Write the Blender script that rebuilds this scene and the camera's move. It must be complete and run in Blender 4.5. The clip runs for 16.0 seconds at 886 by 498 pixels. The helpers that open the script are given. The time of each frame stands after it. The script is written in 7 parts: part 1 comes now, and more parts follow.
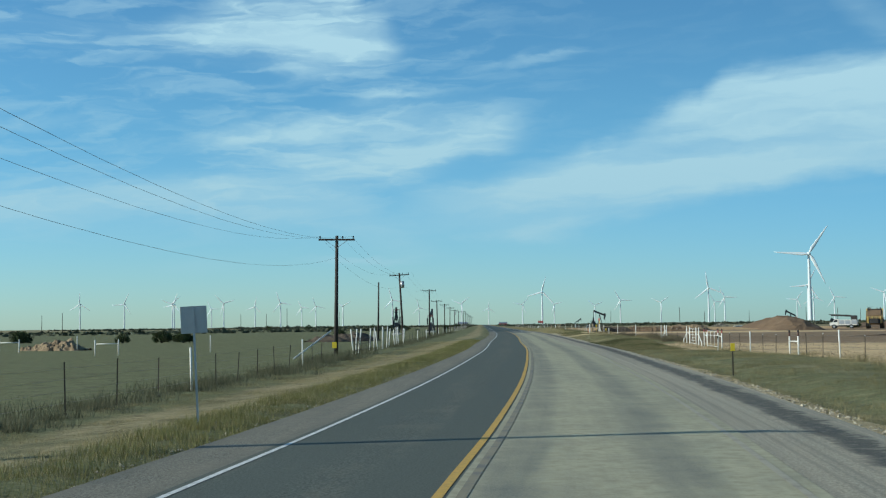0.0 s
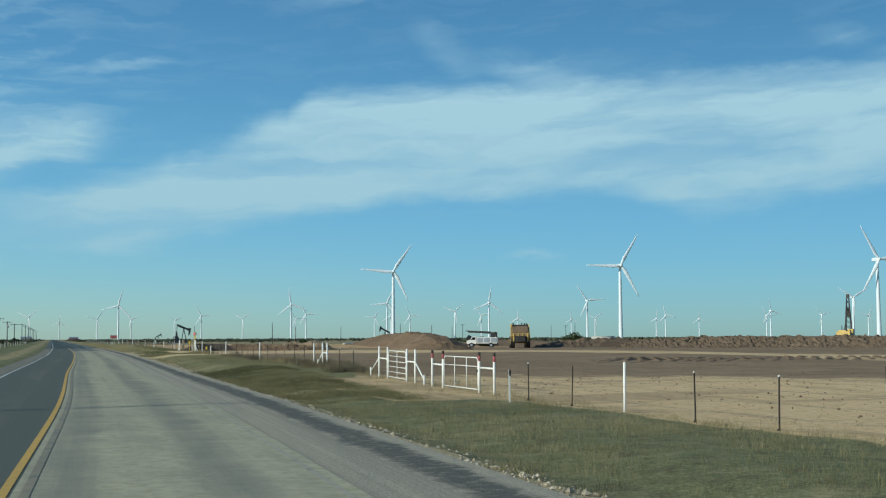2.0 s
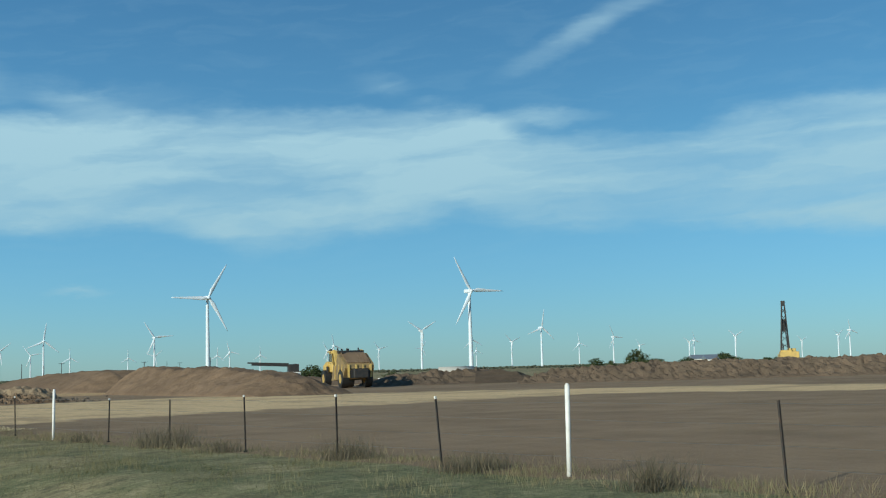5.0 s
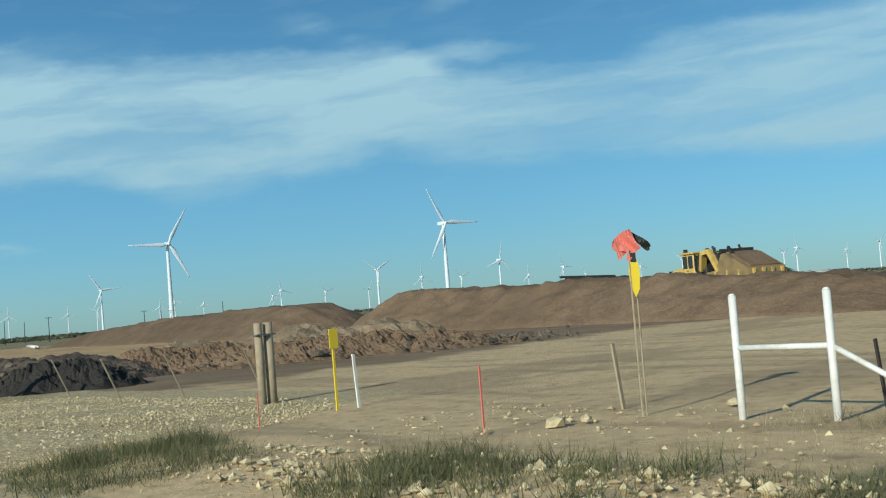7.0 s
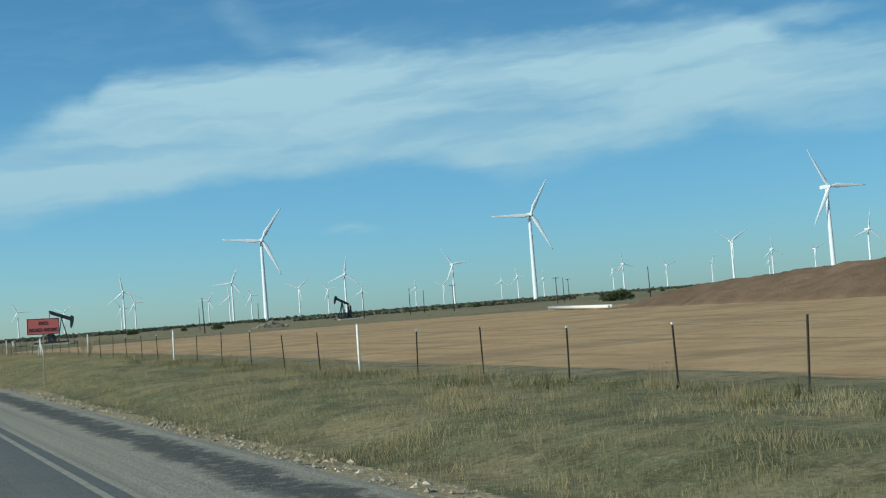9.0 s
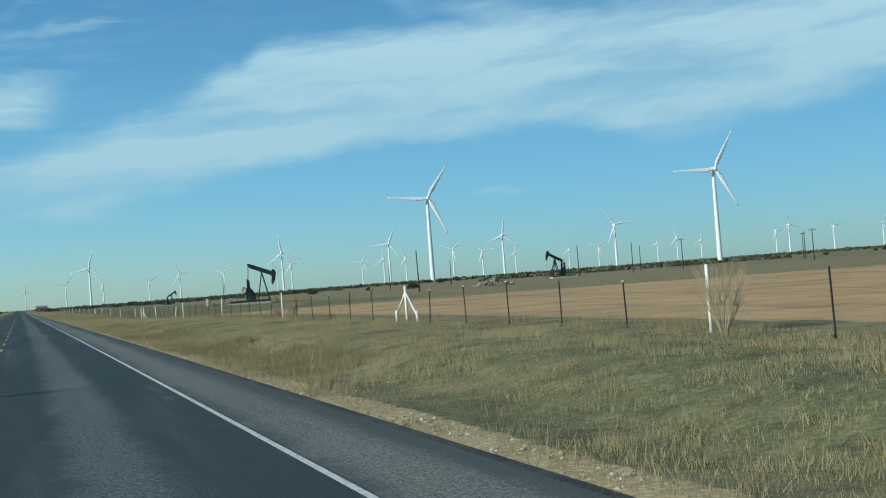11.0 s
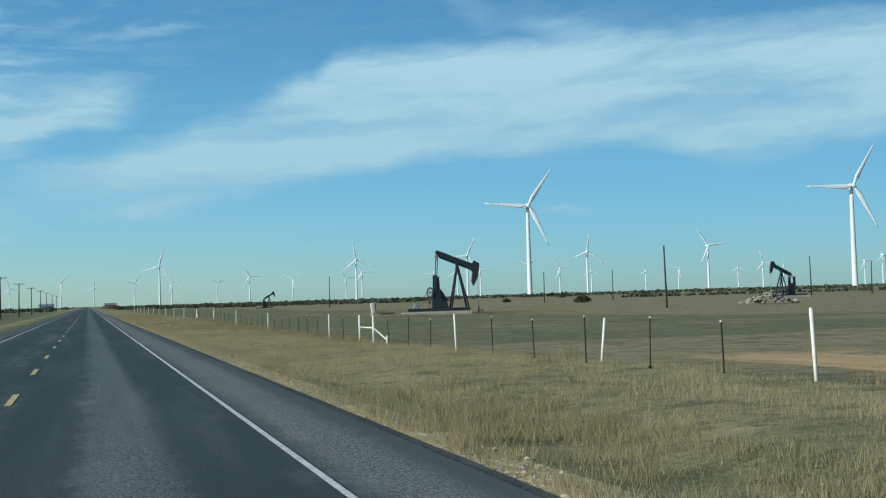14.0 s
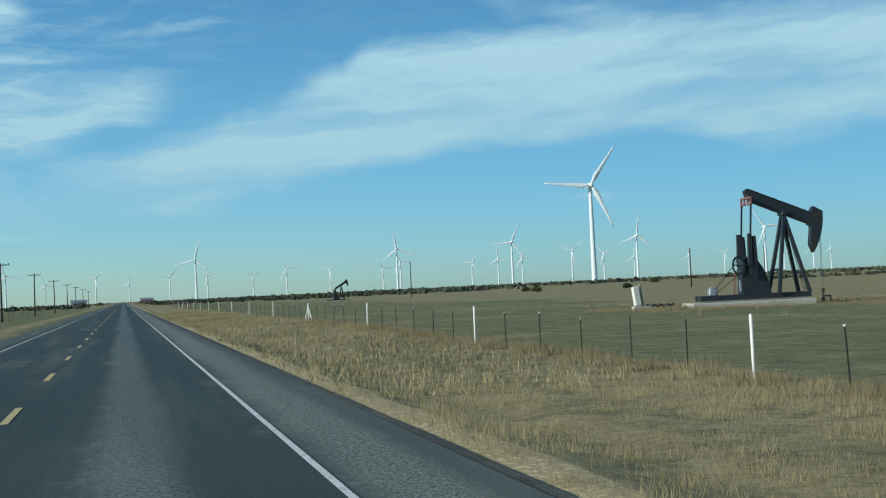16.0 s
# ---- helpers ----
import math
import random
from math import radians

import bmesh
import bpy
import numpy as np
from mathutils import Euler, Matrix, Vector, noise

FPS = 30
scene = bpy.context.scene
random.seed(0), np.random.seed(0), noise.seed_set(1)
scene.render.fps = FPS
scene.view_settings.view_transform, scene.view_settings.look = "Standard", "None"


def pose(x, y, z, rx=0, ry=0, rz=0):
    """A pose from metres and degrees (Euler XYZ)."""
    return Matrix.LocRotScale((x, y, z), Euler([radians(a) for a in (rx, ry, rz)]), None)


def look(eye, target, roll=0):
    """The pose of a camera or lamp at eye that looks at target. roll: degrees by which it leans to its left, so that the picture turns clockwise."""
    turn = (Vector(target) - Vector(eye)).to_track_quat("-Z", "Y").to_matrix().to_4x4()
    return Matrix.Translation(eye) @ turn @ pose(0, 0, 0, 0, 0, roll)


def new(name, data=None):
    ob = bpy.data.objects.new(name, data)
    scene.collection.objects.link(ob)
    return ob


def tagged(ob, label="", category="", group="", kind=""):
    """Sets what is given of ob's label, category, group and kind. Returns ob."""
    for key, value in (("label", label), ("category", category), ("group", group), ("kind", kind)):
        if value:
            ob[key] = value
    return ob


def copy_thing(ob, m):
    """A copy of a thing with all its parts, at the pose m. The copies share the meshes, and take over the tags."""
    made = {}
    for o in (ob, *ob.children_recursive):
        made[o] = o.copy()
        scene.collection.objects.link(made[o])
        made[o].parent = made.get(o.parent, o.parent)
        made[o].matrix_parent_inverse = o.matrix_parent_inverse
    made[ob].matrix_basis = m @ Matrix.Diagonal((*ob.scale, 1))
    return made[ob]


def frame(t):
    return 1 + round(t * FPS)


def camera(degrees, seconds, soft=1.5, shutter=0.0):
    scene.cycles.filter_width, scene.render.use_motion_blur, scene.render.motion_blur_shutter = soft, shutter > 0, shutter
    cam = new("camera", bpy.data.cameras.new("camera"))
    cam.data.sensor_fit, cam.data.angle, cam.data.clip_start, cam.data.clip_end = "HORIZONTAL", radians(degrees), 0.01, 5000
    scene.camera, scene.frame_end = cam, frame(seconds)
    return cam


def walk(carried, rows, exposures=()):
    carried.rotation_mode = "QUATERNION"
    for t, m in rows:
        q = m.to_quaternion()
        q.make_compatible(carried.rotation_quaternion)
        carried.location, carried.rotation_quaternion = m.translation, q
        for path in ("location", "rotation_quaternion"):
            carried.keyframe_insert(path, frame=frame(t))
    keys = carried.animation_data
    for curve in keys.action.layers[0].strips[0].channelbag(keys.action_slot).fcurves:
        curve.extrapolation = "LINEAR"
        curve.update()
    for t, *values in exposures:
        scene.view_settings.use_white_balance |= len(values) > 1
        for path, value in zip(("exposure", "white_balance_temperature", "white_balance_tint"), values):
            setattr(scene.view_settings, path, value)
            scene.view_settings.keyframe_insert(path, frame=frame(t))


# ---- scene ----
cam = camera(41.35, 16.0, soft=1.2)
PATH = [
    (0, (-8.61, -0.79, 1.85), (-11.74, 98.95, 8.28), -0.70),
    (0.5, (-7.72, 11.14, 1.85), (-4.28, 110.91, 7.69), -1.29),
    (1, (-6.90, 23.55, 1.85), (5.08, 122.65, 7.70), -1.37),
    (1.5, (-6.19, 36.65, 1.85), (15.88, 133.97, 8.32), -0.80),
    (2, (-5.54, 49.72, 1.85), (25.99, 144.32, 9.36), -0.25),
    (2.5, (-4.94, 63.11, 1.85), (34.88, 154.40, 10.79), 0.08),
    (3, (-4.41, 76.68, 1.85), (42.61, 164.30, 12.38), 0.06),
    (3.5, (-3.96, 90.35, 1.85), (49.14, 174.24, 13.76), -0.15),
    (4, (-3.58, 103.90, 1.85), (54.05, 184.67, 14.28), -0.54),
    (4.2, (-3.43, 109.32, 1.85), (55.56, 189.11, 14.25), -0.67),
    (6.3, (-1.84, 166.20, 1.85), (68.50, 237.08, 7.17), -4.01),
    (6.5, (-1.72, 171.61, 1.85), (68.78, 242.36, 6.82), -4.31),
    (6.8, (-1.56, 179.68, 1.85), (68.16, 251.22, 6.48), -4.60),
    (7, (-1.46, 184.98, 1.85), (67.05, 257.68, 6.37), -4.68),
    (7.5, (-1.23, 197.91, 1.85), (62.21, 275.06, 6.60), -4.44),
    (8, (-1.07, 211.10, 1.85), (55.42, 293.47, 6.82), -4.44),
    (8.5, (-0.99, 224.59, 1.85), (49.28, 310.89, 6.91), -4.29),
    (9, (-0.97, 237.80, 1.85), (44.75, 326.61, 6.51), -4.56),
    (9.5, (-1.03, 251.02, 1.85), (41.08, 341.62, 6.05), -4.72),
    (10, (-1.05, 263.96, 1.85), (37.97, 355.96, 5.58), -4.86),
    (10.2, (-1.05, 269.33, 1.85), (36.82, 361.81, 5.44), -4.87),
    (12.3, (-0.77, 326.72, 1.85), (29.75, 421.94, 1.71), -2.59),
    (12.5, (-0.73, 332.19, 1.85), (29.53, 427.50, 1.53), -2.25),
    (13, (-0.61, 345.79, 1.85), (28.61, 441.42, 1.89), -1.97),
    (13.5, (-0.60, 359.17, 1.85), (27.32, 455.19, 3.12), -1.93),
    (13.6, (-0.58, 363.00, 1.85), (27.10, 459.09, 3.36), -1.85),
    (14, (-0.39, 378.40, 1.85), (28.66, 474.00, 5.83), -1.71),
    (14.5, (-0.10, 398.00, 1.85), (27.42, 493.97, 7.42), -1.42),
    (15, (0.08, 417.60, 1.85), (27.10, 513.68, 7.85), -2.01),
    (15.5, (0.10, 434.80, 1.85), (27.11, 530.93, 6.75), -2.28),
    (16, (0.02, 446.20, 1.85), (26.42, 542.56, 5.03), -2.75),
]
walk(cam, [(t, look(eye, target, roll)) for t, eye, target, roll in PATH],
     exposures=[(t, ev, 6180, 3) for t, ev in ((0, 0.12), (1.5, 0.05), (3, -0.05), (4, 0.0), (6.5, -0.02), (8, -0.02), (10, 0.02), (12.5, 0.15), (13.5, 0.12), (14.5, 0.07), (16, 0.1))])

# ---- light ----
SUN_EL, SUN_AZ = 22.0, 258.0   # degrees; azimuth clockwise from +y
world = bpy.data.worlds.new("sky")
scene.world = world
world.use_nodes = True
sun_dir = Vector((math.sin(radians(SUN_AZ)) * math.cos(radians(SUN_EL)), math.cos(radians(SUN_AZ)) * math.cos(radians(SUN_EL)), math.sin(radians(SUN_EL))))
sun_data = bpy.data.lights.new("sun", "SUN")
sun_data.energy, sun_data.angle, sun_data.color = 4.4, radians(0.53), (1.0, 0.93, 0.78)
sun = new("sun", sun_data)
sun.matrix_world = look((0, 0, 60), Vector((0, 0, 60)) - sun_dir)


class Nodes:
    """Short hand for building node trees."""

    def __init__(self, tree):
        self.t = tree

    def __call__(self, kind, **ins):
        n = self.t.nodes.new(kind)
        if "_operation" in ins:
            n.operation = ins["_operation"]
        if "_data_type" in ins:
            n.data_type = ins["_data_type"]
        if "_smooth" in ins:
            n.interpolation_type = "SMOOTHSTEP"
        if "_attribute" in ins:
            n.attribute_name = ins["_attribute"]
        for k, v in ins.items():
            if k.startswith("_"):
                continue
            key = int(k[1:]) if k[0] == "i" and k[1:].isdigit() else k.replace("__", " ")
            if isinstance(v, bpy.types.NodeSocket):
                self.t.links.new(v, n.inputs[key])
            else:
                n.inputs[key].default_value = v
        return n

    def math(self, op, a, b=0.0, c=0.0):
        return self("ShaderNodeMath", _operation=op, i0=a, i1=b, i2=c).outputs[0]

    def mix(self, f, a, b):
        n = self("ShaderNodeMix", _data_type="RGBA", i0=f, i6=a, i7=b)
        return n.outputs[2]

    def ramp(self, v, lo, hi, a=0.0, b=1.0):
        return self("ShaderNodeMapRange", _smooth=True, Value=v, i1=lo, i2=hi, i3=a, i4=b).outputs[0]

    def noise(self, vec, scale, detail=4.0, rough=0.55, dist=0.0):
        return self("ShaderNodeTexNoise", Vector=vec, Scale=scale, Detail=detail, Roughness=rough, Distortion=dist).outputs[0]

# ---- sky: clear evening blue with bands of cirrus, laid out by azimuth and height in degrees ----
n = Nodes(world.node_tree)
world.node_tree.nodes.clear()
sky = n("ShaderNodeTexSky")
sky.sky_type, sky.sun_disc = "NISHITA", False
sky.sun_elevation, sky.sun_rotation = radians(SUN_EL), radians(SUN_AZ)
sky.air_density, sky.dust_density, sky.ozone_density = 1.0, 0.15, 3.0
way = n("ShaderNodeTexCoord").outputs["Generated"]
xyz = n("ShaderNodeSeparateXYZ", Vector=way)
az = n.math("MULTIPLY", n.math("ARCTAN2", xyz.outputs[0], xyz.outputs[1]), 180 / math.pi)
el = n.math("MULTIPLY", n.math("ARCSINE", xyz.outputs[2]), 180 / math.pi)


def sky_vec(a, b):
    return n("ShaderNodeCombineXYZ", X=a, Y=b, Z=3.3).outputs[0]


warp1 = n.math("SUBTRACT", n.noise(sky_vec(n.math("MULTIPLY", az, 0.10), n.math("MULTIPLY", el, 0.35)), 1.0, 5.0, 0.6), 0.5)
warp2 = n.math("SUBTRACT", n.noise(sky_vec(n.math("MULTIPLY_ADD", az, 0.5, 7.0), n.math("MULTIPLY", el, 1.3)), 1.0, 4.0, 0.6), 0.5)
el_w = n.math("ADD", el, n.math("ADD", n.math("MULTIPLY", warp1, 2.1), n.math("MULTIPLY", warp2, 0.8)))
slant = n.math("ADD", n.math("SUBTRACT", el, n.math("MULTIPLY", az, 0.06)), n.math("MULTIPLY", warp1, 2.4))
along = n.math("ADD", az, n.math("MULTIPLY", warp2, 3.0))
fibre = n.noise(sky_vec(n.math("MULTIPLY", along, 0.085), n.math("MULTIPLY", slant, 0.75)), 1.0, 5.0, 0.44, 0.3)
fibre2 = n.noise(sky_vec(n.math("MULTIPLY_ADD", along, 0.30, 3.0), n.math("MULTIPLY", slant, 1.5)), 1.0, 4.0, 0.5, 0.6)
texture = n.math("ADD", n.math("MULTIPLY", n.ramp(fibre, 0.30, 0.66), 0.82), n.math("MULTIPLY", n.ramp(fibre2, 0.32, 0.7), 0.18))


def band(stops, soft_low, soft_high, strength, thin):
    """A band of cloud: stops of (azimuth, lower edge, upper edge, density)."""
    r = n("ShaderNodeValToRGB", Fac=n.math("DIVIDE", n.math("ADD", az, 40.0), 130.0))
    cr = r.color_ramp
    cr.interpolation = "EASE"
    while len(cr.elements) > 1:
        cr.elements.remove(cr.elements[0])
    for i, (a, lo, hi, d) in enumerate(stops):
        e = cr.elements[0] if i == 0 else cr.elements.new((a + 40) / 130)
        e.position = (a + 40) / 130
        e.color = (lo / 20, hi / 20, d, 1)
    c = n("ShaderNodeSeparateColor", Color=r.outputs[0])
    lo, hi = n.math("MULTIPLY", c.outputs[0], 20.0), n.math("MULTIPLY", c.outputs[1], 20.0)
    up = n.ramp(n.math("SUBTRACT", el_w, lo), -soft_low, soft_low)
    down = n.ramp(n.math("SUBTRACT", hi, el_w), -soft_high, soft_high)
    d = n.math("MULTIPLY", n.math("MULTIPLY", up, down), c.outputs[2])
    return n.math("MULTIPLY", d, n.math("MULTIPLY_ADD", texture, thin, strength))


def wisp(a0, e0, along, across, tilt, strength):
    """One streak of cloud: its middle, its half length and half width in degrees, its slope and its density."""
    c, s = math.cos(radians(tilt)), math.sin(radians(tilt))
    da, de = n.math("SUBTRACT", az, a0), n.math("SUBTRACT", el_w, e0)
    u = n.math("DIVIDE", n.math("ADD", n.math("MULTIPLY", da, c), n.math("MULTIPLY", de, s)), along)
    v = n.math("DIVIDE", n.math("SUBTRACT", n.math("MULTIPLY", de, c), n.math("MULTIPLY", da, s)), across)
    g = n.ramp(n.math("SQRT", n.math("ADD", n.math("MULTIPLY", u, u), n.math("MULTIPLY", v, v))), 1.0, 0.0)
    return n.math("MULTIPLY", g, n.math("MULTIPLY_ADD", texture, strength, strength * 0.35))


clouds = [
    band([(-5, 5.0, 6.2, 0), (-0.8, 4.5, 6.6, .55), (2.5, 4.2, 7.4, .9), (7, 5.0, 8.8, 1), (10.5, 5.8, 10.6, 1), (12.3, 6.3, 11.9, 1), (17, 7.2, 12.0, 1), (25, 7.3, 12.2, 1), (31, 6.1, 12.4, 1), (36, 7.0, 12.4, 1), (41, 7.4, 12.5, 1), (45, 6.7, 10.9, .9), (51, 7, 10.6, .85), (56, 6.6, 11.6, .85), (62, 5.6, 12.2, .85), (70, 5, 12.6, .7), (82, 6, 11, .3)], 0.72, 0.7, 0.38, 0.66),
    band([(-15, 8.0, 9.0, 0), (-11, 7.8, 9.4, .7), (-8, 6.9, 10.0, .9), (-4.6, 6.9, 10.8, .95), (0.5, 8.3, 10.4, .85), (3.5, 9.3, 10.0, 0)], 0.9, 0.8, 0.2, 0.95),
    band([(-30, 14, 14.6, 0), (-17, 13.2, 14.0, .5), (-11, 12.9, 16, .9), (-8, 12.2, 18, .95), (-5, 12.4, 15, .8), (-3, 13, 13.4, 0)], 0.9, 0.9, 0.14, 0.95),
    band([(-38, 4.2, 6.5, .2), (-25, 4.5, 6.3, .55), (-17, 4.6, 6.9, .7), (-11, 4.6, 7.2, .8), (-7, 4.6, 6.6, .6), (-3, 4.0, 4.6, .45), (-1.5, 4, 4.3, 0)], 0.9, 0.9, 0.15, 0.9),
    wisp(44.5, 11.9, 5.0, 0.7, 2, 0.4), wisp(48, 16.1, 6.6, 0.9, 24, 0.36), wisp(37.4, 14.0, 2.2, 0.8, -14, 0.18), wisp(18.6, 14.0, 2.8, 1.1, -34, 0.2), wisp(22.5, 13.0, 3.4, 0.9, -12, 0.4), wisp(25, 13.0, 4.5, 0.9, 3, 0.26),
    wisp(22.9, 4.0, 2.0, 0.34, 5, 0.6), wisp(2.6, 12.9, 3.6, 0.42, 9, 0.5), wisp(-3.5, 11.2, 5.5, 0.35, 0, 0.5), wisp(-5.5, 3.4, 5.0, 0.35, 4, 0.4), wisp(-13.5, 3.0, 3.0, 0.7, 2, 0.28),
    wisp(-22, 9.5, 5.0, 0.5, 5, 0.25), wisp(14, 16.5, 5.0, 0.7, 12, 0.22), wisp(2.0, 16.5, 4.0, 0.6, 20, 0.25),
]
cover = clouds[0]
for c in clouds[1:]:
    cover = n.math("ADD", cover, c)
veil = n.math("MULTIPLY", n.ramp(fibre2, 0.42, 0.75), n.math("MULTIPLY", n.ramp(el, 2.0, 8.0), n.ramp(az, 8.0, -6.0, 0.05, 0.32)))
cover = n.math("MINIMUM", n.math("ADD", cover, veil), 0.9)
cover = n.math("MULTIPLY", cover, n.ramp(el, 0.5, 3.0))
side = n.ramp(az, -12.0, 50.0, 1.03, 0.66)
low = n.mix(n.ramp(az, -8.0, 30.0), (0.61, 0.89, 1.15, 1), (0.50, 0.83, 1.20, 1))
hue = n.mix(n.ramp(el, 0.0, 11.0), low, (0.62, 0.99, 1.11, 1))
hue = n("ShaderNodeVectorMath", _operation="SCALE", i0=hue, Scale=side).outputs[0]
tint = n("ShaderNodeMix", _data_type="RGBA", i0=1.0, i6=sky.outputs[0], i7=hue)
tint.blend_type = "MULTIPLY"
cloud_light = n.mix(n.ramp(el, 3.0, 16.0), (3.38, 5.12, 5.9, 1), (4.22, 6.02, 6.8, 1))
col = n.mix(cover, tint.outputs[2], cloud_light)
bg = n("ShaderNodeBackground", Color=col, Strength=0.11)
world.node_tree.links.new(bg.outputs[0], n("ShaderNodeOutputWorld").inputs[0])

# ---- plan ----
def spline(pts):
    """A smooth function through (y, value) points, flat at the ends' slopes."""
    ys = np.array([p[0] for p in pts], float)
    vs = np.array([p[1] for p in pts], float)
    d = np.diff(vs) / np.diff(ys)
    m = np.r_[d[0], (d[1:] + d[:-1]) / 2, d[-1]]
    m[1:-1] = np.where(d[1:] * d[:-1] <= 0, 0, m[1:-1])

    def f(y):
        y = np.clip(np.asarray(y, float), ys[0], ys[-1])
        i = np.clip(np.searchsorted(ys, y) - 1, 0, len(ys) - 2)
        h = ys[i + 1] - ys[i]
        t = (y - ys[i]) / h
        return (2*t**3-3*t**2+1)*vs[i] + (t**3-2*t**2+t)*h*m[i] + (-2*t**3+3*t**2)*vs[i+1] + (t**3-t**2)*h*m[i+1]
    return f


# the yellow centre line, the right-hand fence and the height of the ground along that fence
centre_x = spline([(-400, -34), (-120, -17), (-40, -12.3), (0, -9.9), (12, -9.0), (20, -8.35), (36, -7.3), (52, -6.5), (65, -5.95), (85, -5.2), (118, -4.55), (150, -3.7), (200, -2.75), (250, -2.3), (300, -2.05), (350, -1.92), (400, -1.88), (600, -1.88)])
fence_x = spline([(-60, 7.6), (20, 8.6), (58, 9.09), (79, 9.48), (106, 10.04), (144, 10.3), (192, 10.8), (248, 12.1), (290, 12.2), (332, 12.42), (376, 12.65), (462, 12.8), (530, 12.9), (900, 13.2)])
fence_z = spline([(-60, -.1), (58, -.04), (79, -.25), (100, -.2), (119, .1), (144, .15), (192, .14), (248, .04), (269, .06), (290, .23), (332, .34), (376, .2), (397, .02), (419, -.22), (440, -.38), (462, -.46), (484, -.39), (503, -.27), (560, -.22), (900, -.3)])
SEAM_Y = 287.8     # where the new surface begins


def smooth(a, b, v):
    t = np.clip((np.asarray(v, float) - a) / (b - a), 0, 1)
    return t * t * (3 - 2 * t)


def ground_z(x, y):
    x, y = np.broadcast_arrays(np.asarray(x, float), np.asarray(y, float))
    o = x - centre_x(y)
    fo = fence_x(y) - centre_x(y)
    zf = fence_z(y)
    far = np.where(y < 400, 0.1, 0) - 0.9 * smooth(380, 520, y)
    far = far * smooth(0, 70, o - fo) + zf * (1 - smooth(0, 70, o - fo))
    drive = smooth(178, 190, y) * (1 - smooth(214, 222, y))
    verge = -0.06 + (zf + 0.06) * smooth(5.6, 11.5, o) - (0.24 * (1 - drive)) * np.exp(-((o - 7.9) / 1.3) ** 2)
    right = np.where(o > fo, far, verge)
    left = -0.08 - 0.12 * smooth(4.5, 9, -o) + 0.1 * np.exp(-((o + 6.2) / 1.2) ** 2)
    z = np.where(o > 0, right, left)
    under = smooth(6.7, 6.1, o) * smooth(-5.4, -4.6, o)
    return z * (1 - under) - 0.10 * under


def place(x, y, up=0.0):
    return Vector((x, y, float(ground_z(x, y)) + up))


# ---- mesh helpers ----
def mesh_of(name, bm, mats, smooth_faces=False):
    me = bpy.data.meshes.new(name)
    bm.to_mesh(me)
    bm.free()
    for m in (mats if isinstance(mats, (list, tuple)) else [mats]):
        me.materials.append(m)
    if smooth_faces:
        me.polygons.foreach_set("use_smooth", [True] * len(me.polygons))
    return me


def part(name, bm, mat, parent, label="", smooth_faces=False):
    ob = new(name, mesh_of(name, bm, mat, smooth_faces))
    ob.parent = parent
    if label:
        ob["label"] = label
    return ob


def thing(name, at, label, category, group="", kind=""):
    e = new(name)
    e.empty_display_size = 0.3
    e.matrix_basis = at if isinstance(at, Matrix) else Matrix.Translation(at)
    return tagged(e, label, category, group, kind)


def box(bm, c, s, m=None, bevel=0.0):
    made = bmesh.ops.create_cube(bm, size=1.0)["verts"]
    bmesh.ops.scale(bm, vec=s, verts=made)
    if bevel:
        es = list({e for v in made for e in v.link_edges})
        made = bmesh.ops.bevel(bm, geom=es, offset=bevel, segments=1, affect="EDGES")["verts"]
    bmesh.ops.transform(bm, matrix=Matrix.Translation(c) @ (m or Matrix()), verts=made)
    return bm


def rod(bm, a, b, r1, r2=None, n=8, caps=True):
    a, b = Vector(a), Vector(b)
    d = b - a
    made = bmesh.ops.create_cone(bm, cap_ends=caps, segments=n, radius1=r1, radius2=r1 if r2 is None else r2, depth=d.length)["verts"]
    q = d.to_track_quat("Z", "Y").to_matrix().to_4x4()
    bmesh.ops.transform(bm, matrix=Matrix.Translation((a + b) / 2) @ q, verts=made)
    return bm


def beam(bm, a, b, w, h, up=(0, 0, 1)):
    """A square bar from a to b, w wide and h high."""
    a, b = Vector(a), Vector(b)
    d = (b - a).normalized()
    side = d.cross(Vector(up)).normalized()
    top = side.cross(d)
    m = Matrix((side, d, top)).transposed().to_4x4()
    return box(bm, (a + b) / 2, (w, (b - a).length, h), m)


def prism(bm, outline, depth, axis="y"):
    """A flat outline of (u, v), pushed out to a depth about the middle. axis: the way it is pushed."""
    def at(u, v, w):
        return (u, w, v) if axis == "y" else (w, u, v) if axis == "x" else (u, v, w)
    lo = [bm.verts.new(at(u, v, -depth / 2)) for u, v in outline]
    hi = [bm.verts.new(at(u, v, depth / 2)) for u, v in outline]
    bm.faces.new(lo)
    bm.faces.new(hi[::-1])
    n = len(lo)
    for i in range(n):
        bm.faces.new((lo[i], hi[i], hi[(i + 1) % n], lo[(i + 1) % n]))
    bmesh.ops.recalc_face_normals(bm, faces=bm.faces)
    return bm


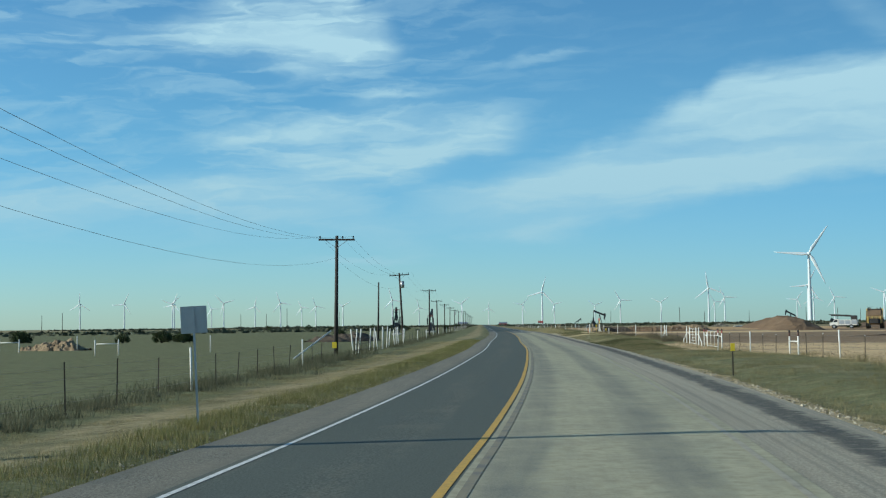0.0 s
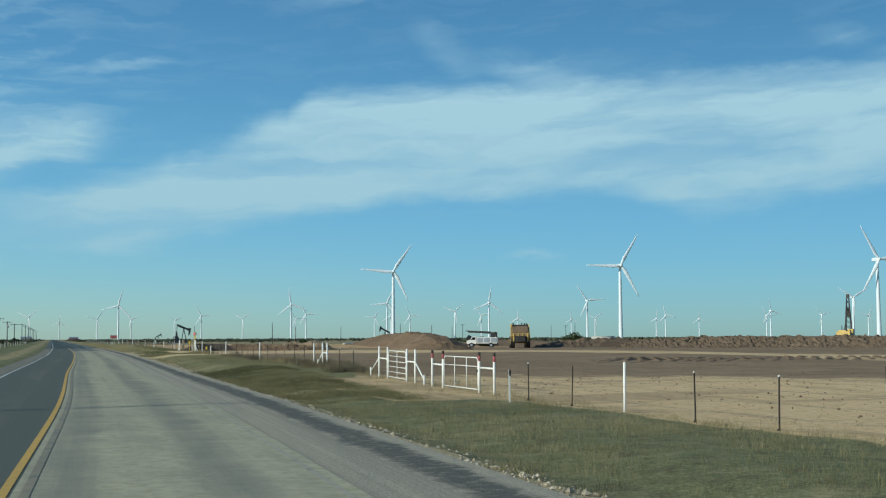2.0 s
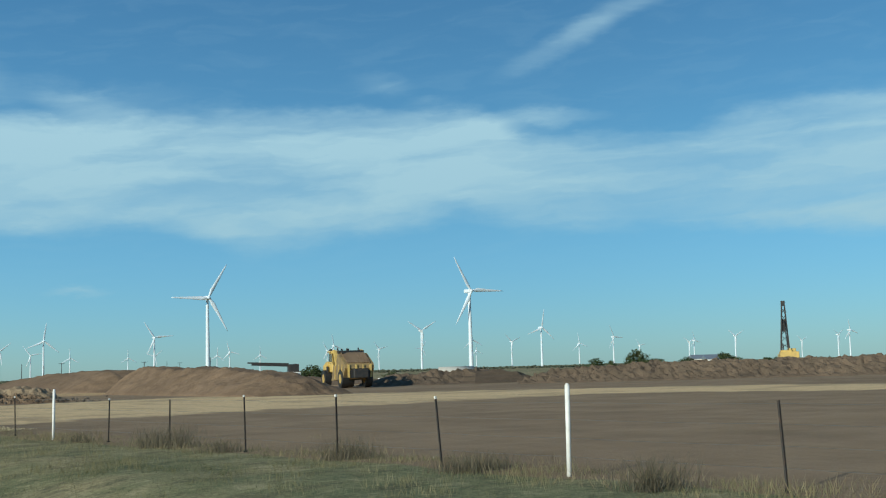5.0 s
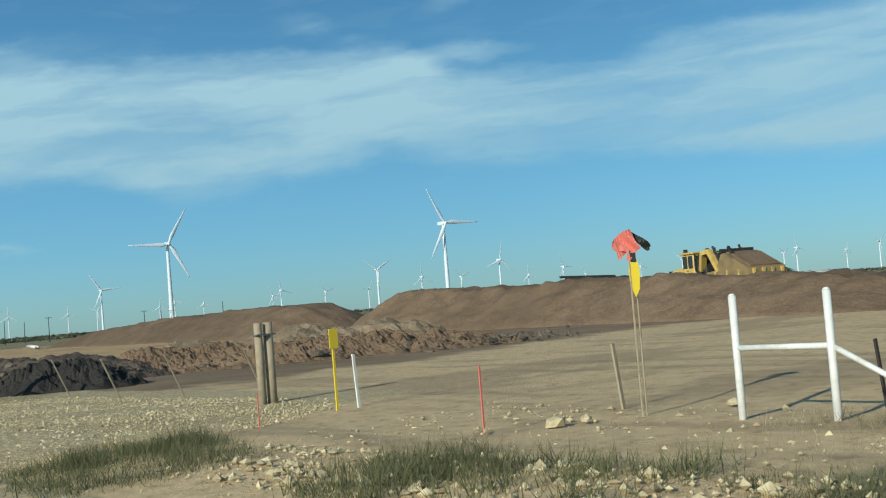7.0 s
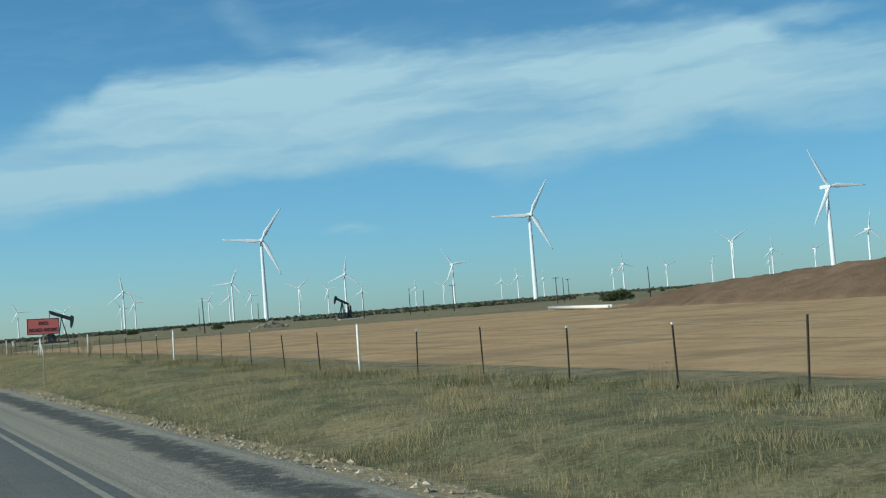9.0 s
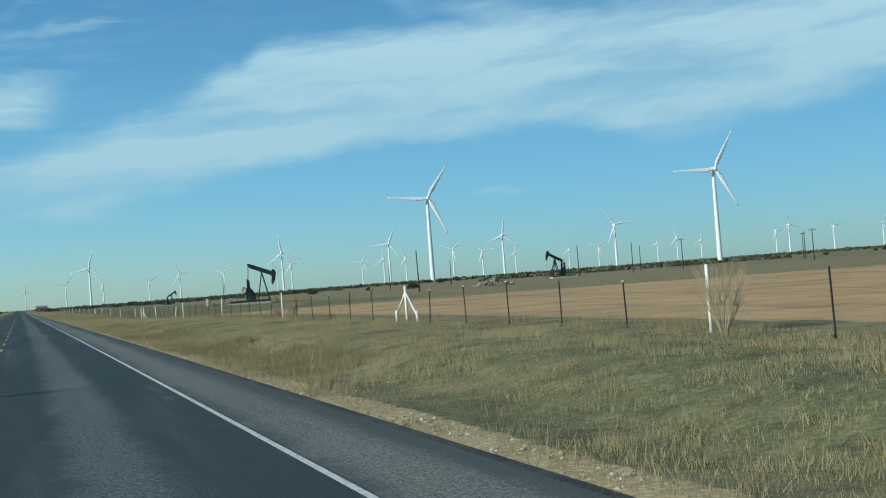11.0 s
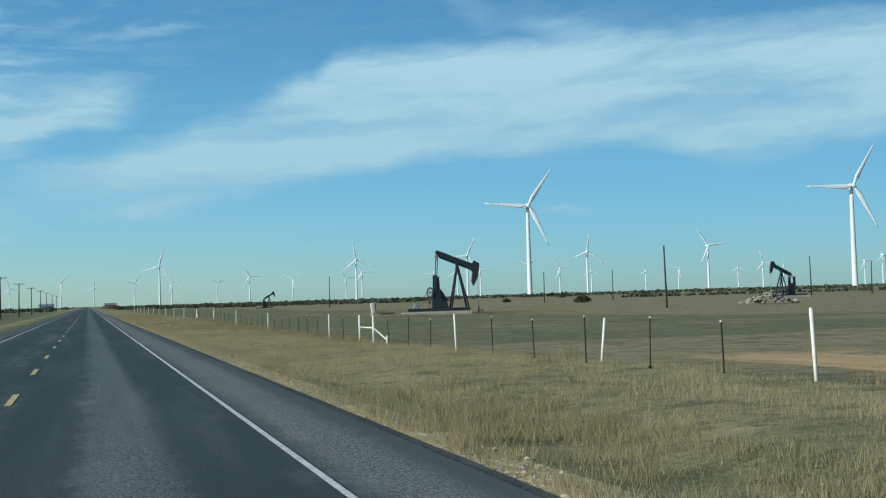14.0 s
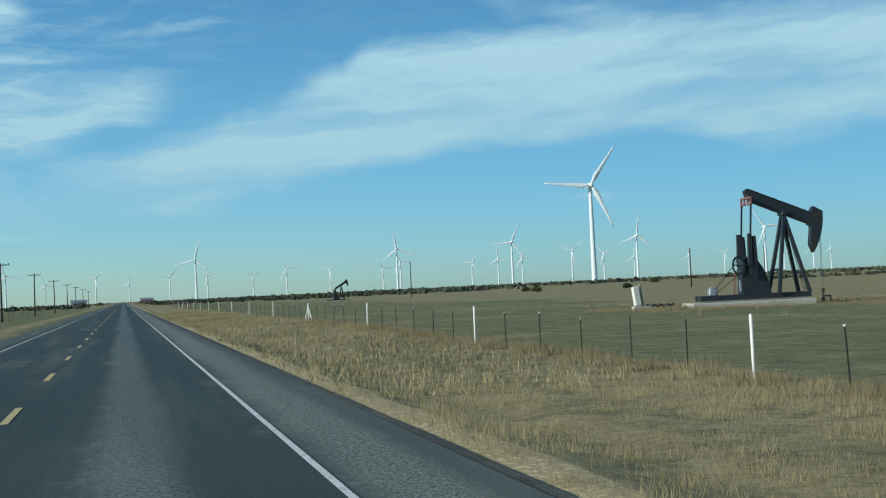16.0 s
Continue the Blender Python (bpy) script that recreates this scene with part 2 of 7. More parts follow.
def sheet(name, xs_of, ys, mats, z_of, mat_of=None):
    """A grid sheet: columns by xs_of(y), rows at ys."""
    rows = [np.asarray(xs_of(y), float) for y in ys]
    nx = len(rows[0])
    vs = np.array([(x, y, 0) for y, r in zip(ys, rows) for x in r])
    vs[:, 2] = z_of(vs[:, 0], vs[:, 1])
    i = np.arange(len(ys) - 1)[:, None] * nx + np.arange(nx - 1)[None]
    fs = np.stack([i, i + 1, i + 1 + nx, i + nx], -1).reshape(-1, 4)
    me = bpy.data.meshes.new(name)
    me.from_pydata(vs.tolist(), [], fs.tolist())
    for m in mats if isinstance(mats, (list, tuple)) else [mats]:
        me.materials.append(m)
    me.polygons.foreach_set("use_smooth", [True] * len(me.polygons))
    return me, vs


# ---- materials ----
def material(name, build):
    m = bpy.data.materials.new(name)
    m.use_nodes = True
    m.node_tree.nodes.clear()
    n = Nodes(m.node_tree)
    out = n("ShaderNodeOutputMaterial")
    build(n, out)
    return m


def surface(name, colour, rough=0.6, metal=0.0, scale=6.0, vary=0.25, bump=0.15, second=None, spec=0.5):
    """Paint, metal, wood: a base colour with grain and blotches, and fine relief."""
    def build(n, out):
        co = n("ShaderNodeTexCoord").outputs["Object"]
        a = n.noise(co, scale, 5.0)
        b = n.noise(co, scale * 7.3, 3.0)
        rnd = n("ShaderNodeObjectInfo").outputs["Random"]
        c1 = (*colour, 1)
        c2 = (*(second or [c * 0.6 for c in colour]), 1)
        f = n.math("ADD", n.math("MULTIPLY", n.ramp(a, 0.42, 0.72), 0.75), n.math("MULTIPLY", n.ramp(b, 0.5, 0.75), 0.35))
        f = n.math("MULTIPLY", f, n.math("MULTIPLY_ADD", rnd, 0.6, 0.7))
        col = n.mix(n.math("MULTIPLY", f, vary * 2.2), c1, c2)
        r = n.math("MULTIPLY_ADD", a, 0.25, rough - 0.12)
        bmp = n("ShaderNodeBump", Strength=bump, Distance=0.02, Height=b).outputs[0]
        p = n("ShaderNodeBsdfPrincipled", Base__Color=col, Roughness=r, Metallic=metal, Normal=bmp)
        p.inputs["Specular IOR Level"].default_value = spec
        n.t.links.new(p.outputs[0], out.inputs[0])
    return material(name, build)


white_paint = surface("white_paint", (0.72, 0.71, 0.66), 0.55, scale=5, vary=0.25, second=(0.42, 0.38, 0.32))
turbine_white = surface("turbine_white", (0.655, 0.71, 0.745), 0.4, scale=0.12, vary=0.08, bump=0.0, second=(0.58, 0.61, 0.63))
# same white as the tower, lightened to make up for shade on the blades
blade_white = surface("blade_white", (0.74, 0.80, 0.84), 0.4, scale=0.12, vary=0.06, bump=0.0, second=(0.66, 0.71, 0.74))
post_steel = surface("weathered_post_steel", (0.035, 0.032, 0.028), 0.7, 0.2, scale=9, vary=0.4, second=(0.09, 0.05, 0.03))
pole_wood = surface("creosoted_pole_wood", (0.032, 0.027, 0.024), 0.85, scale=3, vary=0.35, second=(0.07, 0.058, 0.05))
post_wood = surface("grey_post_wood", (0.36, 0.29, 0.195), 0.85, scale=8, vary=0.35, second=(0.2, 0.155, 0.10))
pump_paint = surface("blue_black_paint", (0.012, 0.019, 0.027), 0.5, 0.0, scale=1.6, vary=0.4, second=(0.03, 0.025, 0.02))
machine_yellow = surface("machine_yellow", (0.60, 0.41, 0.11), 0.55, scale=1.4, vary=0.45, second=(0.26, 0.18, 0.08))
worn_yellow = surface("dirty_worn_yellow", (0.26, 0.18, 0.075), 0.7, scale=1.2, vary=0.5, second=(0.10, 0.075, 0.05))
machine_dark = surface("dark_machine_parts", (0.03, 0.03, 0.03), 0.6, 0.3, scale=3, vary=0.3, second=(0.08, 0.06, 0.045))
concrete = surface("pale_concrete", (0.40, 0.385, 0.34), 0.85, scale=2.5, vary=0.3, second=(0.30, 0.28, 0.25))
wire_steel = surface("galvanised_wire", (0.22, 0.21, 0.20), 0.55, 0.6, scale=4, vary=0.3)
galv = surface("galvanised_sheet", (0.42, 0.44, 0.46), 0.45, 0.7, scale=3, vary=0.2, second=(0.30, 0.31, 0.33))
yellow_plastic = surface("yellow_plastic", (0.75, 0.55, 0.03), 0.45, scale=5, vary=0.15)
orange_cloth = surface("faded_orange", (0.62, 0.15, 0.115), 0.8, scale=5, vary=0.2, second=(0.62, 0.25, 0.18))
red_paint = surface("red_paint", (0.36, 0.085, 0.085), 0.6, scale=6, vary=0.25)
sign_orange = surface("sign_orange_red", (0.80, 0.20, 0.17), 0.45, scale=4, vary=0.12, second=(0.66, 0.17, 0.14))
black_paint = surface("black_paint", (0.015, 0.015, 0.015), 0.5, scale=6, vary=0.2)
glass_dark = surface("dark_glass", (0.02, 0.025, 0.03), 0.08, scale=2, vary=0.05, bump=0.0)
green_paint = surface("green_paint", (0.028, 0.075, 0.05), 0.5, scale=2, vary=0.25)
# distance haze is mixed into this paler, greyer foliage colour
far_brush = surface("hazy_far_brush", (0.085, 0.098, 0.07), 0.95, scale=0.05, vary=0.4, second=(0.12, 0.118, 0.08), bump=0.0, spec=0.05)
foliage = surface("dark_foliage", (0.045, 0.065, 0.028), 0.9, scale=0.7, vary=0.4, second=(0.09, 0.085, 0.045), bump=0.0, spec=0.1)


def build_dirt(c1, c2, c3, s=0.5, rocky=0.0):
    def build(n, out):
        co = n("ShaderNodeTexCoord").outputs["Object"]
        a, b, c = n.noise(co, s, 6.0), n.noise(co, s * 9, 5.0), n.noise(co, s * 0.12, 4.0)
        col = n.mix(n.ramp(a, 0.35, 0.68), (*c1, 1), (*c2, 1))
        col = n.mix(n.math("MULTIPLY", n.ramp(b, 0.45, 0.7), 0.6), col, (*c3, 1))
        col = n.mix(n.math("MULTIPLY", n.ramp(c, 0.4, 0.6), 0.3), col, (*[v * 0.7 for v in c2], 1))
        bm1 = n("ShaderNodeBump", Strength=0.7, Distance=0.1, Height=n.math("ADD", b, n.math("MULTIPLY", a, 0.5))).outputs[0]
        p = n("ShaderNodeBsdfPrincipled", Base__Color=col, Roughness=0.95, Normal=bm1)
        p.inputs["Specular IOR Level"].default_value = 0.15
        n.t.links.new(p.outputs[0], out.inputs[0])
    return build


mound_dirt = material("mound_dirt", build_dirt((0.205, 0.138, 0.086), (0.145, 0.097, 0.06), (0.25, 0.173, 0.108)))
spoil_dirt = material("rough_spoil", build_dirt((0.14, 0.1, 0.068), (0.095, 0.07, 0.048), (0.19, 0.145, 0.1), 0.8))
dark_dirt = material("dark_clods", build_dirt((0.105, 0.082, 0.063), (0.155, 0.118, 0.085), (0.05, 0.042, 0.035), 1.4))
# nearly black, far darker than the other soils
black_dirt = material("near_black_earth", build_dirt((0.035, 0.032, 0.03), (0.05, 0.044, 0.038), (0.02, 0.019, 0.018), 1.2))
pale_dirt = material("pale_dug_soil", build_dirt((0.30, 0.222, 0.138), (0.21, 0.148, 0.09), (0.38, 0.30, 0.20), 1.0))
pale_rock = material("pale_rock", build_dirt((0.50, 0.43, 0.31), (0.36, 0.30, 0.21), (0.62, 0.55, 0.42), 2.0))


def build_ground(n, out):
    """Dry and green grass, bare tan soil and crushed stone, laid out by the zones of the sheet."""
    pos = n("ShaderNodeNewGeometry").outputs["Position"]
    flat = n("ShaderNodeVectorMath", _operation="MULTIPLY", i0=pos, i1=(1, 1, 0)).outputs[0]
    soil_z = n("ShaderNodeAttribute", _attribute="soil").outputs["Fac"]
    green_z = n("ShaderNodeAttribute", _attribute="green").outputs["Fac"]
    stone_z = n("ShaderNodeAttribute", _attribute="stone").outputs["Fac"]
    n1, n2, n3, n4 = n.noise(flat, 0.045, 5.0), n.noise(flat, 0.33, 5.0, 0.6), n.noise(flat, 3.1, 5.0, 0.65), n.noise(flat, 17.0, 3.0)
    streak = n.noise(n("ShaderNodeVectorMath", _operation="MULTIPLY", i0=flat, i1=(1, 0.12, 1)).outputs[0], 0.9, 4.0)
    # grass: straw to green
    dry = n.mix(n.ramp(n3, 0.3, 0.7), (0.35, 0.295, 0.165, 1), (0.235, 0.195, 0.105, 1))
    dry = n.mix(n.math("MULTIPLY", n.ramp(n2, 0.45, 0.7), 0.8), dry, (0.19, 0.16, 0.09, 1))
    lush = n.mix(n.ramp(n3, 0.3, 0.7), (0.108, 0.128, 0.06, 1), (0.17, 0.178, 0.09, 1))
    lush = n.mix(n.math("MULTIPLY", n.ramp(n2, 0.5, 0.72), 0.6), lush, (0.08, 0.09, 0.048, 1))
    gf = n.math("ADD", green_z, n.math("MULTIPLY", n.math("SUBTRACT", n.math("ADD", n2, n1), 1.0), 1.3))
    grass = n.mix(n.ramp(gf, 0.25, 0.75), dry, lush)
    n5 = n.noise(flat, 1.1, 5.0, 0.7)
    grass = n.mix(n.math("MULTIPLY", n.ramp(n5, 0.5, 0.62), 0.62), grass, (0.07, 0.068, 0.04, 1))
    grass = n.mix(n.math("MULTIPLY", n.ramp(n5, 0.46, 0.34), n.ramp(green_z, 0.5, 0.9, 0.5, 0.12)), grass, (0.40, 0.35, 0.205, 1))
    grass = n.mix(n.math("MULTIPLY", n.ramp(n4, 0.4, 0.75), 0.35), grass, (0.42, 0.34, 0.19, 1))
    n6 = n.noise(flat, 7.0, 6.0, 0.78)
    grass = n.mix(n.math("MULTIPLY", n.ramp(n6, 0.5, 0.64), 0.52), grass, (0.06, 0.058, 0.032, 1))
    grass = n.mix(n.math("MULTIPLY", n.ramp(n6, 0.46, 0.34), 0.5), grass, (0.40, 0.345, 0.195, 1))
    # soil: brown, orange-tan and pale sand
    sand_z = n("ShaderNodeAttribute", _attribute="sand").outputs["Fac"]
    tan_z = n("ShaderNodeAttribute", _attribute="tan").outputs["Fac"]
    brown = n.mix(n.ramp(n2, 0.35, 0.7), (0.295, 0.21, 0.132, 1), (0.215, 0.15, 0.092, 1))
    brown = n.mix(n.math("MULTIPLY", n.ramp(n1, 0.45, 0.62), 0.5), brown, (0.175, 0.12, 0.075, 1))
    tan = n.mix(n.ramp(n2, 0.35, 0.7), (0.58, 0.395, 0.205, 1), (0.475, 0.305, 0.15, 1))
    soil = n.mix(n.ramp(n.math("ADD", tan_z, n.math("MULTIPLY", n.math("SUBTRACT", n2, 0.5), 0.8)), 0.3, 0.7), brown, tan)
    sand = n.mix(n.ramp(n3, 0.3, 0.7), (0.69, 0.505, 0.285, 1), (0.56, 0.40, 0.215, 1))
    sand_f = n.math("ADD", sand_z, n.math("MULTIPLY", n.math("SUBTRACT", n.math("ADD", n.math("MULTIPLY", n2, 0.6), n.math("MULTIPLY", streak, 0.4)), 0.5), 1.9))
    soil = n.mix(n.ramp(sand_f, 0.3, 0.65), soil, sand)
    soil = n.mix(n.math("MULTIPLY", n.ramp(streak, 0.5, 0.66), 0.42), soil, (0.25, 0.177, 0.108, 1))
    soil = n.mix(n.math("MULTIPLY", n.ramp(n4, 0.55, 0.72), 0.3), soil, (0.55, 0.43, 0.28, 1))
    soil = n.mix(n.math("MULTIPLY", n.ramp(n3, 0.54, 0.68), 0.36), soil, (0.17, 0.115, 0.07, 1))
    swathe = n.noise(n("ShaderNodeVectorMath", _operation="MULTIPLY", i0=flat, i1=(0.3, 1, 1)).outputs[0], 0.16, 5.0, 0.65)
    soil = n.mix(n.math("MULTIPLY", n.ramp(swathe, 0.52, 0.6), 0.45), soil, (0.265, 0.187, 0.113, 1))
    # crushed stone
    vor = n("ShaderNodeTexVoronoi", Vector=flat, Scale=9.0)
    stone = n.mix(n.ramp(vor.outputs["Distance"], 0.1, 0.6), (0.70, 0.575, 0.345, 1), (0.42, 0.33, 0.185, 1))
    stone = n.mix(n.math("MULTIPLY", n.ramp(n2, 0.4, 0.65), 0.55), stone, (0.49, 0.38, 0.215, 1))
    sf = n.ramp(n.math("ADD", soil_z, n.math("MULTIPLY", n.math("SUBTRACT", n2, 0.5), 0.9)), 0.42, 0.58)
    tf = n.ramp(n.math("ADD", stone_z, n.math("MULTIPLY", n.math("SUBTRACT", n3, 0.5), 0.9)), 0.42, 0.6)
    col = n.mix(tf, n.mix(sf, grass, soil), stone)
    h = n.math("ADD", n.math("MULTIPLY", n3, 0.5), n.math("ADD", n.math("MULTIPLY", n4, 0.25), n.math("MULTIPLY", n6, 0.5)))
    bmp = n("ShaderNodeBump", Strength=0.55, Distance=0.12, Height=h).outputs[0]
    p = n("ShaderNodeBsdfPrincipled", Base__Color=col, Roughness=0.95, Normal=bmp)
    p.inputs["Specular IOR Level"].default_value = 0.1
    n.t.links.new(p.outputs[0], out.inputs[0])


ground_mat = material("prairie_ground", build_ground)


def build_asphalt(base, worn, dust, dust_amount, mid_at, track_gap=1.03, track_wear=0.35, middle_wear=0.75, rough=0.7):
    """Asphalt with chippings, wheel tracks along the road and dust. mid_at: where the lane's middle lies across the sheet."""
    def build(n, out):
        pos = n("ShaderNodeNewGeometry").outputs["Position"]
        across = n("ShaderNodeAttribute", _attribute="across").outputs["Fac"]
        along = n("ShaderNodeVectorMath", _operation="MULTIPLY", i0=pos, i1=(1, 0.06, 1)).outputs[0]
        fine, mid, big, blot = n.noise(pos, 30.0, 3.0, 0.7), n.noise(pos, 4.0, 6.0, 0.7), n.noise(along, 0.9, 5.0, 0.6), n.noise(pos, 0.7, 5.0, 0.65)
        wob = n.math("MULTIPLY", n.math("SUBTRACT", n.math("ADD", mid, blot), 1.0), 0.55)
        d = n.math("ABSOLUTE", n.math("ADD", n.math("SUBTRACT", across, mid_at), wob))
        middle = n.ramp(d, 0.7, 0.2)
        tracks = n.ramp(n.math("ABSOLUTE", n.math("SUBTRACT", d, track_gap)), 0.6, 0.15)
        col = n.mix(n.ramp(fine, 0.35, 0.7), (*base, 1), (*[v * 1.6 for v in base], 1))
        col = n.mix(n.math("MULTIPLY", n.ramp(mid, 0.5, 0.7), 0.5), col, (*[v * 1.7 for v in base], 1))
        f = n.math("ADD", n.math("MULTIPLY", middle, middle_wear), n.math("MULTIPLY", n.ramp(big, 0.45, 0.7), 0.3))
        speck = n.ramp(n.math("ADD", n.math("MULTIPLY", fine, 0.6), n.math("MULTIPLY", n.noise(pos, 13.0, 4.0, 0.75), 0.4)), 0.43, 0.57)
        col = n.mix(n.math("MINIMUM", f, 1.0), col, n.mix(speck, (*[v * 0.35 for v in worn], 1), (*[v * 1.6 for v in worn], 1)))
        df = n.math("ADD", dust_amount, n.math("MULTIPLY", n.math("SUBTRACT", n.math("ADD", big, blot), 1.0), 1.3))
        df = n.math("SUBTRACT", df, n.math("MULTIPLY", tracks, track_wear))
        df = n.math("ADD", df, n.math("MULTIPLY", n.math("SUBTRACT", mid, 0.5), 0.7))
        streaks = n.noise(n("ShaderNodeCombineXYZ", X=n.math("MULTIPLY", across, 5.0), Y=n.math("MULTIPLY", n("ShaderNodeSeparateXYZ", Vector=pos).outputs[1], 0.025)).outputs[0], 1.0, 3.0)
        df = n.math("ADD", df, n.math("MULTIPLY", n.math("SUBTRACT", streaks, 0.5), 0.5))
        dusty = n.mix(n.ramp(mid, 0.35, 0.7), (*dust, 1), (*[v * 0.7 for v in dust], 1))
        col = n.mix(n.math("MAXIMUM", n.math("MINIMUM", df, 1.0), 0.0), col, dusty)
        bmp = n("ShaderNodeBump", Strength=0.5, Distance=0.015, Height=n.math("ADD", fine, n.math("MULTIPLY", mid, 0.6))).outputs[0]
        p = n("ShaderNodeBsdfPrincipled", Base__Color=col, Roughness=n.math("MULTIPLY_ADD", mid, 0.2, rough), Normal=bmp)
        p.inputs["Specular IOR Level"].default_value = 0.15
        n.t.links.new(p.outputs[0], out.inputs[0])
    return build


asphalt_new = material("new_asphalt", build_asphalt((0.036, 0.05, 0.05), (0.122, 0.145, 0.139), (0.22, 0.225, 0.2), 0.0, 1.92, middle_wear=0.85))
asphalt_side = material("speckled_asphalt", build_asphalt((0.064, 0.075, 0.069), (0.165, 0.178, 0.158), (0.25, 0.25, 0.215), 0.1, 4.5, middle_wear=0.9))
asphalt_left = material("dark_chip_seal", build_asphalt((0.08, 0.088, 0.074), (0.112, 0.12, 0.099), (0.24, 0.22, 0.17), 0.0, -1.6, middle_wear=0.5))
asphalt_dusty = material("dusty_chip_seal", build_asphalt((0.16, 0.158, 0.128), (0.27, 0.255, 0.19), (0.44, 0.41, 0.28), 0.86, 1.62, track_wear=0.5, middle_wear=0.4))
asphalt_mid = material("grey_worn_asphalt", build_asphalt((0.115, 0.12, 0.11), (0.185, 0.18, 0.156), (0.30, 0.275, 0.215), 0.12, 1.62, track_wear=0.25, middle_wear=0.6))
asphalt_edge = material("dark_crumbled_edge", build_asphalt((0.024, 0.028, 0.026), (0.06, 0.06, 0.052), (0.2, 0.185, 0.14), 0.12, 5.5, track_wear=0.1))
shoulder_grey = material("grey_gravel_shoulder", build_asphalt((0.105, 0.10, 0.082), (0.19, 0.178, 0.14), (0.27, 0.245, 0.185), 0.42, -3.9, track_wear=0.1))
def build_edge(n, out):
    """The crumbling edge of the old road: pale dust, then dark patching, then gravel, with ragged borders."""
    pos = n("ShaderNodeNewGeometry").outputs["Position"]
    across = n("ShaderNodeAttribute", _attribute="across").outputs["Fac"]
    fine, mid, blot = n.noise(pos, 26.0, 4.0, 0.7), n.noise(pos, 3.5, 6.0, 0.7), n.noise(pos, 0.6, 5.0, 0.65)
    y = n("ShaderNodeSeparateXYZ", Vector=pos).outputs[1]
    lines = n.noise(n("ShaderNodeCombineXYZ", X=n.math("MULTIPLY", across, 6.0), Y=n.math("MULTIPLY", y, 0.02)).outputs[0], 1.0, 3.0)
    a = n.math("ADD", across, n.math("ADD", n.math("MULTIPLY", n.math("SUBTRACT", mid, 0.5), 0.9), n.math("MULTIPLY", n.math("SUBTRACT", blot, 0.5), 0.8)))
    pale = n.mix(n.ramp(fine, 0.35, 0.65), (0.46, 0.415, 0.315, 1), (0.26, 0.235, 0.18, 1))
    pale = n.mix(n.math("MULTIPLY", n.ramp(lines, 0.4, 0.68), 0.5), pale, (0.19, 0.18, 0.15, 1))
    dark = n.mix(n.ramp(fine, 0.35, 0.65), (0.075, 0.073, 0.064, 1), (0.15, 0.142, 0.12, 1))
    dark = n.mix(n.math("MULTIPLY", n.ramp(mid, 0.5, 0.66), 0.65), dark, (0.30, 0.27, 0.205, 1))
    f = n.math("MULTIPLY", n.ramp(a, 5.1, 5.4), n.ramp(a, 6.05, 5.8))
    col = n.mix(f, pale, dark)
    bmp = n("ShaderNodeBump", Strength=0.7, Distance=0.03, Height=n.math("ADD", fine, mid)).outputs[0]
    p = n("ShaderNodeBsdfPrincipled", Base__Color=col, Roughness=0.9, Normal=bmp)
    p.inputs["Specular IOR Level"].default_value = 0.2
    n.t.links.new(p.outputs[0], out.inputs[0])


edge_mat = material("crumbling_road_edge", build_edge)
line_white = surface("white_road_paint", (0.68, 0.68, 0.65), 0.7, scale=9, vary=0.35, second=(0.3, 0.3, 0.29))
line_yellow = surface("yellow_road_paint", (0.55, 0.33, 0.05), 0.7, scale=9, vary=0.4, second=(0.25, 0.19, 0.09))
line_worn = surface("worn_road_paint", (0.235, 0.205, 0.135), 0.8, scale=1.6, vary=0.8, second=(0.155, 0.15, 0.128))
line_faded = surface("faded_pale_paint", (0.36, 0.33, 0.25), 0.8, scale=2.5, vary=0.5, second=(0.2, 0.185, 0.145))

# ---- ground ----
def spread(near, far, step, grow=1.35):
    out, v, s = [], near, step
    while v < far:
        out.append(v)
        v, s = v + s, s * grow
    return out + [far]


cols = [-v for v in reversed(spread(30, 4600, 3, 1.3))] + list(np.arange(-28, -5, 1.5)) + list(np.arange(-4.8, 15, 0.4)) + list(np.arange(15, 60, 1.5)) + spread(60, 4600, 2.5, 1.12)
rows_y = [-v for v in reversed(spread(120, 4600, 12, 1.3))] + list(np.arange(-118, 620, 1.6)) + spread(622, 4700, 6, 1.12)


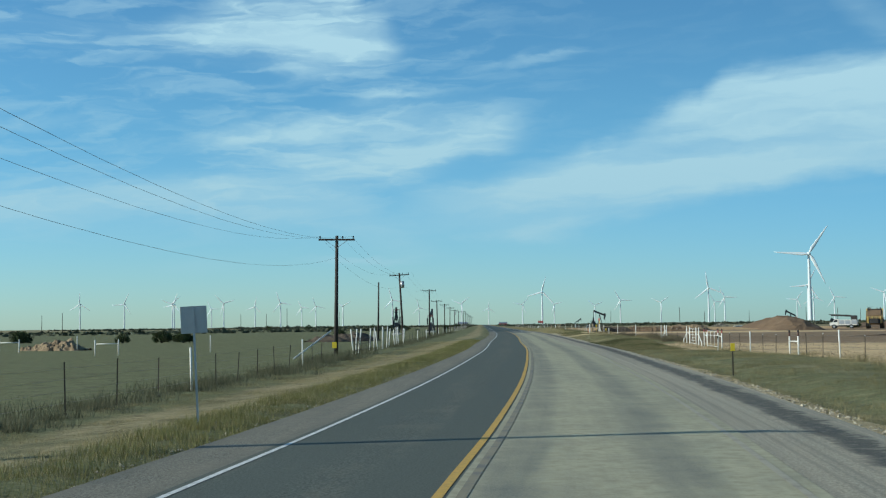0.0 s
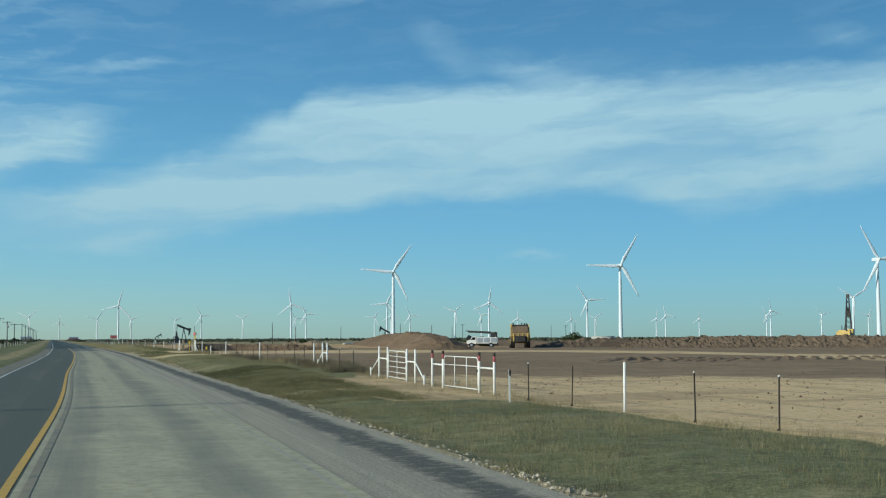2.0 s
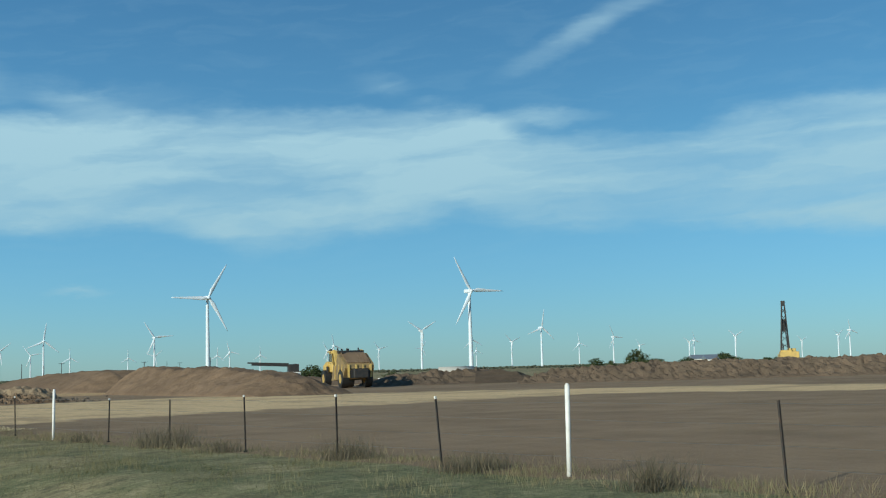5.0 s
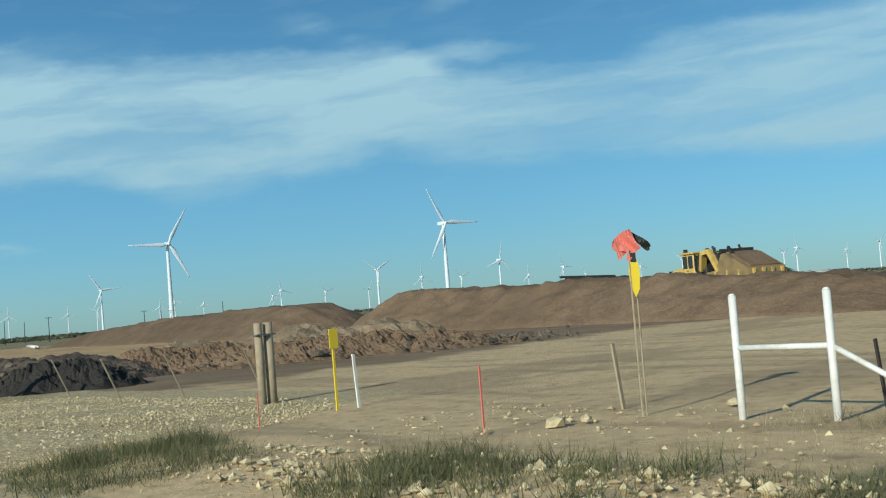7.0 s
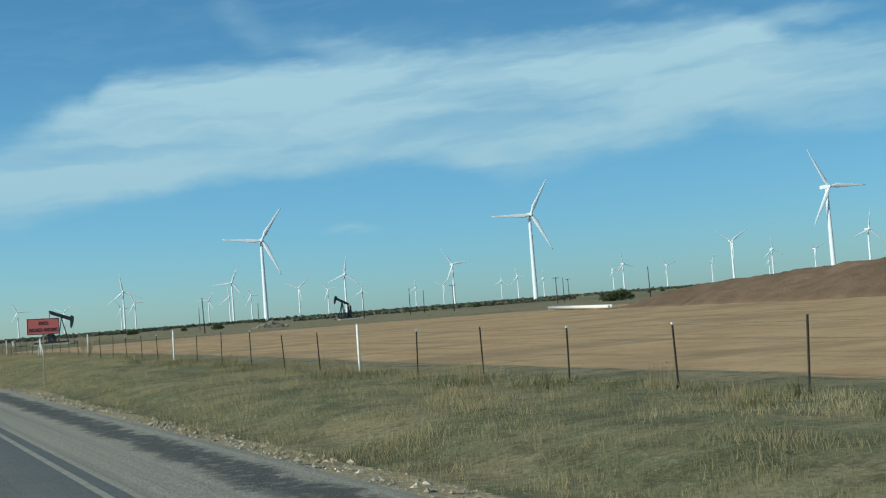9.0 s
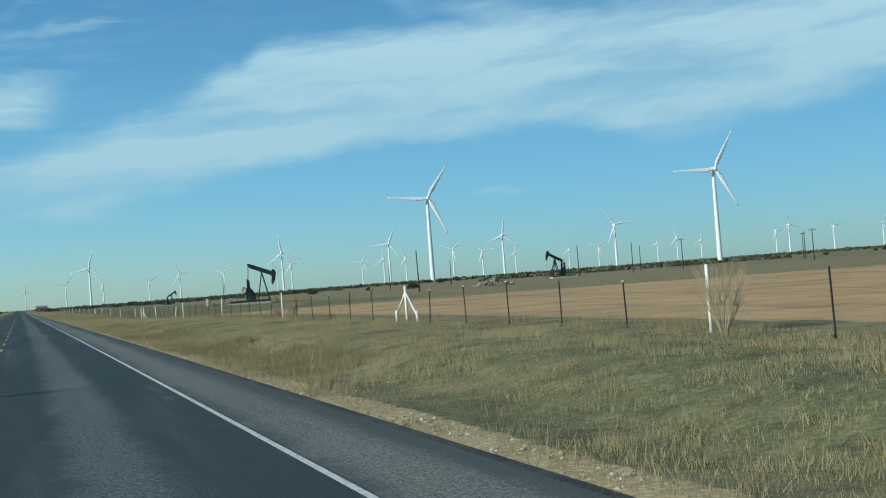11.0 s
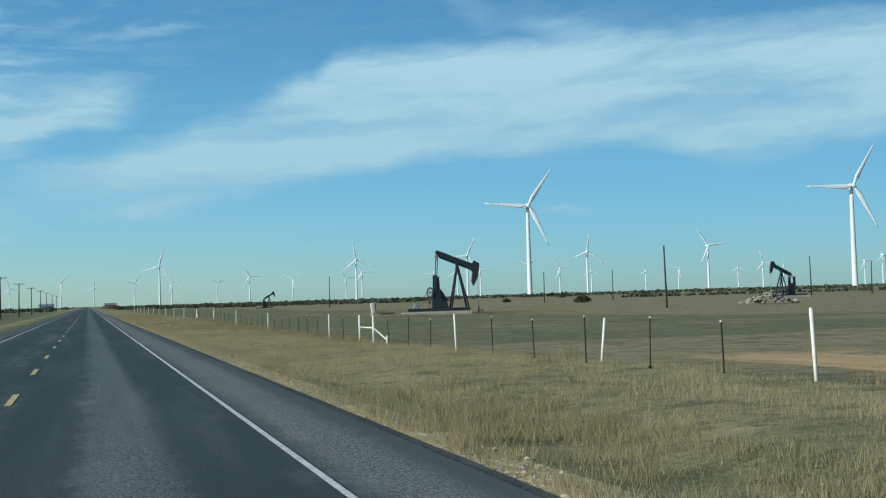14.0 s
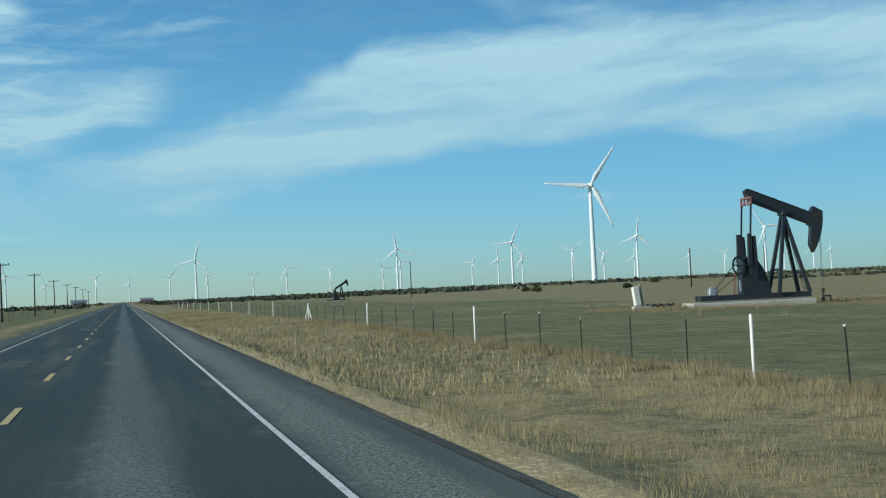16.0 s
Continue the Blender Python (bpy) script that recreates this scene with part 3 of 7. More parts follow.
def ground_zones(v):
    x, y = v[:, 0], v[:, 1]
    o, fo = x - centre_x(y), fence_x(y) - centre_x(y)
    wob = 3 * np.sin(y * 0.05) + 2 * np.sin(y * 0.13 + 1)
    lot = smooth(-1.5 , 1.0, o - fo - 3.0 * smooth(225, 260, y)) * smooth(28, 40, y + wob - 0.15 * o) * (1 - smooth(402, 430, y + 0.9 * wob + 0.9 * (x - 12))) * (1 - smooth(118, 150, o + wob))
    entrance = smooth(6.5, 9.0, o + 0.3 * wob) * smooth(188, 192, y + 0.3 * wob) * (1 - smooth(203, 212, y + 0.5 * wob)) * (1 - smooth(0, 4, o - fo))
    strip = smooth(2, 0.6, np.abs(o - 12.5) - 1.2) * smooth(84, 90, y) * (1 - smooth(104, 110, y)) * 0.8
    soil = np.clip(lot + entrance + strip, 0, 1)
    fringe = smooth(0.95, 0.2, np.abs(o - 6.75 - 0.12 * wob)) * 1.0 * (1 - smooth(284, 289, y)) + smooth(0.75, 0.3, np.abs(o - 5.95)) * 0.8 * smooth(282, 292, y)
    drive = smooth(5.0, 6.2, o) * (1 - smooth(2.0, 4.5, o - fo)) * smooth(200, 204, y + 0.2 * wob) * (1 - smooth(216.0, 218.5, y - 0.45 * (o - 10)))
    drive2 = smooth(6.0, 7.5, o) * (1 - smooth(-1.5, 1.0, o - fo)) * smooth(171, 175, y) * (1 - smooth(180, 183.5, y + 0.3 * wob)) * 0.85
    lefts = smooth(0.4, 0.0, np.abs(o + 4.6)) * 0.45
    stone = np.clip(fringe + drive + drive2 + lefts, 0, 1)
    green = 0.42 + 0.28 * (1 - smooth(120, 170, y)) * smooth(6.5, 8.5, o) + 0.22 * smooth(216, 226, y) * (1 - smooth(300, 330, y)) + 0.28 * smooth(340, 352, y + wob) * (1 - smooth(380, 392, y)) * smooth(8.0, 9.5, o) - 0.25 * smooth(400, 440, y) * smooth(4, 7, o) * (1 - smooth(-1.0, 2.0, o - fo))
    green = np.where(o < -9.8, 1.2, np.where(o < 0, np.where(o > -6.1, 0.75, 0.32), green))
    field = np.where(y > 425, 0.66 - 0.5 * smooth(46, 62, o + 2 * wob) + 0.3 * smooth(150, 260, o), 0.28)
    green = np.where(o > fo + 1, field, green)
    green = np.where(np.hypot(x, y - 250) > 700, 0.35, green)
    haul = [(9, 203), (24, 203), (38, 205), (48, 194), (57, 175), (60, 140), (58, 90), (56, 40)]
    dist = np.full(len(x), 1e9)
    for (xa, ya), (xb, yb) in zip(haul, haul[1:]):
        t = np.clip(((x - xa) * (xb - xa) + (y - ya) * (yb - ya)) / ((xb - xa) ** 2 + (yb - ya) ** 2), 0, 1)
        dist = np.minimum(dist, np.hypot(x - xa - t * (xb - xa), y - ya - t * (yb - ya)))
    sand = 0.85 * smooth(30, 12, x - fence_x(y) + wob) * smooth(30, 38, y) * (1 - smooth(104, 120, y + 0.4 * x)) + smooth(11, 4, dist + 0.7 * wob) * 0.95 + 0.72 * smooth(174, 180, y + 0.5 * wob) * (1 - smooth(196, 203, y + 0.5 * wob)) * smooth(54, 40, x)
    tan = np.maximum(smooth(238, 258, y + wob), 0.35 * (1 - smooth(85, 120, y + wob)))
    return soil, green, stone, np.clip(sand, 0, 1), tan


ground_mesh, gv = sheet("ground", lambda y: centre_x(y) + np.array(cols), rows_y, ground_mat, ground_z)
for attr, values in zip(("soil", "green", "stone", "sand", "tan"), ground_zones(gv)):
    a = ground_mesh.attributes.new(attr, "FLOAT", "POINT")
    a.data.foreach_set("value", values.astype(np.float32))
rough_z = 0.05 * np.array([noise.fractal(Vector((x * 0.35, y * 0.35, 0)), 0.9, 2.0, 4) if abs(x) < 120 and -130 < y < 640 and not -5.2 < x - c < 5.4 else 0 for (x, y, _), c in zip(gv, centre_x(gv[:, 1]))])
gv[:, 2] += rough_z
ground_mesh.vertices.foreach_set("co", gv.astype(np.float32).ravel())
tagged(new("ground", ground_mesh), "flat prairie ground with dry grass, green pasture and bare tan soil", "ground", kind="structure")

# ---- road ----
def strip(name, o1, o2, y1, y2, mat, label, z=0.0, step=2.0, n=8, cross=0.0, kind="structure", category="road"):
    ys = np.append(np.arange(y1, y2 - 0.3, step), y2) if y2 < 650 else np.r_[np.arange(y1, 640, step), np.geomspace(640, y2, 40)]
    os = np.linspace(o1, o2, n)
    me, v = sheet(name, lambda y: centre_x(y) + os, ys, mat, lambda x, y: z + 0 * x)
    a = me.attributes.new("across", "FLOAT", "POINT")
    a.data.foreach_set("value", (v[:, 0] - centre_x(v[:, 1])).astype(np.float32))
    return tagged(new(name, me), label, category, kind=kind)


strip("road", -3.6, 3.9, SEAM_Y, 4600, asphalt_new, "dark asphalt two-lane highway with a grey worn middle", n=24)
strip("road_shoulder", 3.9, 5.4, SEAM_Y, 4600, asphalt_side, "speckled grey asphalt shoulder", n=6)
strip("road_edge", 5.4, 5.62, SEAM_Y, 4600, asphalt_edge, "dark crumbled edge of the asphalt shoulder", n=3, z=-0.03)
strip("road_shoulder", -4.7, -3.6, SEAM_Y, 4600, asphalt_side, "speckled grey asphalt shoulder", n=6)
strip("road", -3.3, 0.0, -400, SEAM_Y, asphalt_left, "dark worn asphalt lane of a two-lane highway", n=8)
strip("road_shoulder", -4.5, -3.3, -400, SEAM_Y, shoulder_grey, "pale grey gravel shoulder beside the dark lane", n=6)
strip("road", 0.0, 4.08, -400, 238, asphalt_dusty, "dusty grey chip-sealed highway lane", n=12)
strip("road", 0.0, 4.08, 238, SEAM_Y, asphalt_mid, "grey worn asphalt highway lane", n=12)
strip("road_shoulder", 4.08, 6.3, -400, SEAM_Y, edge_mat, "crumbling road shoulder of pale dust and dark patching", n=9, z=-0.006)
M = dict(kind="structure", category="road marking")
strip("edge_line", -3.18, -3.09, -200, 4600, line_white, "white painted edge line", z=0.006, n=2, **M)
strip("edge_line", 3.775, 3.86, SEAM_Y, 4600, line_white, "white painted edge line", z=0.006, n=2, **M)
strip("edge_line", 3.80, 3.90, -200, SEAM_Y - 0.5, line_faded, "faded pale edge line under dust", z=0.006, n=2, **M)
strip("centre_line", -0.16, -0.04, -200, SEAM_Y + 20, line_yellow, "yellow painted centre line", z=0.006, n=2, **M)
strip("centre_line", 0.10, 0.22, -200, SEAM_Y - 60, line_worn, "worn dusty yellow centre line", z=0.006, n=2, **M)
dash_bm = bmesh.new()
box(dash_bm, (0, 0, 0.004), (0.13, 3.0, 0.006))
dash_paint = surface("pale_yellow_road_paint", (0.58, 0.45, 0.19), 0.7, scale=9, vary=0.35, second=(0.32, 0.27, 0.16))
dash_mesh = mesh_of("centre_dash", dash_bm, dash_paint)
for i in range(40):
    y = 318.8 + 10.62 * i
    ob = new("centre_dash", dash_mesh)
    ob.location = (float(centre_x(y)), y, 0.004)
    tagged(ob, "pale yellow painted dash of the centre line", "road marking", "centre line dashes", "structure")

# dark strips across both lanes, painted in for shadows of the overhead line
shadow_paint = surface("painted_shadow", (0.016, 0.018, 0.018), 0.6, scale=3, vary=0.3, second=(0.03, 0.033, 0.032))


def tar_joint(y0, half, slant):
    bm = bmesh.new()
    for k in range(18):
        xa, xb = -5.2 + 0.48 * k, -5.2 + 0.48 * (k + 1)
        w = half * (1 + 0.2 * math.sin(k * 2.1))
        ya, yb = y0 - slant * (xa + 2.4), y0 - slant * (xb + 2.4)
        bm.faces.new([bm.verts.new(v) for v in ((xa, ya - w, 0.005), (xb, yb - w, 0.005), (xb, yb + w, 0.005), (xa, ya + w, 0.005))])
    bmesh.ops.remove_doubles(bm, verts=bm.verts, dist=0.002)
    tagged(new("tar_joint", mesh_of("tar_joint", bm, shadow_paint)), "dark strip painted as a cast shadow across the asphalt highway", "road marking", kind="structure")


tar_joint(371.8, 0.24, 0.42)
tar_joint(457.5, 0.1, 0.42)

# ---- wind turbines ----
def build_turbine():
    t = thing("wind_turbine", Matrix(), "white three-bladed wind turbine on a tapered tower", "wind turbine", "wind farm turbines")
    H = 70.0
    bm = bmesh.new()
    for k in range(4):
        z1, z2 = H * k / 4, H * (k + 1) / 4
        rod(bm, (0, 0, z1 - (0.8 if k == 0 else 0)), (0, 0, z2), 2.1 - 0.85 * z1 / H, 2.1 - 0.85 * z2 / H, 24, caps=False)
        rod(bm, (0, 0, z2 - 0.12), (0, 0, z2 + 0.12), 2.16 - 0.85 * z2 / H, None, 24)
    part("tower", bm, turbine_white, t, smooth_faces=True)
    bm = bmesh.new()
    box(bm, (0, 2.2, H + 1.9), (3.2, 9.0, 3.4), bevel=0.5)
    part("nacelle", bm, turbine_white, t)
    hub = bmesh.new()
    bmesh.ops.create_uvsphere(hub, u_segments=16, v_segments=10, radius=1.7)
    bmesh.ops.transform(hub, matrix=Matrix.Translation((0, -3.4, H + 1.9)) @ Matrix.Diagonal((1, 1.3, 1, 1)), verts=hub.verts)
    hub_ob = part("hub", hub, turbine_white, t, smooth_faces=True)
    for k in range(3):
        bm = bmesh.new()
        secs = [(0.8, 0.9, 0.9), (3.0, 1.1, 0.8), (7.0, 1.9, 0.5), (14, 1.45, 0.32), (24, 0.95, 0.2), (32, 0.55, 0.12), (35.5, 0.12, 0.05)]
        rings = []
        for r, c, th in secs:
            tw = radians(14 * (1 - r / 36))
            ring = []
            for j in range(10):
                a = 2 * math.pi * j / 10
                u, w = c * math.cos(a) - 0.35 * c, th * math.sin(a)
                ring.append(bm.verts.new((u * math.cos(tw) - w * math.sin(tw), u * math.sin(tw) + w * math.cos(tw), r)))
            rings.append(ring)
        for a, b in zip(rings, rings[1:]):
            for j in range(10):
                bm.faces.new((a[j], a[(j + 1) % 10], b[(j + 1) % 10], b[j]))
        bm.faces.new(rings[-1])
        bmesh.ops.recalc_face_normals(bm, faces=bm.faces)
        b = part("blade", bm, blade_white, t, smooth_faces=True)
        b.matrix_basis = Matrix.Translation((0, -3.6, H + 1.9)) @ Matrix.Rotation(radians(120 * k), 4, "Y")
    return t


def turbine_at(src, x, y, hub, phase, yaw=0.0):
    t = src if src.get("used") is None else copy_thing(src, Matrix())
    s = hub / 71.9
    t.matrix_basis = Matrix.Translation((x, y, -0.8)) @ Matrix.Rotation(radians(yaw), 4, "Z") @ Matrix.Scale(s, 4)
    blades = [c for c in t.children if c.name.startswith("blade")]
    for k, b in enumerate(blades):
        b.matrix_basis = Matrix.Translation((0, -3.6, 71.9)) @ Matrix.Rotation(radians(phase + 120 * k), 4, "Y")
    src["used"] = 1
    return t


turbine = build_turbine()
NEAR_TURBINES = [(346.9, 1279.3, 74.4, 34), (535.3, 1110.7, 74, 30), (690.8, 917.1, 70.3, -30), (126.9, 2591.7, 72, 15), (459.8, 2430.6, 71.3, -8),
                 (629.2, 2309, 71.3, 25), (799.6, 2185.3, 69.5, 8), (919.8, 1997.7, 68.4, -35), (1246.1, 1671.6, 65.8, 60), (1358.8, 1499.4, 63.5, 10)]
for x, y, hub, ph in NEAR_TURBINES:
    turbine_at(turbine, x, y, hub, ph, yaw=-8)
# the far rows
rng = random.Random(4)
for k in range(48):
    az = radians(-16 + 84 * (k + rng.random()) / 48)
    d = rng.uniform(2900, 4300)
    turbine_at(turbine, d * math.sin(az), 150 + d * math.cos(az), rng.uniform(58, 72), rng.uniform(0, 120), yaw=rng.uniform(-14, 0))
for k, az in enumerate((-19.0, -17.0, -14.8, -12.4, -9.7)):
    turbine_at(turbine, -8.6 + 3380 * math.sin(radians(az)), 3380 * math.cos(radians(az)), 70, 25 * k, yaw=-5)
del turbine["used"]

# ---- fences and gates ----
def t_post_mesh(cap=True):
    bm = bmesh.new()
    box(bm, (0, 0, 0.55), (0.034, 0.008, 1.3))
    box(bm, (0.0, 0.016, 0.55), (0.008, 0.03, 1.3))
    box(bm, (0.0, 0.014, -0.02), (0.09, 0.006, 0.14))
    top = len(bm.faces)
    if cap:
        box(bm, (0, 0.01, 1.225), (0.036, 0.034, 0.045))
    for i, f in enumerate(bm.faces):
        f.material_index = 1 if i >= top else 0
    return mesh_of("steel_post", bm, [post_steel, white_paint])


def pipe_post_mesh(h=1.38, r=0.038, mats=None, tip=None):
    bm = bmesh.new()
    rod(bm, (0, 0, -0.25), (0, 0, h), r, None, 10)
    rod(bm, (0, 0, h), (0, 0, h + 0.03), r * 1.05, r * 0.5, 10)
    k = len(bm.faces)
    if tip:
        rod(bm, (0, 0, h - 0.26), (0, 0, h + 0.034), r * 1.06, r * 1.03, 10)
    for i, f in enumerate(bm.faces):
        f.material_index = 1 if tip and i >= k else 0
    return mesh_of("white_post", bm, [mats or white_paint] + ([tip] if tip else []), True)


STEEL_POST, PLAIN_POST, WHITE_POST = t_post_mesh(), t_post_mesh(False), pipe_post_mesh()


def wires(parent, pts, heights=(0.3, 0.58, 0.86, 1.12), r=0.0035):
    """Strands that run from post to post with a little sag."""
    for h in heights:
        bm = bmesh.new()
        prev = None
        for a, b in zip(pts, pts[1:]):
            for k in range(4):
                f = k / 4
                p = Vector(a).lerp(Vector(b), f) + Vector((0, 0, h - 0.05 * f * (1 - f)))
                ring = [bm.verts.new(p + Vector((r * math.cos(q), 0, r * math.sin(q)))) for q in (0.5, 2.6, 4.7)]
                if prev:
                    for j in range(3):
                        bm.faces.new((prev[j], prev[(j + 1) % 3], ring[(j + 1) % 3], ring[j]))
                prev = ring
        part("wire", bm, wire_steel, parent)


def fence(side_x, y1, y2, whites, label, step=3.6, skip=(), steel_label=""):
    """A wire fence: steel posts at even steps, white pipe posts at the given places."""
    base = place(float(side_x((y1 + y2) / 2)), (y1 + y2) / 2)
    f = thing("wire_fence", base, label, "fence")
    rng = random.Random(int(y1 * 7 + y2))
    ends = sorted({y1, y2, *[w for w in whites if y1 <= w <= y2]})
    pts = []
    for a, b in zip(ends, ends[1:]):
        k = max(1, round((b - a) / step))
        for i in range(k):
            y = a + (b - a) * ((0, 0.148, 0.302, 0.472, 0.646, 0.816)[i] if k == 6 else i / k)
            white = i == 0 and a in whites
            p = place(float(side_x(y)), y)
            pts.append(p)
            if any(abs(y - s) < 1.2 for s in skip):
                continue
            if i == 0 and not white:
                continue
            ob = new("white_post" if white else "steel_post", WHITE_POST if white else STEEL_POST if side_x is fence_x and rng.random() < 0.7 else PLAIN_POST)
            ob.parent = f
            lean = rng.gauss(0, 0.6 if white else 1.6)
            s = 1.0 if white else rng.uniform(0.92, 1.06)
            ob.matrix_basis = Matrix.Translation(p - base) @ pose(0, 0, 0, rng.gauss(0, 2.0), lean, rng.uniform(-8, 8)) @ Matrix.Diagonal((1, 1, s, 1))
    pts.append(place(float(side_x(y2)), y2))
    for p in range(len(pts)):
        pts[p] = pts[p] - base
    wires(f, pts)
    return f


def pipe(bm, a, b, r=0.04):
    return rod(bm, a, b, r, None, 10)


rust_brown = surface("rust_brown_paint", (0.10, 0.05, 0.04), 0.75, scale=6, vary=0.35)


def brace(posts, foot=None, foot2=None, rail_h=0.85, h=1.4, tip=None, label="white pipe fence brace beside the road", rail=True):
    """A pipe brace: posts of (x, y), a rail between the first two, and slanting pipes down to short feet."""
    base = place(*posts[0])
    t = thing("fence_brace", base, label, "fence brace", "white pipe braces")
    tops = []
    for x, y in posts:
        p = place(x, y) - base
        ob = new("post", pipe_post_mesh(h, 0.048))
        ob.parent = t
        ob.location = p
        if tip:
            part("painted_band", pipe(bmesh.new(), Vector((0, 0, h - 0.3)), Vector((0, 0, h - 0.1)), 0.0515), tip, ob, "faded paint band", True)
            part("post_cap", pipe(bmesh.new(), Vector((0, 0, h - 0.1)), Vector((0, 0, h + 0.035)), 0.0525), machine_dark, ob, "black painted top", True)
        tops.append(p)
    if rail and len(posts) > 1:
        part("rail", pipe(bmesh.new(), tops[0] + Vector((0, 0, rail_h)), tops[1] + Vector((0, 0, rail_h)), 0.037), white_paint, t, smooth_faces=True)
    for end, ft in ((tops[0], foot), (tops[-1], foot2)):
        if ft:
            p = place(*ft) - base
            part("slanting_pipe", pipe(bmesh.new(), end + Vector((0, 0, rail_h)), p + Vector((0, 0, 0.22)), 0.034), white_paint, t, smooth_faces=True)
            part("foot_post", pipe(bmesh.new(), p + Vector((0, 0, -0.2)), p + Vector((0, 0, 0.42)), 0.043), white_paint, t, smooth_faces=True)
    return t


def tube_gate(a, b, bars, uprights, h=1.15, label="white tubular steel farm gate, closed", curved=True):
    """A farm gate of welded tube between two posts at (x, y)."""
    pa, pb = place(*a, 0.12), place(*b, 0.12)
    t = thing("farm_gate", pa, label, "gate", "farm gates")
    d = pb - pa
    ln = d.length
    u = d.normalized()
    bm = bmesh.new()
    corner = [Vector((0, 0, 0)), u * ln, u * ln + Vector((0, 0, h - 0.12)), u * (ln - 0.12) + Vector((0, 0, h)), u * 0.12 + Vector((0, 0, h)), Vector((0, 0, h - 0.12))]
    for p, q in zip(corner, corner[1:] + corner[:1]):
        pipe(bm, p, q, 0.021)
    part("gate_frame", bm, white_paint, t, smooth_faces=True)
    for z in bars:
        part("bar", pipe(bmesh.new(), Vector((0, 0, z * h)), u * ln + Vector((0, 0, z * h)), 0.015), white_paint, t, smooth_faces=True)
    for f in uprights:
        part("upright", pipe(bmesh.new(), u * ln * f, u * ln * f + Vector((0, 0, h)), 0.017), white_paint, t, smooth_faces=True)
    part("latch", box(bmesh.new(), u * (ln - 0.02) + Vector((0, 0, 0.7)), (0.08, 0.12, 0.1)), post_steel, t)
    return t


WHITES_A = [15.0, 36.5, 57.94, 79.02]
fence(fence_x, 4.0, 89.9, WHITES_A, "barbed wire fence of dark steel posts with white pipe posts", skip=(65.7, 67.9, 89.9))
brace([(9.21, 67.88), (9.12, 65.66)], rail_h=0.78, h=1.38, tip=rust_brown, label="white pipe brace with rusty brown post tops in the fence")
brace([(9.8, 89.9), (9.86, 91.65)], rail_h=0.95, h=1.5, tip=red_paint, label="white pipe gate posts with red tops")
brace([(9.83, 95.9), (9.92, 97.61)], rail_h=0.95, h=1.5, tip=red_paint, label="white pipe gate posts with red tops")
tube_gate((9.83, 95.75), (9.86, 91.8), (0.72,), (0.33, 0.68), 1.2)
brace([(9.91, 100.05), (9.95, 101.5)], foot=(9.9, 98.7), rail_h=0.95, h=1.5, label="white pipe gate brace with a slanting strut")
brace([(10.0, 104.92), (10.04, 106.62)], foot2=(10.06, 108.3), rail_h=0.95, h=1.5, label="white pipe gate brace with a slanting strut")
tube_gate((10.0, 104.77), (9.95, 101.65), (0.2, 0.4, 0.6, 0.8), (0.5,), 1.25, label="white tubular gate with five bars, closed")
fence(fence_x, 108.5, 190.5, [122.66, 143.67, 164.2, 184.7], "barbed wire fence of dark steel posts beside a work site", skip=(118.5, 119.8, 121.2, 190.5))
brace([(10.1, 119.8), (10.08, 118.49)], foot=(10.12, 121.2), rail_h=0.85, h=1.42)
brace([(10.8, 192.98), (10.77, 191.72)], foot2=(10.84, 190.59), rail_h=0.87, h=1.5, label="white pipe brace ending the fence by the site entrance")
brace([(11.6, 218.9), (11.55, 217.5)], foot=(11.65, 220.1), rail_h=0.85, h=1.5, label="white pipe brace at the far side of the gravel entrance")
fence(fence_x, 219.2, 434.0, [226.7, 248.3, 269.2, 290.6, 312.0, 354.8, 375.9, 397.6, 420.3], "barbed wire fence of dark steel posts with white pipe posts", skip=(332.4, 434.0))
brace([(12.42, 332.44)], foot=(12.42, 333.7), foot2=(12.4, 331.2), rail_h=1.1, h=1.3, rail=False, label="white pipe fence post with two slanting struts")
brace([(12.76, 436.6), (12.76, 433.6)], foot2=(12.75, 430.9), rail_h=0.75, h=1.35, label="white pipe brace in the fence by an oil well")
fence(fence_x, 436.6, 760.0, [444.5, 468.5, 489.0, 509.5, 552, 573, 594, 615, 636, 657, 678.5, 700, 721.5, 743], "barbed wire fence of dark steel posts with white pipe posts", skip=(531.0,))
brace([(12.91, 531.0)], foot=(12.91, 532.25), foot2=(12.91, 529.75), rail_h=1.1, h=1.3, rail=False, label="white pipe fence post with two slanting struts")
# leaning white post and a short post by the wire
t = thing("leaning_post", place(13.3, 408.6), "white pipe post leaning over beside the fence", "post")
part("pipe", pipe(bmesh.new(), (0, 0, -0.2), (0.2, 0.1, 1.2), 0.04), white_paint, t, smooth_faces=True)
t = thing("wooden_post", place(5.89, 488.0), "short grey wooden marker post in dry grass", "post")
part("stake", beam(bmesh.new(), (0, 0, -0.1), (0.02, 0, 0.85), 0.06, 0.06, (0, 1, 0)), post_wood, t)

# the fence on the other side of the road
left_fence_x = spline([(-60, -21.5), (0, -19.6), (26, -18.6), (45, -17.9), (80, -17.4), (150, -16.9), (300, -16.2), (760, -16.0)])
fence(left_fence_x, 6.0, 68.0, [37.7, 58.5], "barbed wire fence of dark steel posts along a green field")
fence(left_fence_x, 132.0, 700.0, [153, 175, 197, 219, 241, 263, 285, 307, 330, 352, 374, 396, 418, 440, 462, 484, 506, 528, 550, 572, 594], "barbed wire fence with white pipe posts", step=5.4)
t = thing("pole_brace", place(-20.0, 70.5), "white slanting pipe brace by the utility pole", "brace")
part("pipe", pipe(bmesh.new(), (0, 0, 0.1), (1.1, 9.0, 1.7), 0.05), white_paint, t, smooth_faces=True)
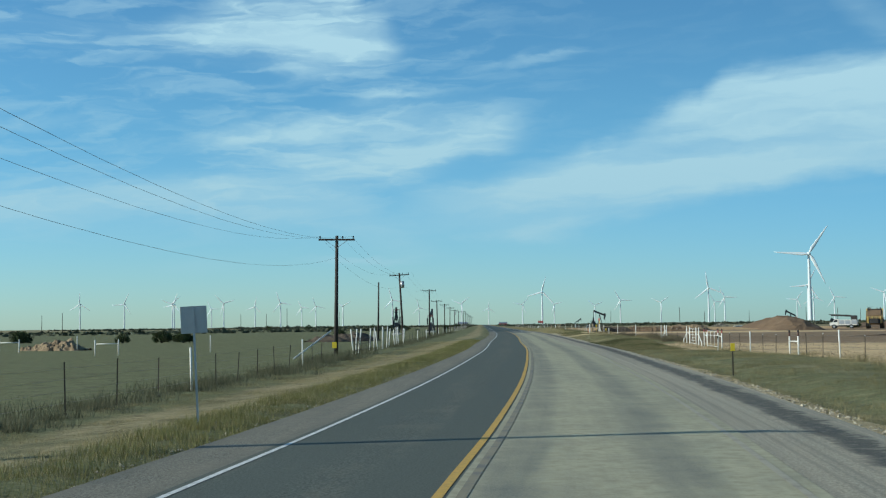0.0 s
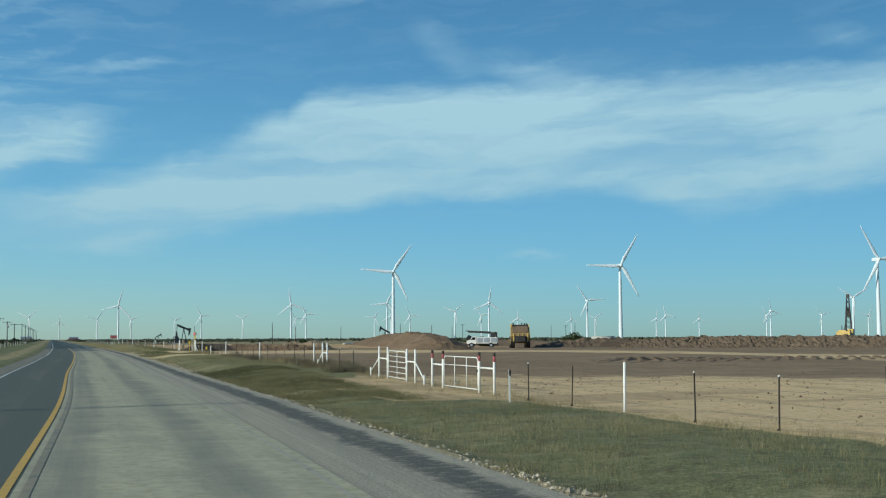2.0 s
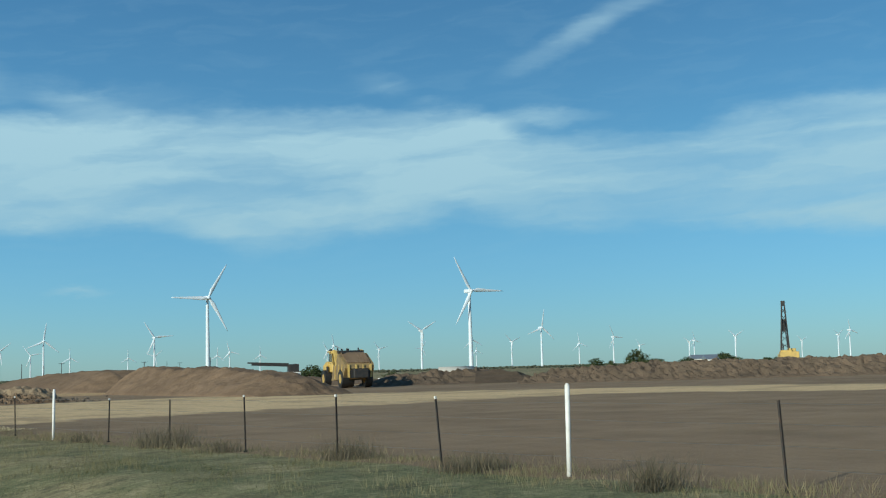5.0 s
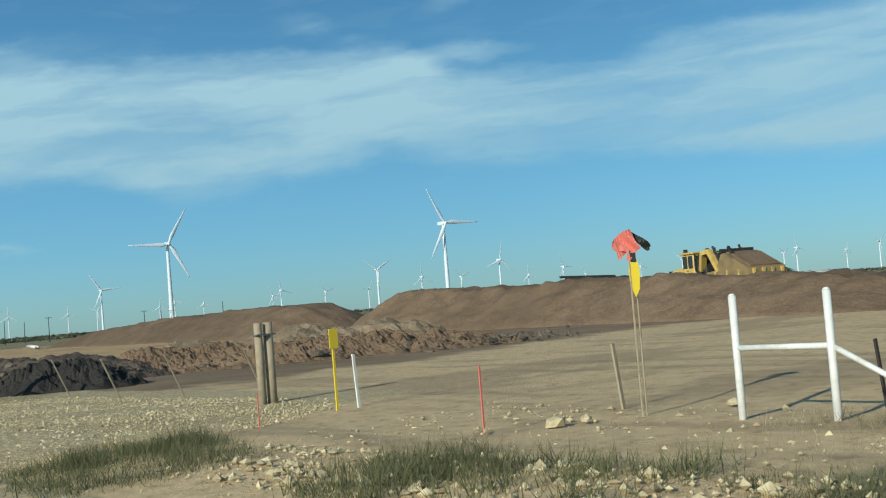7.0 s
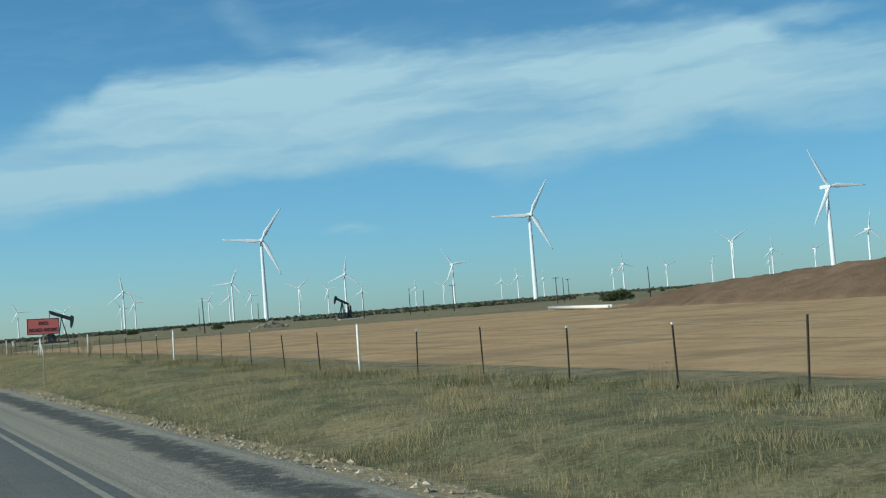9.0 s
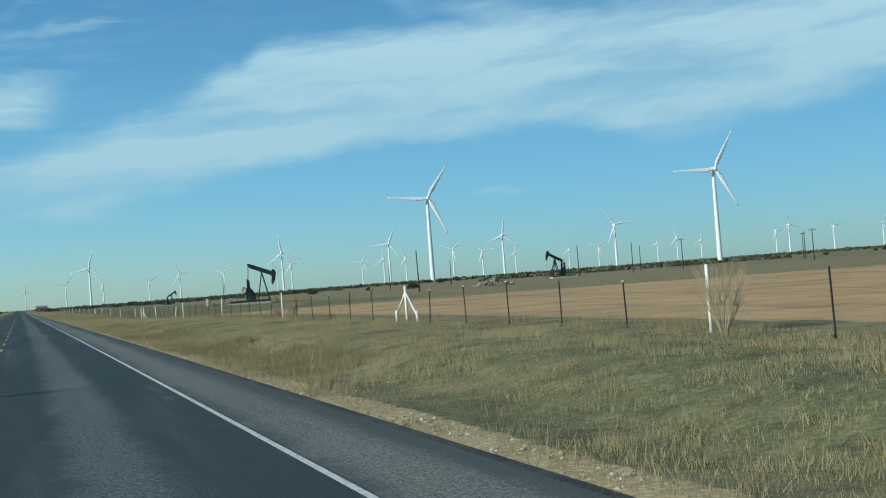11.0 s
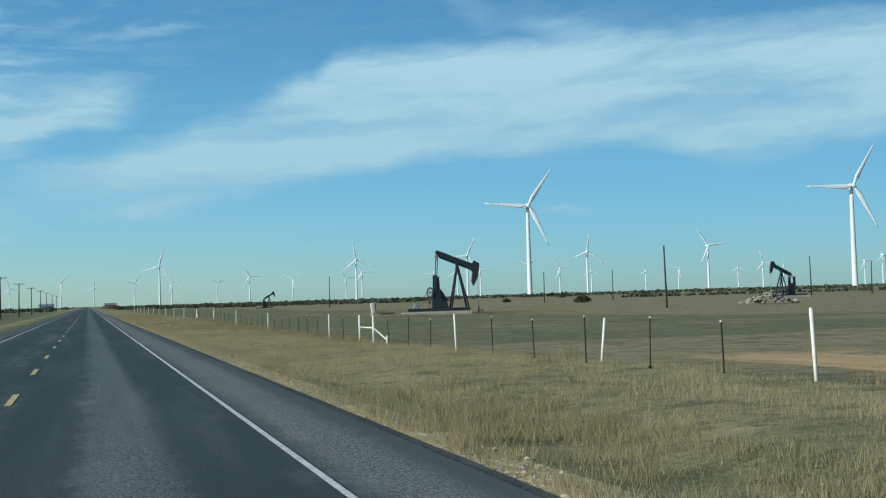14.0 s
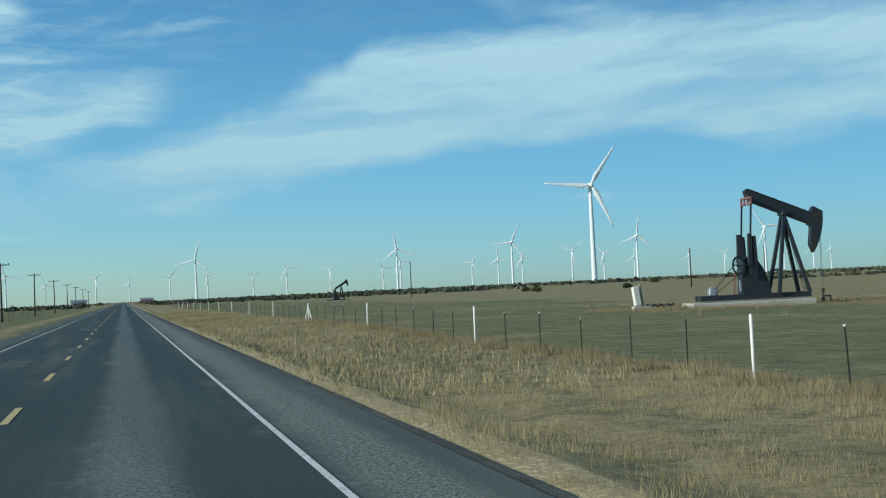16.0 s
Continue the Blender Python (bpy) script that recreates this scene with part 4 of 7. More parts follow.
for k, y in enumerate((82.0, 83.4, 85.2)):
    t = thing("white_gate_post", place(-17.6, y), "white pipe post beside the utility pole", "post", "white stock pen posts")
    ob = new("pipe", WHITE_POST)
    ob.parent = t
    ob.matrix_basis = pose(0, 0, 0, 0, (-6, 3, 7)[k], 0) @ Matrix.Diagonal((1.25, 1.25, 1.3, 1))
rngp = random.Random(31)
for k, y in enumerate((92.0, 95.0, 98.2, 101.2, 104.0, 107.6, 110.2, 113.4, 116.4, 119.2, 128.0, 131.0)):
    t = thing("white_gate_post", place(-17.2 + rngp.uniform(-0.2, 0.2), y), "tall white pipe post of a roadside stock pen", "post", "white stock pen posts")
    ob = new("pipe", WHITE_POST)
    ob.parent = t
    ob.matrix_basis = pose(0, 0, 0, rngp.gauss(0, 2.5), rngp.gauss(0, 3.5), 0) @ Matrix.Diagonal((1.25, 1.25, rngp.uniform(1.1, 1.4), 1))
t = thing("pen_gate", place(-17.2, 79.0), "dark steel pen gate panels beside the white posts", "gate")
for k in range(8):
    part("upright", box(bmesh.new(), (0, 1.6 * k, 0.62), (0.04, 0.05, 1.24)), post_steel, t)
for z in (0.35, 0.75, 1.15):
    part("bar", pipe(bmesh.new(), (0, 0, z), (0, 11.2, z), 0.018), post_steel, t, smooth_faces=True)
for k, (x, y) in enumerate(((-31, 96), (-38, 88), (-45, 72), (-52, 104), (-47, 110), (-60, 92))):
    if k % 2:
        brace([(x, y), (x + 1.8, y)], rail_h=0.9, h=1.2, foot=(x - 1.4, y) if k == 3 else None, label="white pipe brace standing in a green field")
    else:
        t = thing("white_gate_post", place(x, y), "white pipe post standing in a green field", "post", "white field posts")
        ob = new("pipe", WHITE_POST)
        ob.parent = t

# ---- pump jacks ----
rusty_paint = surface("rusty_red_paint", (0.20, 0.085, 0.085), 0.7, scale=4, vary=0.4, second=(0.09, 0.05, 0.05))


def pump_jack(m, label, scale=1.0, tilt=-24.0, detail=True):
    """An oil pump jack. It stands along x: gearbox and cranks at -x, horse head at +x. tilt: how far the beam dips to the head."""
    t = thing("pump_jack", m, label, "pump jack", "oil pump jacks")
    bm = bmesh.new()
    box(bm, (-2.4, 0, 0.12), (10.6, 2.5, 0.46), bevel=0.04)
    part("concrete_slab", bm, concrete, t, "pale concrete slab")
    bm = bmesh.new()
    for y in (-0.55, 0.55):
        beam(bm, (-6.8, y, 0.58), (2.8, y, 0.58), 0.22, 0.3)
    for x in (-6.6, -4.6, -2.6, -1.0, 0.9, 2.6):
        beam(bm, (x, -0.6, 0.58), (x, 0.6, 0.58), 0.2, 0.24)
    part("skid", bm, pump_paint, t)
    # samson post
    apex = Vector((1.0, 0, 5.35))
    feet = [(-0.15, -0.95), (-0.15, 0.95), (2.55, -0.95), (2.55, 0.95)]
    for x, y in feet:
        part("samson_leg", beam(bmesh.new(), (x, y, 0.65), apex + Vector((0, y * 0.18, 0)), 0.24, 0.26, (0, 1, 0)), pump_paint, t)
    part("cross_tie", beam(bmesh.new(), (2.12, -0.75, 1.9), (2.12, 0.75, 1.9), 0.12, 0.12), pump_paint, t)
    part("cross_tie", beam(bmesh.new(), (0.22, -0.75, 2.1), (0.22, 0.75, 2.1), 0.12, 0.12), pump_paint, t)
    part("saddle_bearing", box(bmesh.new(), apex + Vector((0, 0, 0.1)), (0.5, 0.9, 0.3), bevel=0.04), pump_paint, t)
    if detail:
        bm = bmesh.new()
        for k in range(10):
            z = 1.0 + 0.42 * k
            f = (z - 0.65) / 4.7
            x = 2.55 + (1.0 - 2.55) * f + 0.18
            beam(bm, (x, -0.22, z), (x, 0.22, z), 0.03, 0.03)
        for y in (-0.22, 0.22):
            beam(bm, (2.68, y, 0.8), (1.25, y, 5.1), 0.035, 0.035, (0, 1, 0))
        part("ladder", bm, pump_paint, t)
    # walking beam, horse head, equaliser
    piv = Matrix.Translation(apex + Vector((0, 0, 0.42))) @ Matrix.Rotation(radians(tilt), 4, "Y")
    bm = bmesh.new()
    prism(bm, [(-3.35, -0.12), (-3.5, 0.12), (-3.25, 0.34), (2.6, 0.36), (2.6, -0.38), (-2.6, -0.38)], 0.42)
    bmesh.ops.transform(bm, matrix=piv, verts=bm.verts)
    part("walking_beam", bm, pump_paint, t)
    bm = bmesh.new()
    arc = [(2.55, 0.75)] + [(0.25 + 3.3 * math.cos(a), 3.3 * math.sin(a) - 0.35) for a in [radians(v) for v in (18, 10, 2, -6, -14, -22, -29)]] + [(2.75, -1.55), (2.62, -0.5), (2.35, -0.4), (2.35, 0.3)]
    prism(bm, arc, 0.5)
    bmesh.ops.transform(bm, matrix=piv, verts=bm.verts)
    part("horse_head", bm, pump_paint, t)
    for y in (-0.23, 0.23):
        bm = bmesh.new()
        box(bm, (-0.2, y, 0.31), (5.6, 0.1, 0.05))
        box(bm, (-0.2, y, -0.33), (4.8, 0.1, 0.05))
        bmesh.ops.transform(bm, matrix=piv, verts=bm.verts)
        part("beam_flange", bm, pump_paint, t)
    tail = piv @ Vector((-3.15, 0, -0.1))
    bm = bmesh.new()
    for dz in (-0.12, -0.5):
        box(bm, tail + Vector((-0.1, 0, dz)), (0.2, 1.9, 0.11), bevel=0.02)
    for y in (-0.88, -0.3, 0.3, 0.88):
        box(bm, tail + Vector((-0.1, y, -0.31)), (0.16, 0.12, 0.4), bevel=0.02)
    part("equaliser", bm, rusty_paint, t, "faded pinkish red equaliser frame")
    part("tail_bearing", box(bmesh.new(), tail + Vector((0.05, 0, -0.02)), (0.34, 0.5, 0.34), bevel=0.04), pump_paint, t)
    crank_c = Vector((-2.35, 0, 2.35))
    for y in (-0.85, 0.85):
        pin = crank_c + Vector((-0.05, y, 1.15))
        part("pitman_arm", beam(bmesh.new(), pin, tail + Vector((-0.1, y, -0.5)), 0.12, 0.12, (0, 1, 0)), pump_paint, t)
        bm = bmesh.new()
        prism(bm, [(-0.18, -0.5), (0.2, -0.5), (0.24, 0.4), (0.14, 1.7), (-0.14, 1.7), (-0.2, 0.4)], 0.18)
        bmesh.ops.translate(bm, vec=crank_c + Vector((0, y, 0)), verts=bm.verts)
        part("crank", bm, pump_paint, t)
        bm = bmesh.new()
        prism(bm, [(-0.44, 0.1), (-0.1, 0.0), (-0.06, 1.95), (-0.36, 1.95)], 0.26)
        bmesh.ops.translate(bm, vec=crank_c + Vector((0.05, y * 1.2, 0)), verts=bm.verts)
        part("counterweight", bm, pump_paint, t)
        bm = bmesh.new()
        prism(bm, [(0.14, 0.1), (0.42, 0.2), (0.32, 1.8), (0.1, 1.8)], 0.26)
        bmesh.ops.translate(bm, vec=crank_c + Vector((0.0, y * 1.2, 0)), verts=bm.verts)
        part("counterweight", bm, pump_paint, t)
    bm = bmesh.new()
    prism(bm, [(-3.05, 0.7), (-0.55, 0.7), (-0.8, 1.5), (-1.25, 2.3), (-1.7, 2.75), (-2.3, 2.95), (-2.85, 2.85), (-3.0, 2.2)], 1.0)
    part("gearbox_pedestal", bm, pump_paint, t)
    if detail:
        c = Vector((-3.4, -0.62, 2.45))
        rim = [c + Vector((0.5 * math.cos(a), 0, 0.5 * math.sin(a))) for a in np.linspace(0, 2 * math.pi, 19)]
        bm = bmesh.new()
        for a, b in zip(rim, rim[1:]):
            beam(bm, a, b, 0.14, 0.07, (0, 1, 0))
        for k in range(0, 18, 3):
            rod(bm, c, rim[k], 0.03, None, 6)
        rod(bm, c + Vector((0, -0.12, 0)), c + Vector((0, 0.3, 0)), 0.09, None, 10)
        part("belt_wheel", bm, pump_paint, t)
        part("brake_lever", beam(bmesh.new(), (-3.35, 0.6, 0.7), (-3.2, 0.6, 2.0), 0.08, 0.08, (0, 1, 0)), rusty_paint, t, "faded pinkish red lever")
        part("access_plate", box(bmesh.new(), (-3.2, -0.3, 1.25), (0.08, 0.3, 0.7)), galv, t)
        bm = bmesh.new()
        box(bm, (-5.6, -0.2, 0.95), (0.75, 0.5, 0.45), bevel=0.06)
        rod(bm, (-5.6, -0.5, 1.0), (-5.6, 0.1, 1.0), 0.26, None, 14)
        part("motor", bm, galv, t)
        bm = bmesh.new()
        beam(bm, (-5.5, -0.62, 1.12), (-3.3, -0.62, 2.9), 0.04, 0.05, (0, 1, 0))
        beam(bm, (-5.5, -0.62, 0.85), (-3.2, -0.62, 2.0), 0.04, 0.05, (0, 1, 0))
        part("drive_belt", bm, black_paint, t)
    # polished rod, bridle and wellhead
    tip = piv @ Vector((3.5, 0, -0.6))
    bm = bmesh.new()
    for y in (-0.08, 0.08):
        rod(bm, (tip.x, y, tip.z + 0.6), (tip.x, y, 1.7), 0.018, None, 6)
    rod(bm, (tip.x, 0, 1.75), (tip.x, 0, 0.3), 0.022, None, 6)
    box(bm, (tip.x, 0, 1.72), (0.1, 0.28, 0.1))
    part("bridle", bm, wire_steel, t)
    bm = bmesh.new()
    rod(bm, (tip.x, 0, -0.2), (tip.x, 0, 0.75), 0.09, None, 10)
    rod(bm, (tip.x, 0, 0.2), (tip.x, 0, 0.28), 0.19, None, 12)
    rod(bm, (tip.x, 0, 0.7), (tip.x, 0, 0.85), 0.14, None, 12)
    rod(bm, (tip.x - 0.1, 0, 0.4), (tip.x + 0.7, 0, 0.4), 0.05, None, 8)
    rod(bm, (tip.x + 0.65, 0, -0.1), (tip.x + 0.65, 0, 0.45), 0.05, None, 8)
    part("wellhead", bm, machine_dark, t)
    t.matrix_basis = t.matrix_basis @ Matrix.Diagonal((0.80 * scale, scale, 1.14 * scale, 1))
    return t


def stand(x, y, turn=0.0):
    return Matrix.Translation(place(x, y)) @ Matrix.Rotation(radians(turn), 4, "Z")


pump_jack(stand(42.7, 517.2, -9), "black oil pump jack on a concrete slab in a field", 1.0, tilt=16)
pump_jack(stand(51.6, 733.2, 4), "distant black oil pump jack in a dry field", 0.62, tilt=-22, detail=False)
pump_jack(stand(152.5, 613.2, 178), "black oil pump jack on a pale slab beside poles", 0.98, tilt=-20, detail=False)
pump_jack(stand(-27.5, 262, 95), "dark oil pump jack seen end on beyond the poles", 0.8, tilt=10, detail=False)
pump_jack(stand(-22, 316, 85), "dark oil pump jack seen end on near the road", 0.8, tilt=-10, detail=False)
# well-site clutter beside the slab
t = thing("control_box", place(32.9, 518.2), "pale electrical control box leaning on a post at the well site", "electrical box")
part("cabinet", box(bmesh.new(), (0, 0, 0.95), (0.42, 0.35, 1.25), pose(0, 0, 0, 0, -7, 0), bevel=0.03), white_paint, t)
part("post", box(bmesh.new(), (0.38, 0, 0.85), (0.12, 0.12, 1.8), pose(0, 0, 0, 0, -6, 0)), post_wood, t)
part("plinth", box(bmesh.new(), (0.35, 0, 0.12), (1.3, 0.5, 0.3), bevel=0.04), concrete, t)
bm = bmesh.new()
for k in range(9):
    rod(bm, (0.6 + 0.24 * k, 0.1, 0.2 + 0.12 * (k % 2)), (0.84 + 0.24 * k, 0.1, 0.2 + 0.12 * ((k + 1) % 2)), 0.08, None, 8)
part("hose", bm, machine_dark, t)

# ---- utility poles and lines ----
def utility_pole(x, y, h, arms=True, lean=0.0, label="dark wooden utility pole with a crossarm and insulators", turn=0.0, gear=False):
    t = thing("utility_pole", Matrix.Translation(place(x, y)) @ pose(0, 0, 0, 0, lean, turn), label, "utility pole", "roadside utility poles")
    bm = bmesh.new()
    rod(bm, (0, 0, -0.5), (0, 0, h), 0.155, 0.105, 12)
    part("shaft", bm, pole_wood, t, smooth_faces=True)
    if arms:
        part("crossarm", box(bmesh.new(), (0, -0.13, h - 0.28), (2.5, 0.09, 0.12)), pole_wood, t)
        for s in (-1, 1):
            part("arm_brace", beam(bmesh.new(), (0.75 * s, -0.12, h - 0.33), (0.03 * s, -0.12, h - 0.85), 0.03, 0.03, (0, 1, 0)), galv, t)
        for x0 in (-1.15, 0.42, 1.15):
            bm = bmesh.new()
            rod(bm, (x0, -0.13, h - 0.22), (x0, -0.13, h - 0.1), 0.03, None, 8)
            rod(bm, (x0, -0.13, h - 0.12), (x0, -0.13, h - 0.03), 0.075, 0.05, 10)
            part("insulator", bm, glass_dark, t)
    if gear:
        bm = bmesh.new()
        rod(bm, (0.3, 0, h - 1.9), (0.3, 0, h - 1.05), 0.24, None, 14)
        part("transformer", bm, galv, t, smooth_faces=True)
    return t


LINE = [(-20.3, -48, 7.0), (-18.9, 16.2, 6.5), (-18.6, 80.0, 8.28), (-18.3, 146.1, 8.6), (-17.8, 209, 8.4), (-18.3, 262, 7.6), (-18.3, 315, 7.6), (-18.3, 367, 7.5), (-18.2, 431, 7.5), (-18.0, 495, 7.6), (-16.8, 560, 8.4), (-16.8, 625, 8.4), (-16.8, 690, 8.4), (-16.8, 760, 8.4), (-16.8, 830, 8.4), (-16.8, 900, 8.4), (-16.8, 980, 8.4), (-16.8, 1060, 8.4)]
for i, (x, y, h) in enumerate(LINE):
    utility_pole(x, y, h, lean=(-3.0 if i == 3 else (i * 37 % 5 - 2) * 0.4), gear=i in (3, 8))
t = thing("power_lines", place(LINE[0][0], LINE[0][1]), "thin dark overhead power lines between the poles", "power line")
o0 = Vector(t.location)
for x0, dz in ((-1.15, 0), (0.42, 0), (1.15, 0), (0.0, -1.5)):
    bm = bmesh.new()
    prev = None
    for (xa, ya, ha), (xb, yb, hb) in zip(LINE[:12], LINE[1:12]):
        a, b = place(xa + x0, ya, ha - 0.05 + dz), place(xb + x0, yb, hb - 0.05 + dz)
        for k in range(12):
            f = k / 12
            p = a.lerp(b, f) + Vector((0, 0, -4.4 * f * (1 - f))) - o0
            ring = [bm.verts.new(p + Vector((0.006 * math.cos(q), 0, 0.006 * math.sin(q)))) for q in (0.5, 2.6, 4.7)]
            if prev:
                for j in range(3):
                    bm.faces.new((prev[j], prev[(j + 1) % 3], ring[(j + 1) % 3], ring[j]))
            prev = ring
    part("wire", bm, wire_steel, t)
BARE = [(81.6, 535.2, 9.2), (74.1, 750.6, 10.0), (160, 614, 9.5), (173, 604, 9.0), (188, 600, 9.2), (196, 640, 8.5), (240, 610, 9), (262, 640, 9), (120, 680, 8.5), (212, 520, 9), (150, 700, 9), (205, 560, 8.5), (-24, 175, 8.5), (-198.3, 526.9, 9.5), (-138.4, 544.8, 9.5), (-227.8, 580.0, 9.0), (-137.3, 626.9, 9.0), (-125.9, 639.3, 9.0), (-100.1, 552.5, 10.5), (-83.1, 615.5, 9.5)]
for i, (x, y, h) in enumerate(BARE):
    utility_pole(x, y, h, arms=i in (4, 7, 11, 14), lean=(i * 53 % 7 - 3) * 0.35, label="bare dark wooden pole standing in the oil field")

# ---- signs and markers ----
def letters(parent, text, size, at, mat, sx=1.0):
    cu = bpy.data.curves.new("lettering", "FONT")
    cu.body, cu.size, cu.align_x, cu.align_y, cu.extrude = text, size, "CENTER", "CENTER", 0.003
    ob = new("lettering", cu)
    ob.data.materials.append(mat)
    ob.parent = parent
    ob.matrix_basis = Matrix.Translation(at) @ pose(0, 0, 0, 90, 0, 0) @ Matrix.Diagonal((sx, 1, 1, 1))
    ob["label"] = "black lettering"
    return ob


t = thing("road_sign", Matrix.Translation((5.85, 285.4, float(ground_z(5.85, 285.4)))) @ pose(0, 0, 0, 0, 1.5, 3), "orange-red END ROAD WORK sign on a steel post", "road sign")
part("post", beam(bmesh.new(), (0, 0.04, -0.3), (0, 0.04, 2.75), 0.05, 0.04, (0, 1, 0)), post_wood, t, "weathered brown post")
panel = part("panel", box(bmesh.new(), (0, 0, 2.42), (1.22, 0.02, 0.62), bevel=0.004), sign_orange, t)
bm = bmesh.new()
for c, s in (((0, -0.012, 2.712), (1.18, 0.006, 0.018)), ((0, -0.012, 2.128), (1.18, 0.006, 0.018)), ((-0.588, -0.012, 2.42), (0.018, 0.006, 0.60)), ((0.588, -0.012, 2.42), (0.018, 0.006, 0.60))):
    box(bm, c, s)
part("border", bm, black_paint, panel)
letters(panel, "END", 0.2, (0, -0.016, 2.54), black_paint, 0.9)
letters(panel, "ROAD WORK", 0.2, (0, -0.016, 2.28), black_paint, 0.84)

t = thing("road_sign", Matrix.Translation(place(-14.03, 21.63)) @ pose(0, 0, 0, 0, -2.5, 10), "bare metal back of a small road sign on a leaning post", "road sign")
part("post", beam(bmesh.new(), (0, -0.03, -0.3), (0, -0.03, 2.25), 0.04, 0.035, (0, 1, 0)), galv, t)
part("panel", box(bmesh.new(), (0, 0.01, 2.02), (0.5, 0.008, 0.52), bevel=0.003), galv, t)


def marker(x, y, h, mat, label, plate=None, plate_mat=None, lean=(0, 0), w=0.05, name="marker_post"):
    t = thing(name, Matrix.Translation(place(x, y)) @ pose(0, 0, 0, lean[1], lean[0], 0), label, "marker post")
    part("stake", beam(bmesh.new(), (0, 0, -0.15), (0, 0, h), w, w * 0.6, (0, 1, 0)), mat, t)
    if plate:
        part("plate", box(bmesh.new(), (0, -w * 0.5 - 0.01, h - plate[1] / 2), (plate[0], 0.012, plate[1]), bevel=0.004), plate_mat, t)
    return t


marker(1.2, 45.55, 1.28, post_steel, "small yellow marker plate on a steel post in the grass", (0.17, 0.3), yellow_plastic)
marker(-18.2, 76.0, 1.0, post_steel, "small yellow marker plate beside the utility pole", (0.3, 0.4), yellow_plastic)
marker(11.1, 201.3, 1.42, yellow_plastic, "yellow plastic pipeline marker post", (0.19, 0.34), yellow_plastic, w=0.042)
marker(11.5, 201.2, 0.95, white_paint, "white plastic utility stake", lean=(-3, 0))
marker(9.3, 195.9, 0.85, orange_cloth, "faded orange survey stake", w=0.026)
marker(8.8, 200.3, 0.55, orange_cloth, "short faded orange survey stake", w=0.018)
marker(11.7, 195.5, 0.95, post_wood, "weathered survey lath leaning beside the entrance", lean=(-8, 0), w=0.06)
marker(12.3, 191.9, 0.85, post_steel, "short leaning steel post", lean=(-10, 0))
marker(8.57, 85.3, 1.05, white_paint, "white stake with a dark cap by the fence", (0.07, 0.2), black_paint)
for x, y in ((13.4, 216.5), (12.8, 212.4), (13.0, 209.6), (13.1, 206.4)):
    marker(x, y, 1.15, post_wood, "thin wooden lath leaning beside the gravel entrance", lean=(-24, 0), w=0.036, name="wooden_lath")
# twin timber posts
t = thing("timber_posts", place(11.8, 204.6), "pair of thick weathered timber posts wired together", "post")
for dx, r in ((0, 0.085), (0.24, 0.10)):
    bm = bmesh.new()
    rod(bm, (dx, 0, -0.2), (dx, 0, 1.62), r, r * 0.92, 12)
    part("timber", bm, post_wood, t, smooth_faces=True)
part("wire_wrap", box(bmesh.new(), (0.12, 0, 1.38), (0.46, 0.24, 0.03)), wire_steel, t)
t = thing("timber_posts", place(12.1, 219.0), "thick weathered timber gate post", "post")
for dx in (0, 0.16):
    bm = bmesh.new()
    rod(bm, (dx, 0.1 * dx, -0.2), (dx, 0, 1.55), 0.075, None, 12)
    part("timber", bm, post_wood, t, smooth_faces=True)
# flag stand
t = thing("warning_flags", place(11.0, 194.6), "orange warning flags on thin poles with a yellow delineator", "warning flag")
for k, (dx, ang) in enumerate(((-0.04, 0), (0.05, 3))):
    part("pole", rod(bmesh.new(), (dx, 0, -0.1), (dx + 0.02 * k, 0, 2.2), 0.014, None, 6), post_wood, t)
def cloth(parent, at, w, h, turn, tilt, mat, label, waves=0.035, seed=0):
    """A small limp flag: a thin rippled sheet with a ragged free edge, hung from its upper left corner."""
    rng = random.Random(seed)
    bm = bmesh.new()
    nx, nz = 9, 6
    edge = [0.03 * rng.uniform(-1, 1) for k in range(nz)]
    sides = []
    for d in (-0.004, 0.004):
        sides.append([[bm.verts.new((w * u + (edge[iz] if u == 1 else 0), waves * math.sin(7 * u + 2 * iz / (nz - 1)) + d, -h * iz / (nz - 1) - 0.22 * h * u * u + 0.04 * h * math.sin(5 * u)))
                       for u in np.linspace(0, 1, nx)] for iz in range(nz)])
    for rows in sides:
        for a, b in zip(rows, rows[1:]):
            for k in range(nx - 1):
                bm.faces.new((a[k], a[k + 1], b[k + 1], b[k]))
    loops = [r[0] + [q[-1] for q in r[1:]] + r[-1][-2::-1] + [q[0] for q in r[-2:0:-1]] for r in sides]
    for k in range(len(loops[0])):
        m = (k + 1) % len(loops[0])
        bm.faces.new((loops[0][k], loops[0][m], loops[1][m], loops[1][k]))
    bmesh.ops.recalc_face_normals(bm, faces=bm.faces)
    bmesh.ops.transform(bm, matrix=Matrix.Translation(at) @ pose(0, 0, 0, 0, tilt, turn), verts=bm.verts)
    return part("flag", bm, mat, parent, label)


cloth(t, (0.03, 0, 2.48), 0.30, 0.26, 138, 18, orange_cloth, "faded orange cloth flag", seed=1)
cloth(t, (0.0, -0.03, 2.42), 0.22, 0.24, 120, 30, orange_cloth, "faded orange cloth flag", seed=2)
# the shade on this flag is put into its dark colour
cloth(t, (0.06, 0, 2.44), 0.32, 0.1, -40, 32, machine_dark, "flag coloured dark as if hanging in the shade", seed=3)
bm = bmesh.new()
prism(bm, [(-0.05, 0.24), (0.05, 0.24), (0.075, 0.1), (0.06, -0.14), (0.0, -0.26), (-0.055, -0.12), (-0.07, 0.08)], 0.025)
bmesh.ops.transform(bm, matrix=Matrix.Translation((0.0, -0.03, 1.83)) @ pose(0, 0, 0, 0, 0, -40), verts=bm.verts)
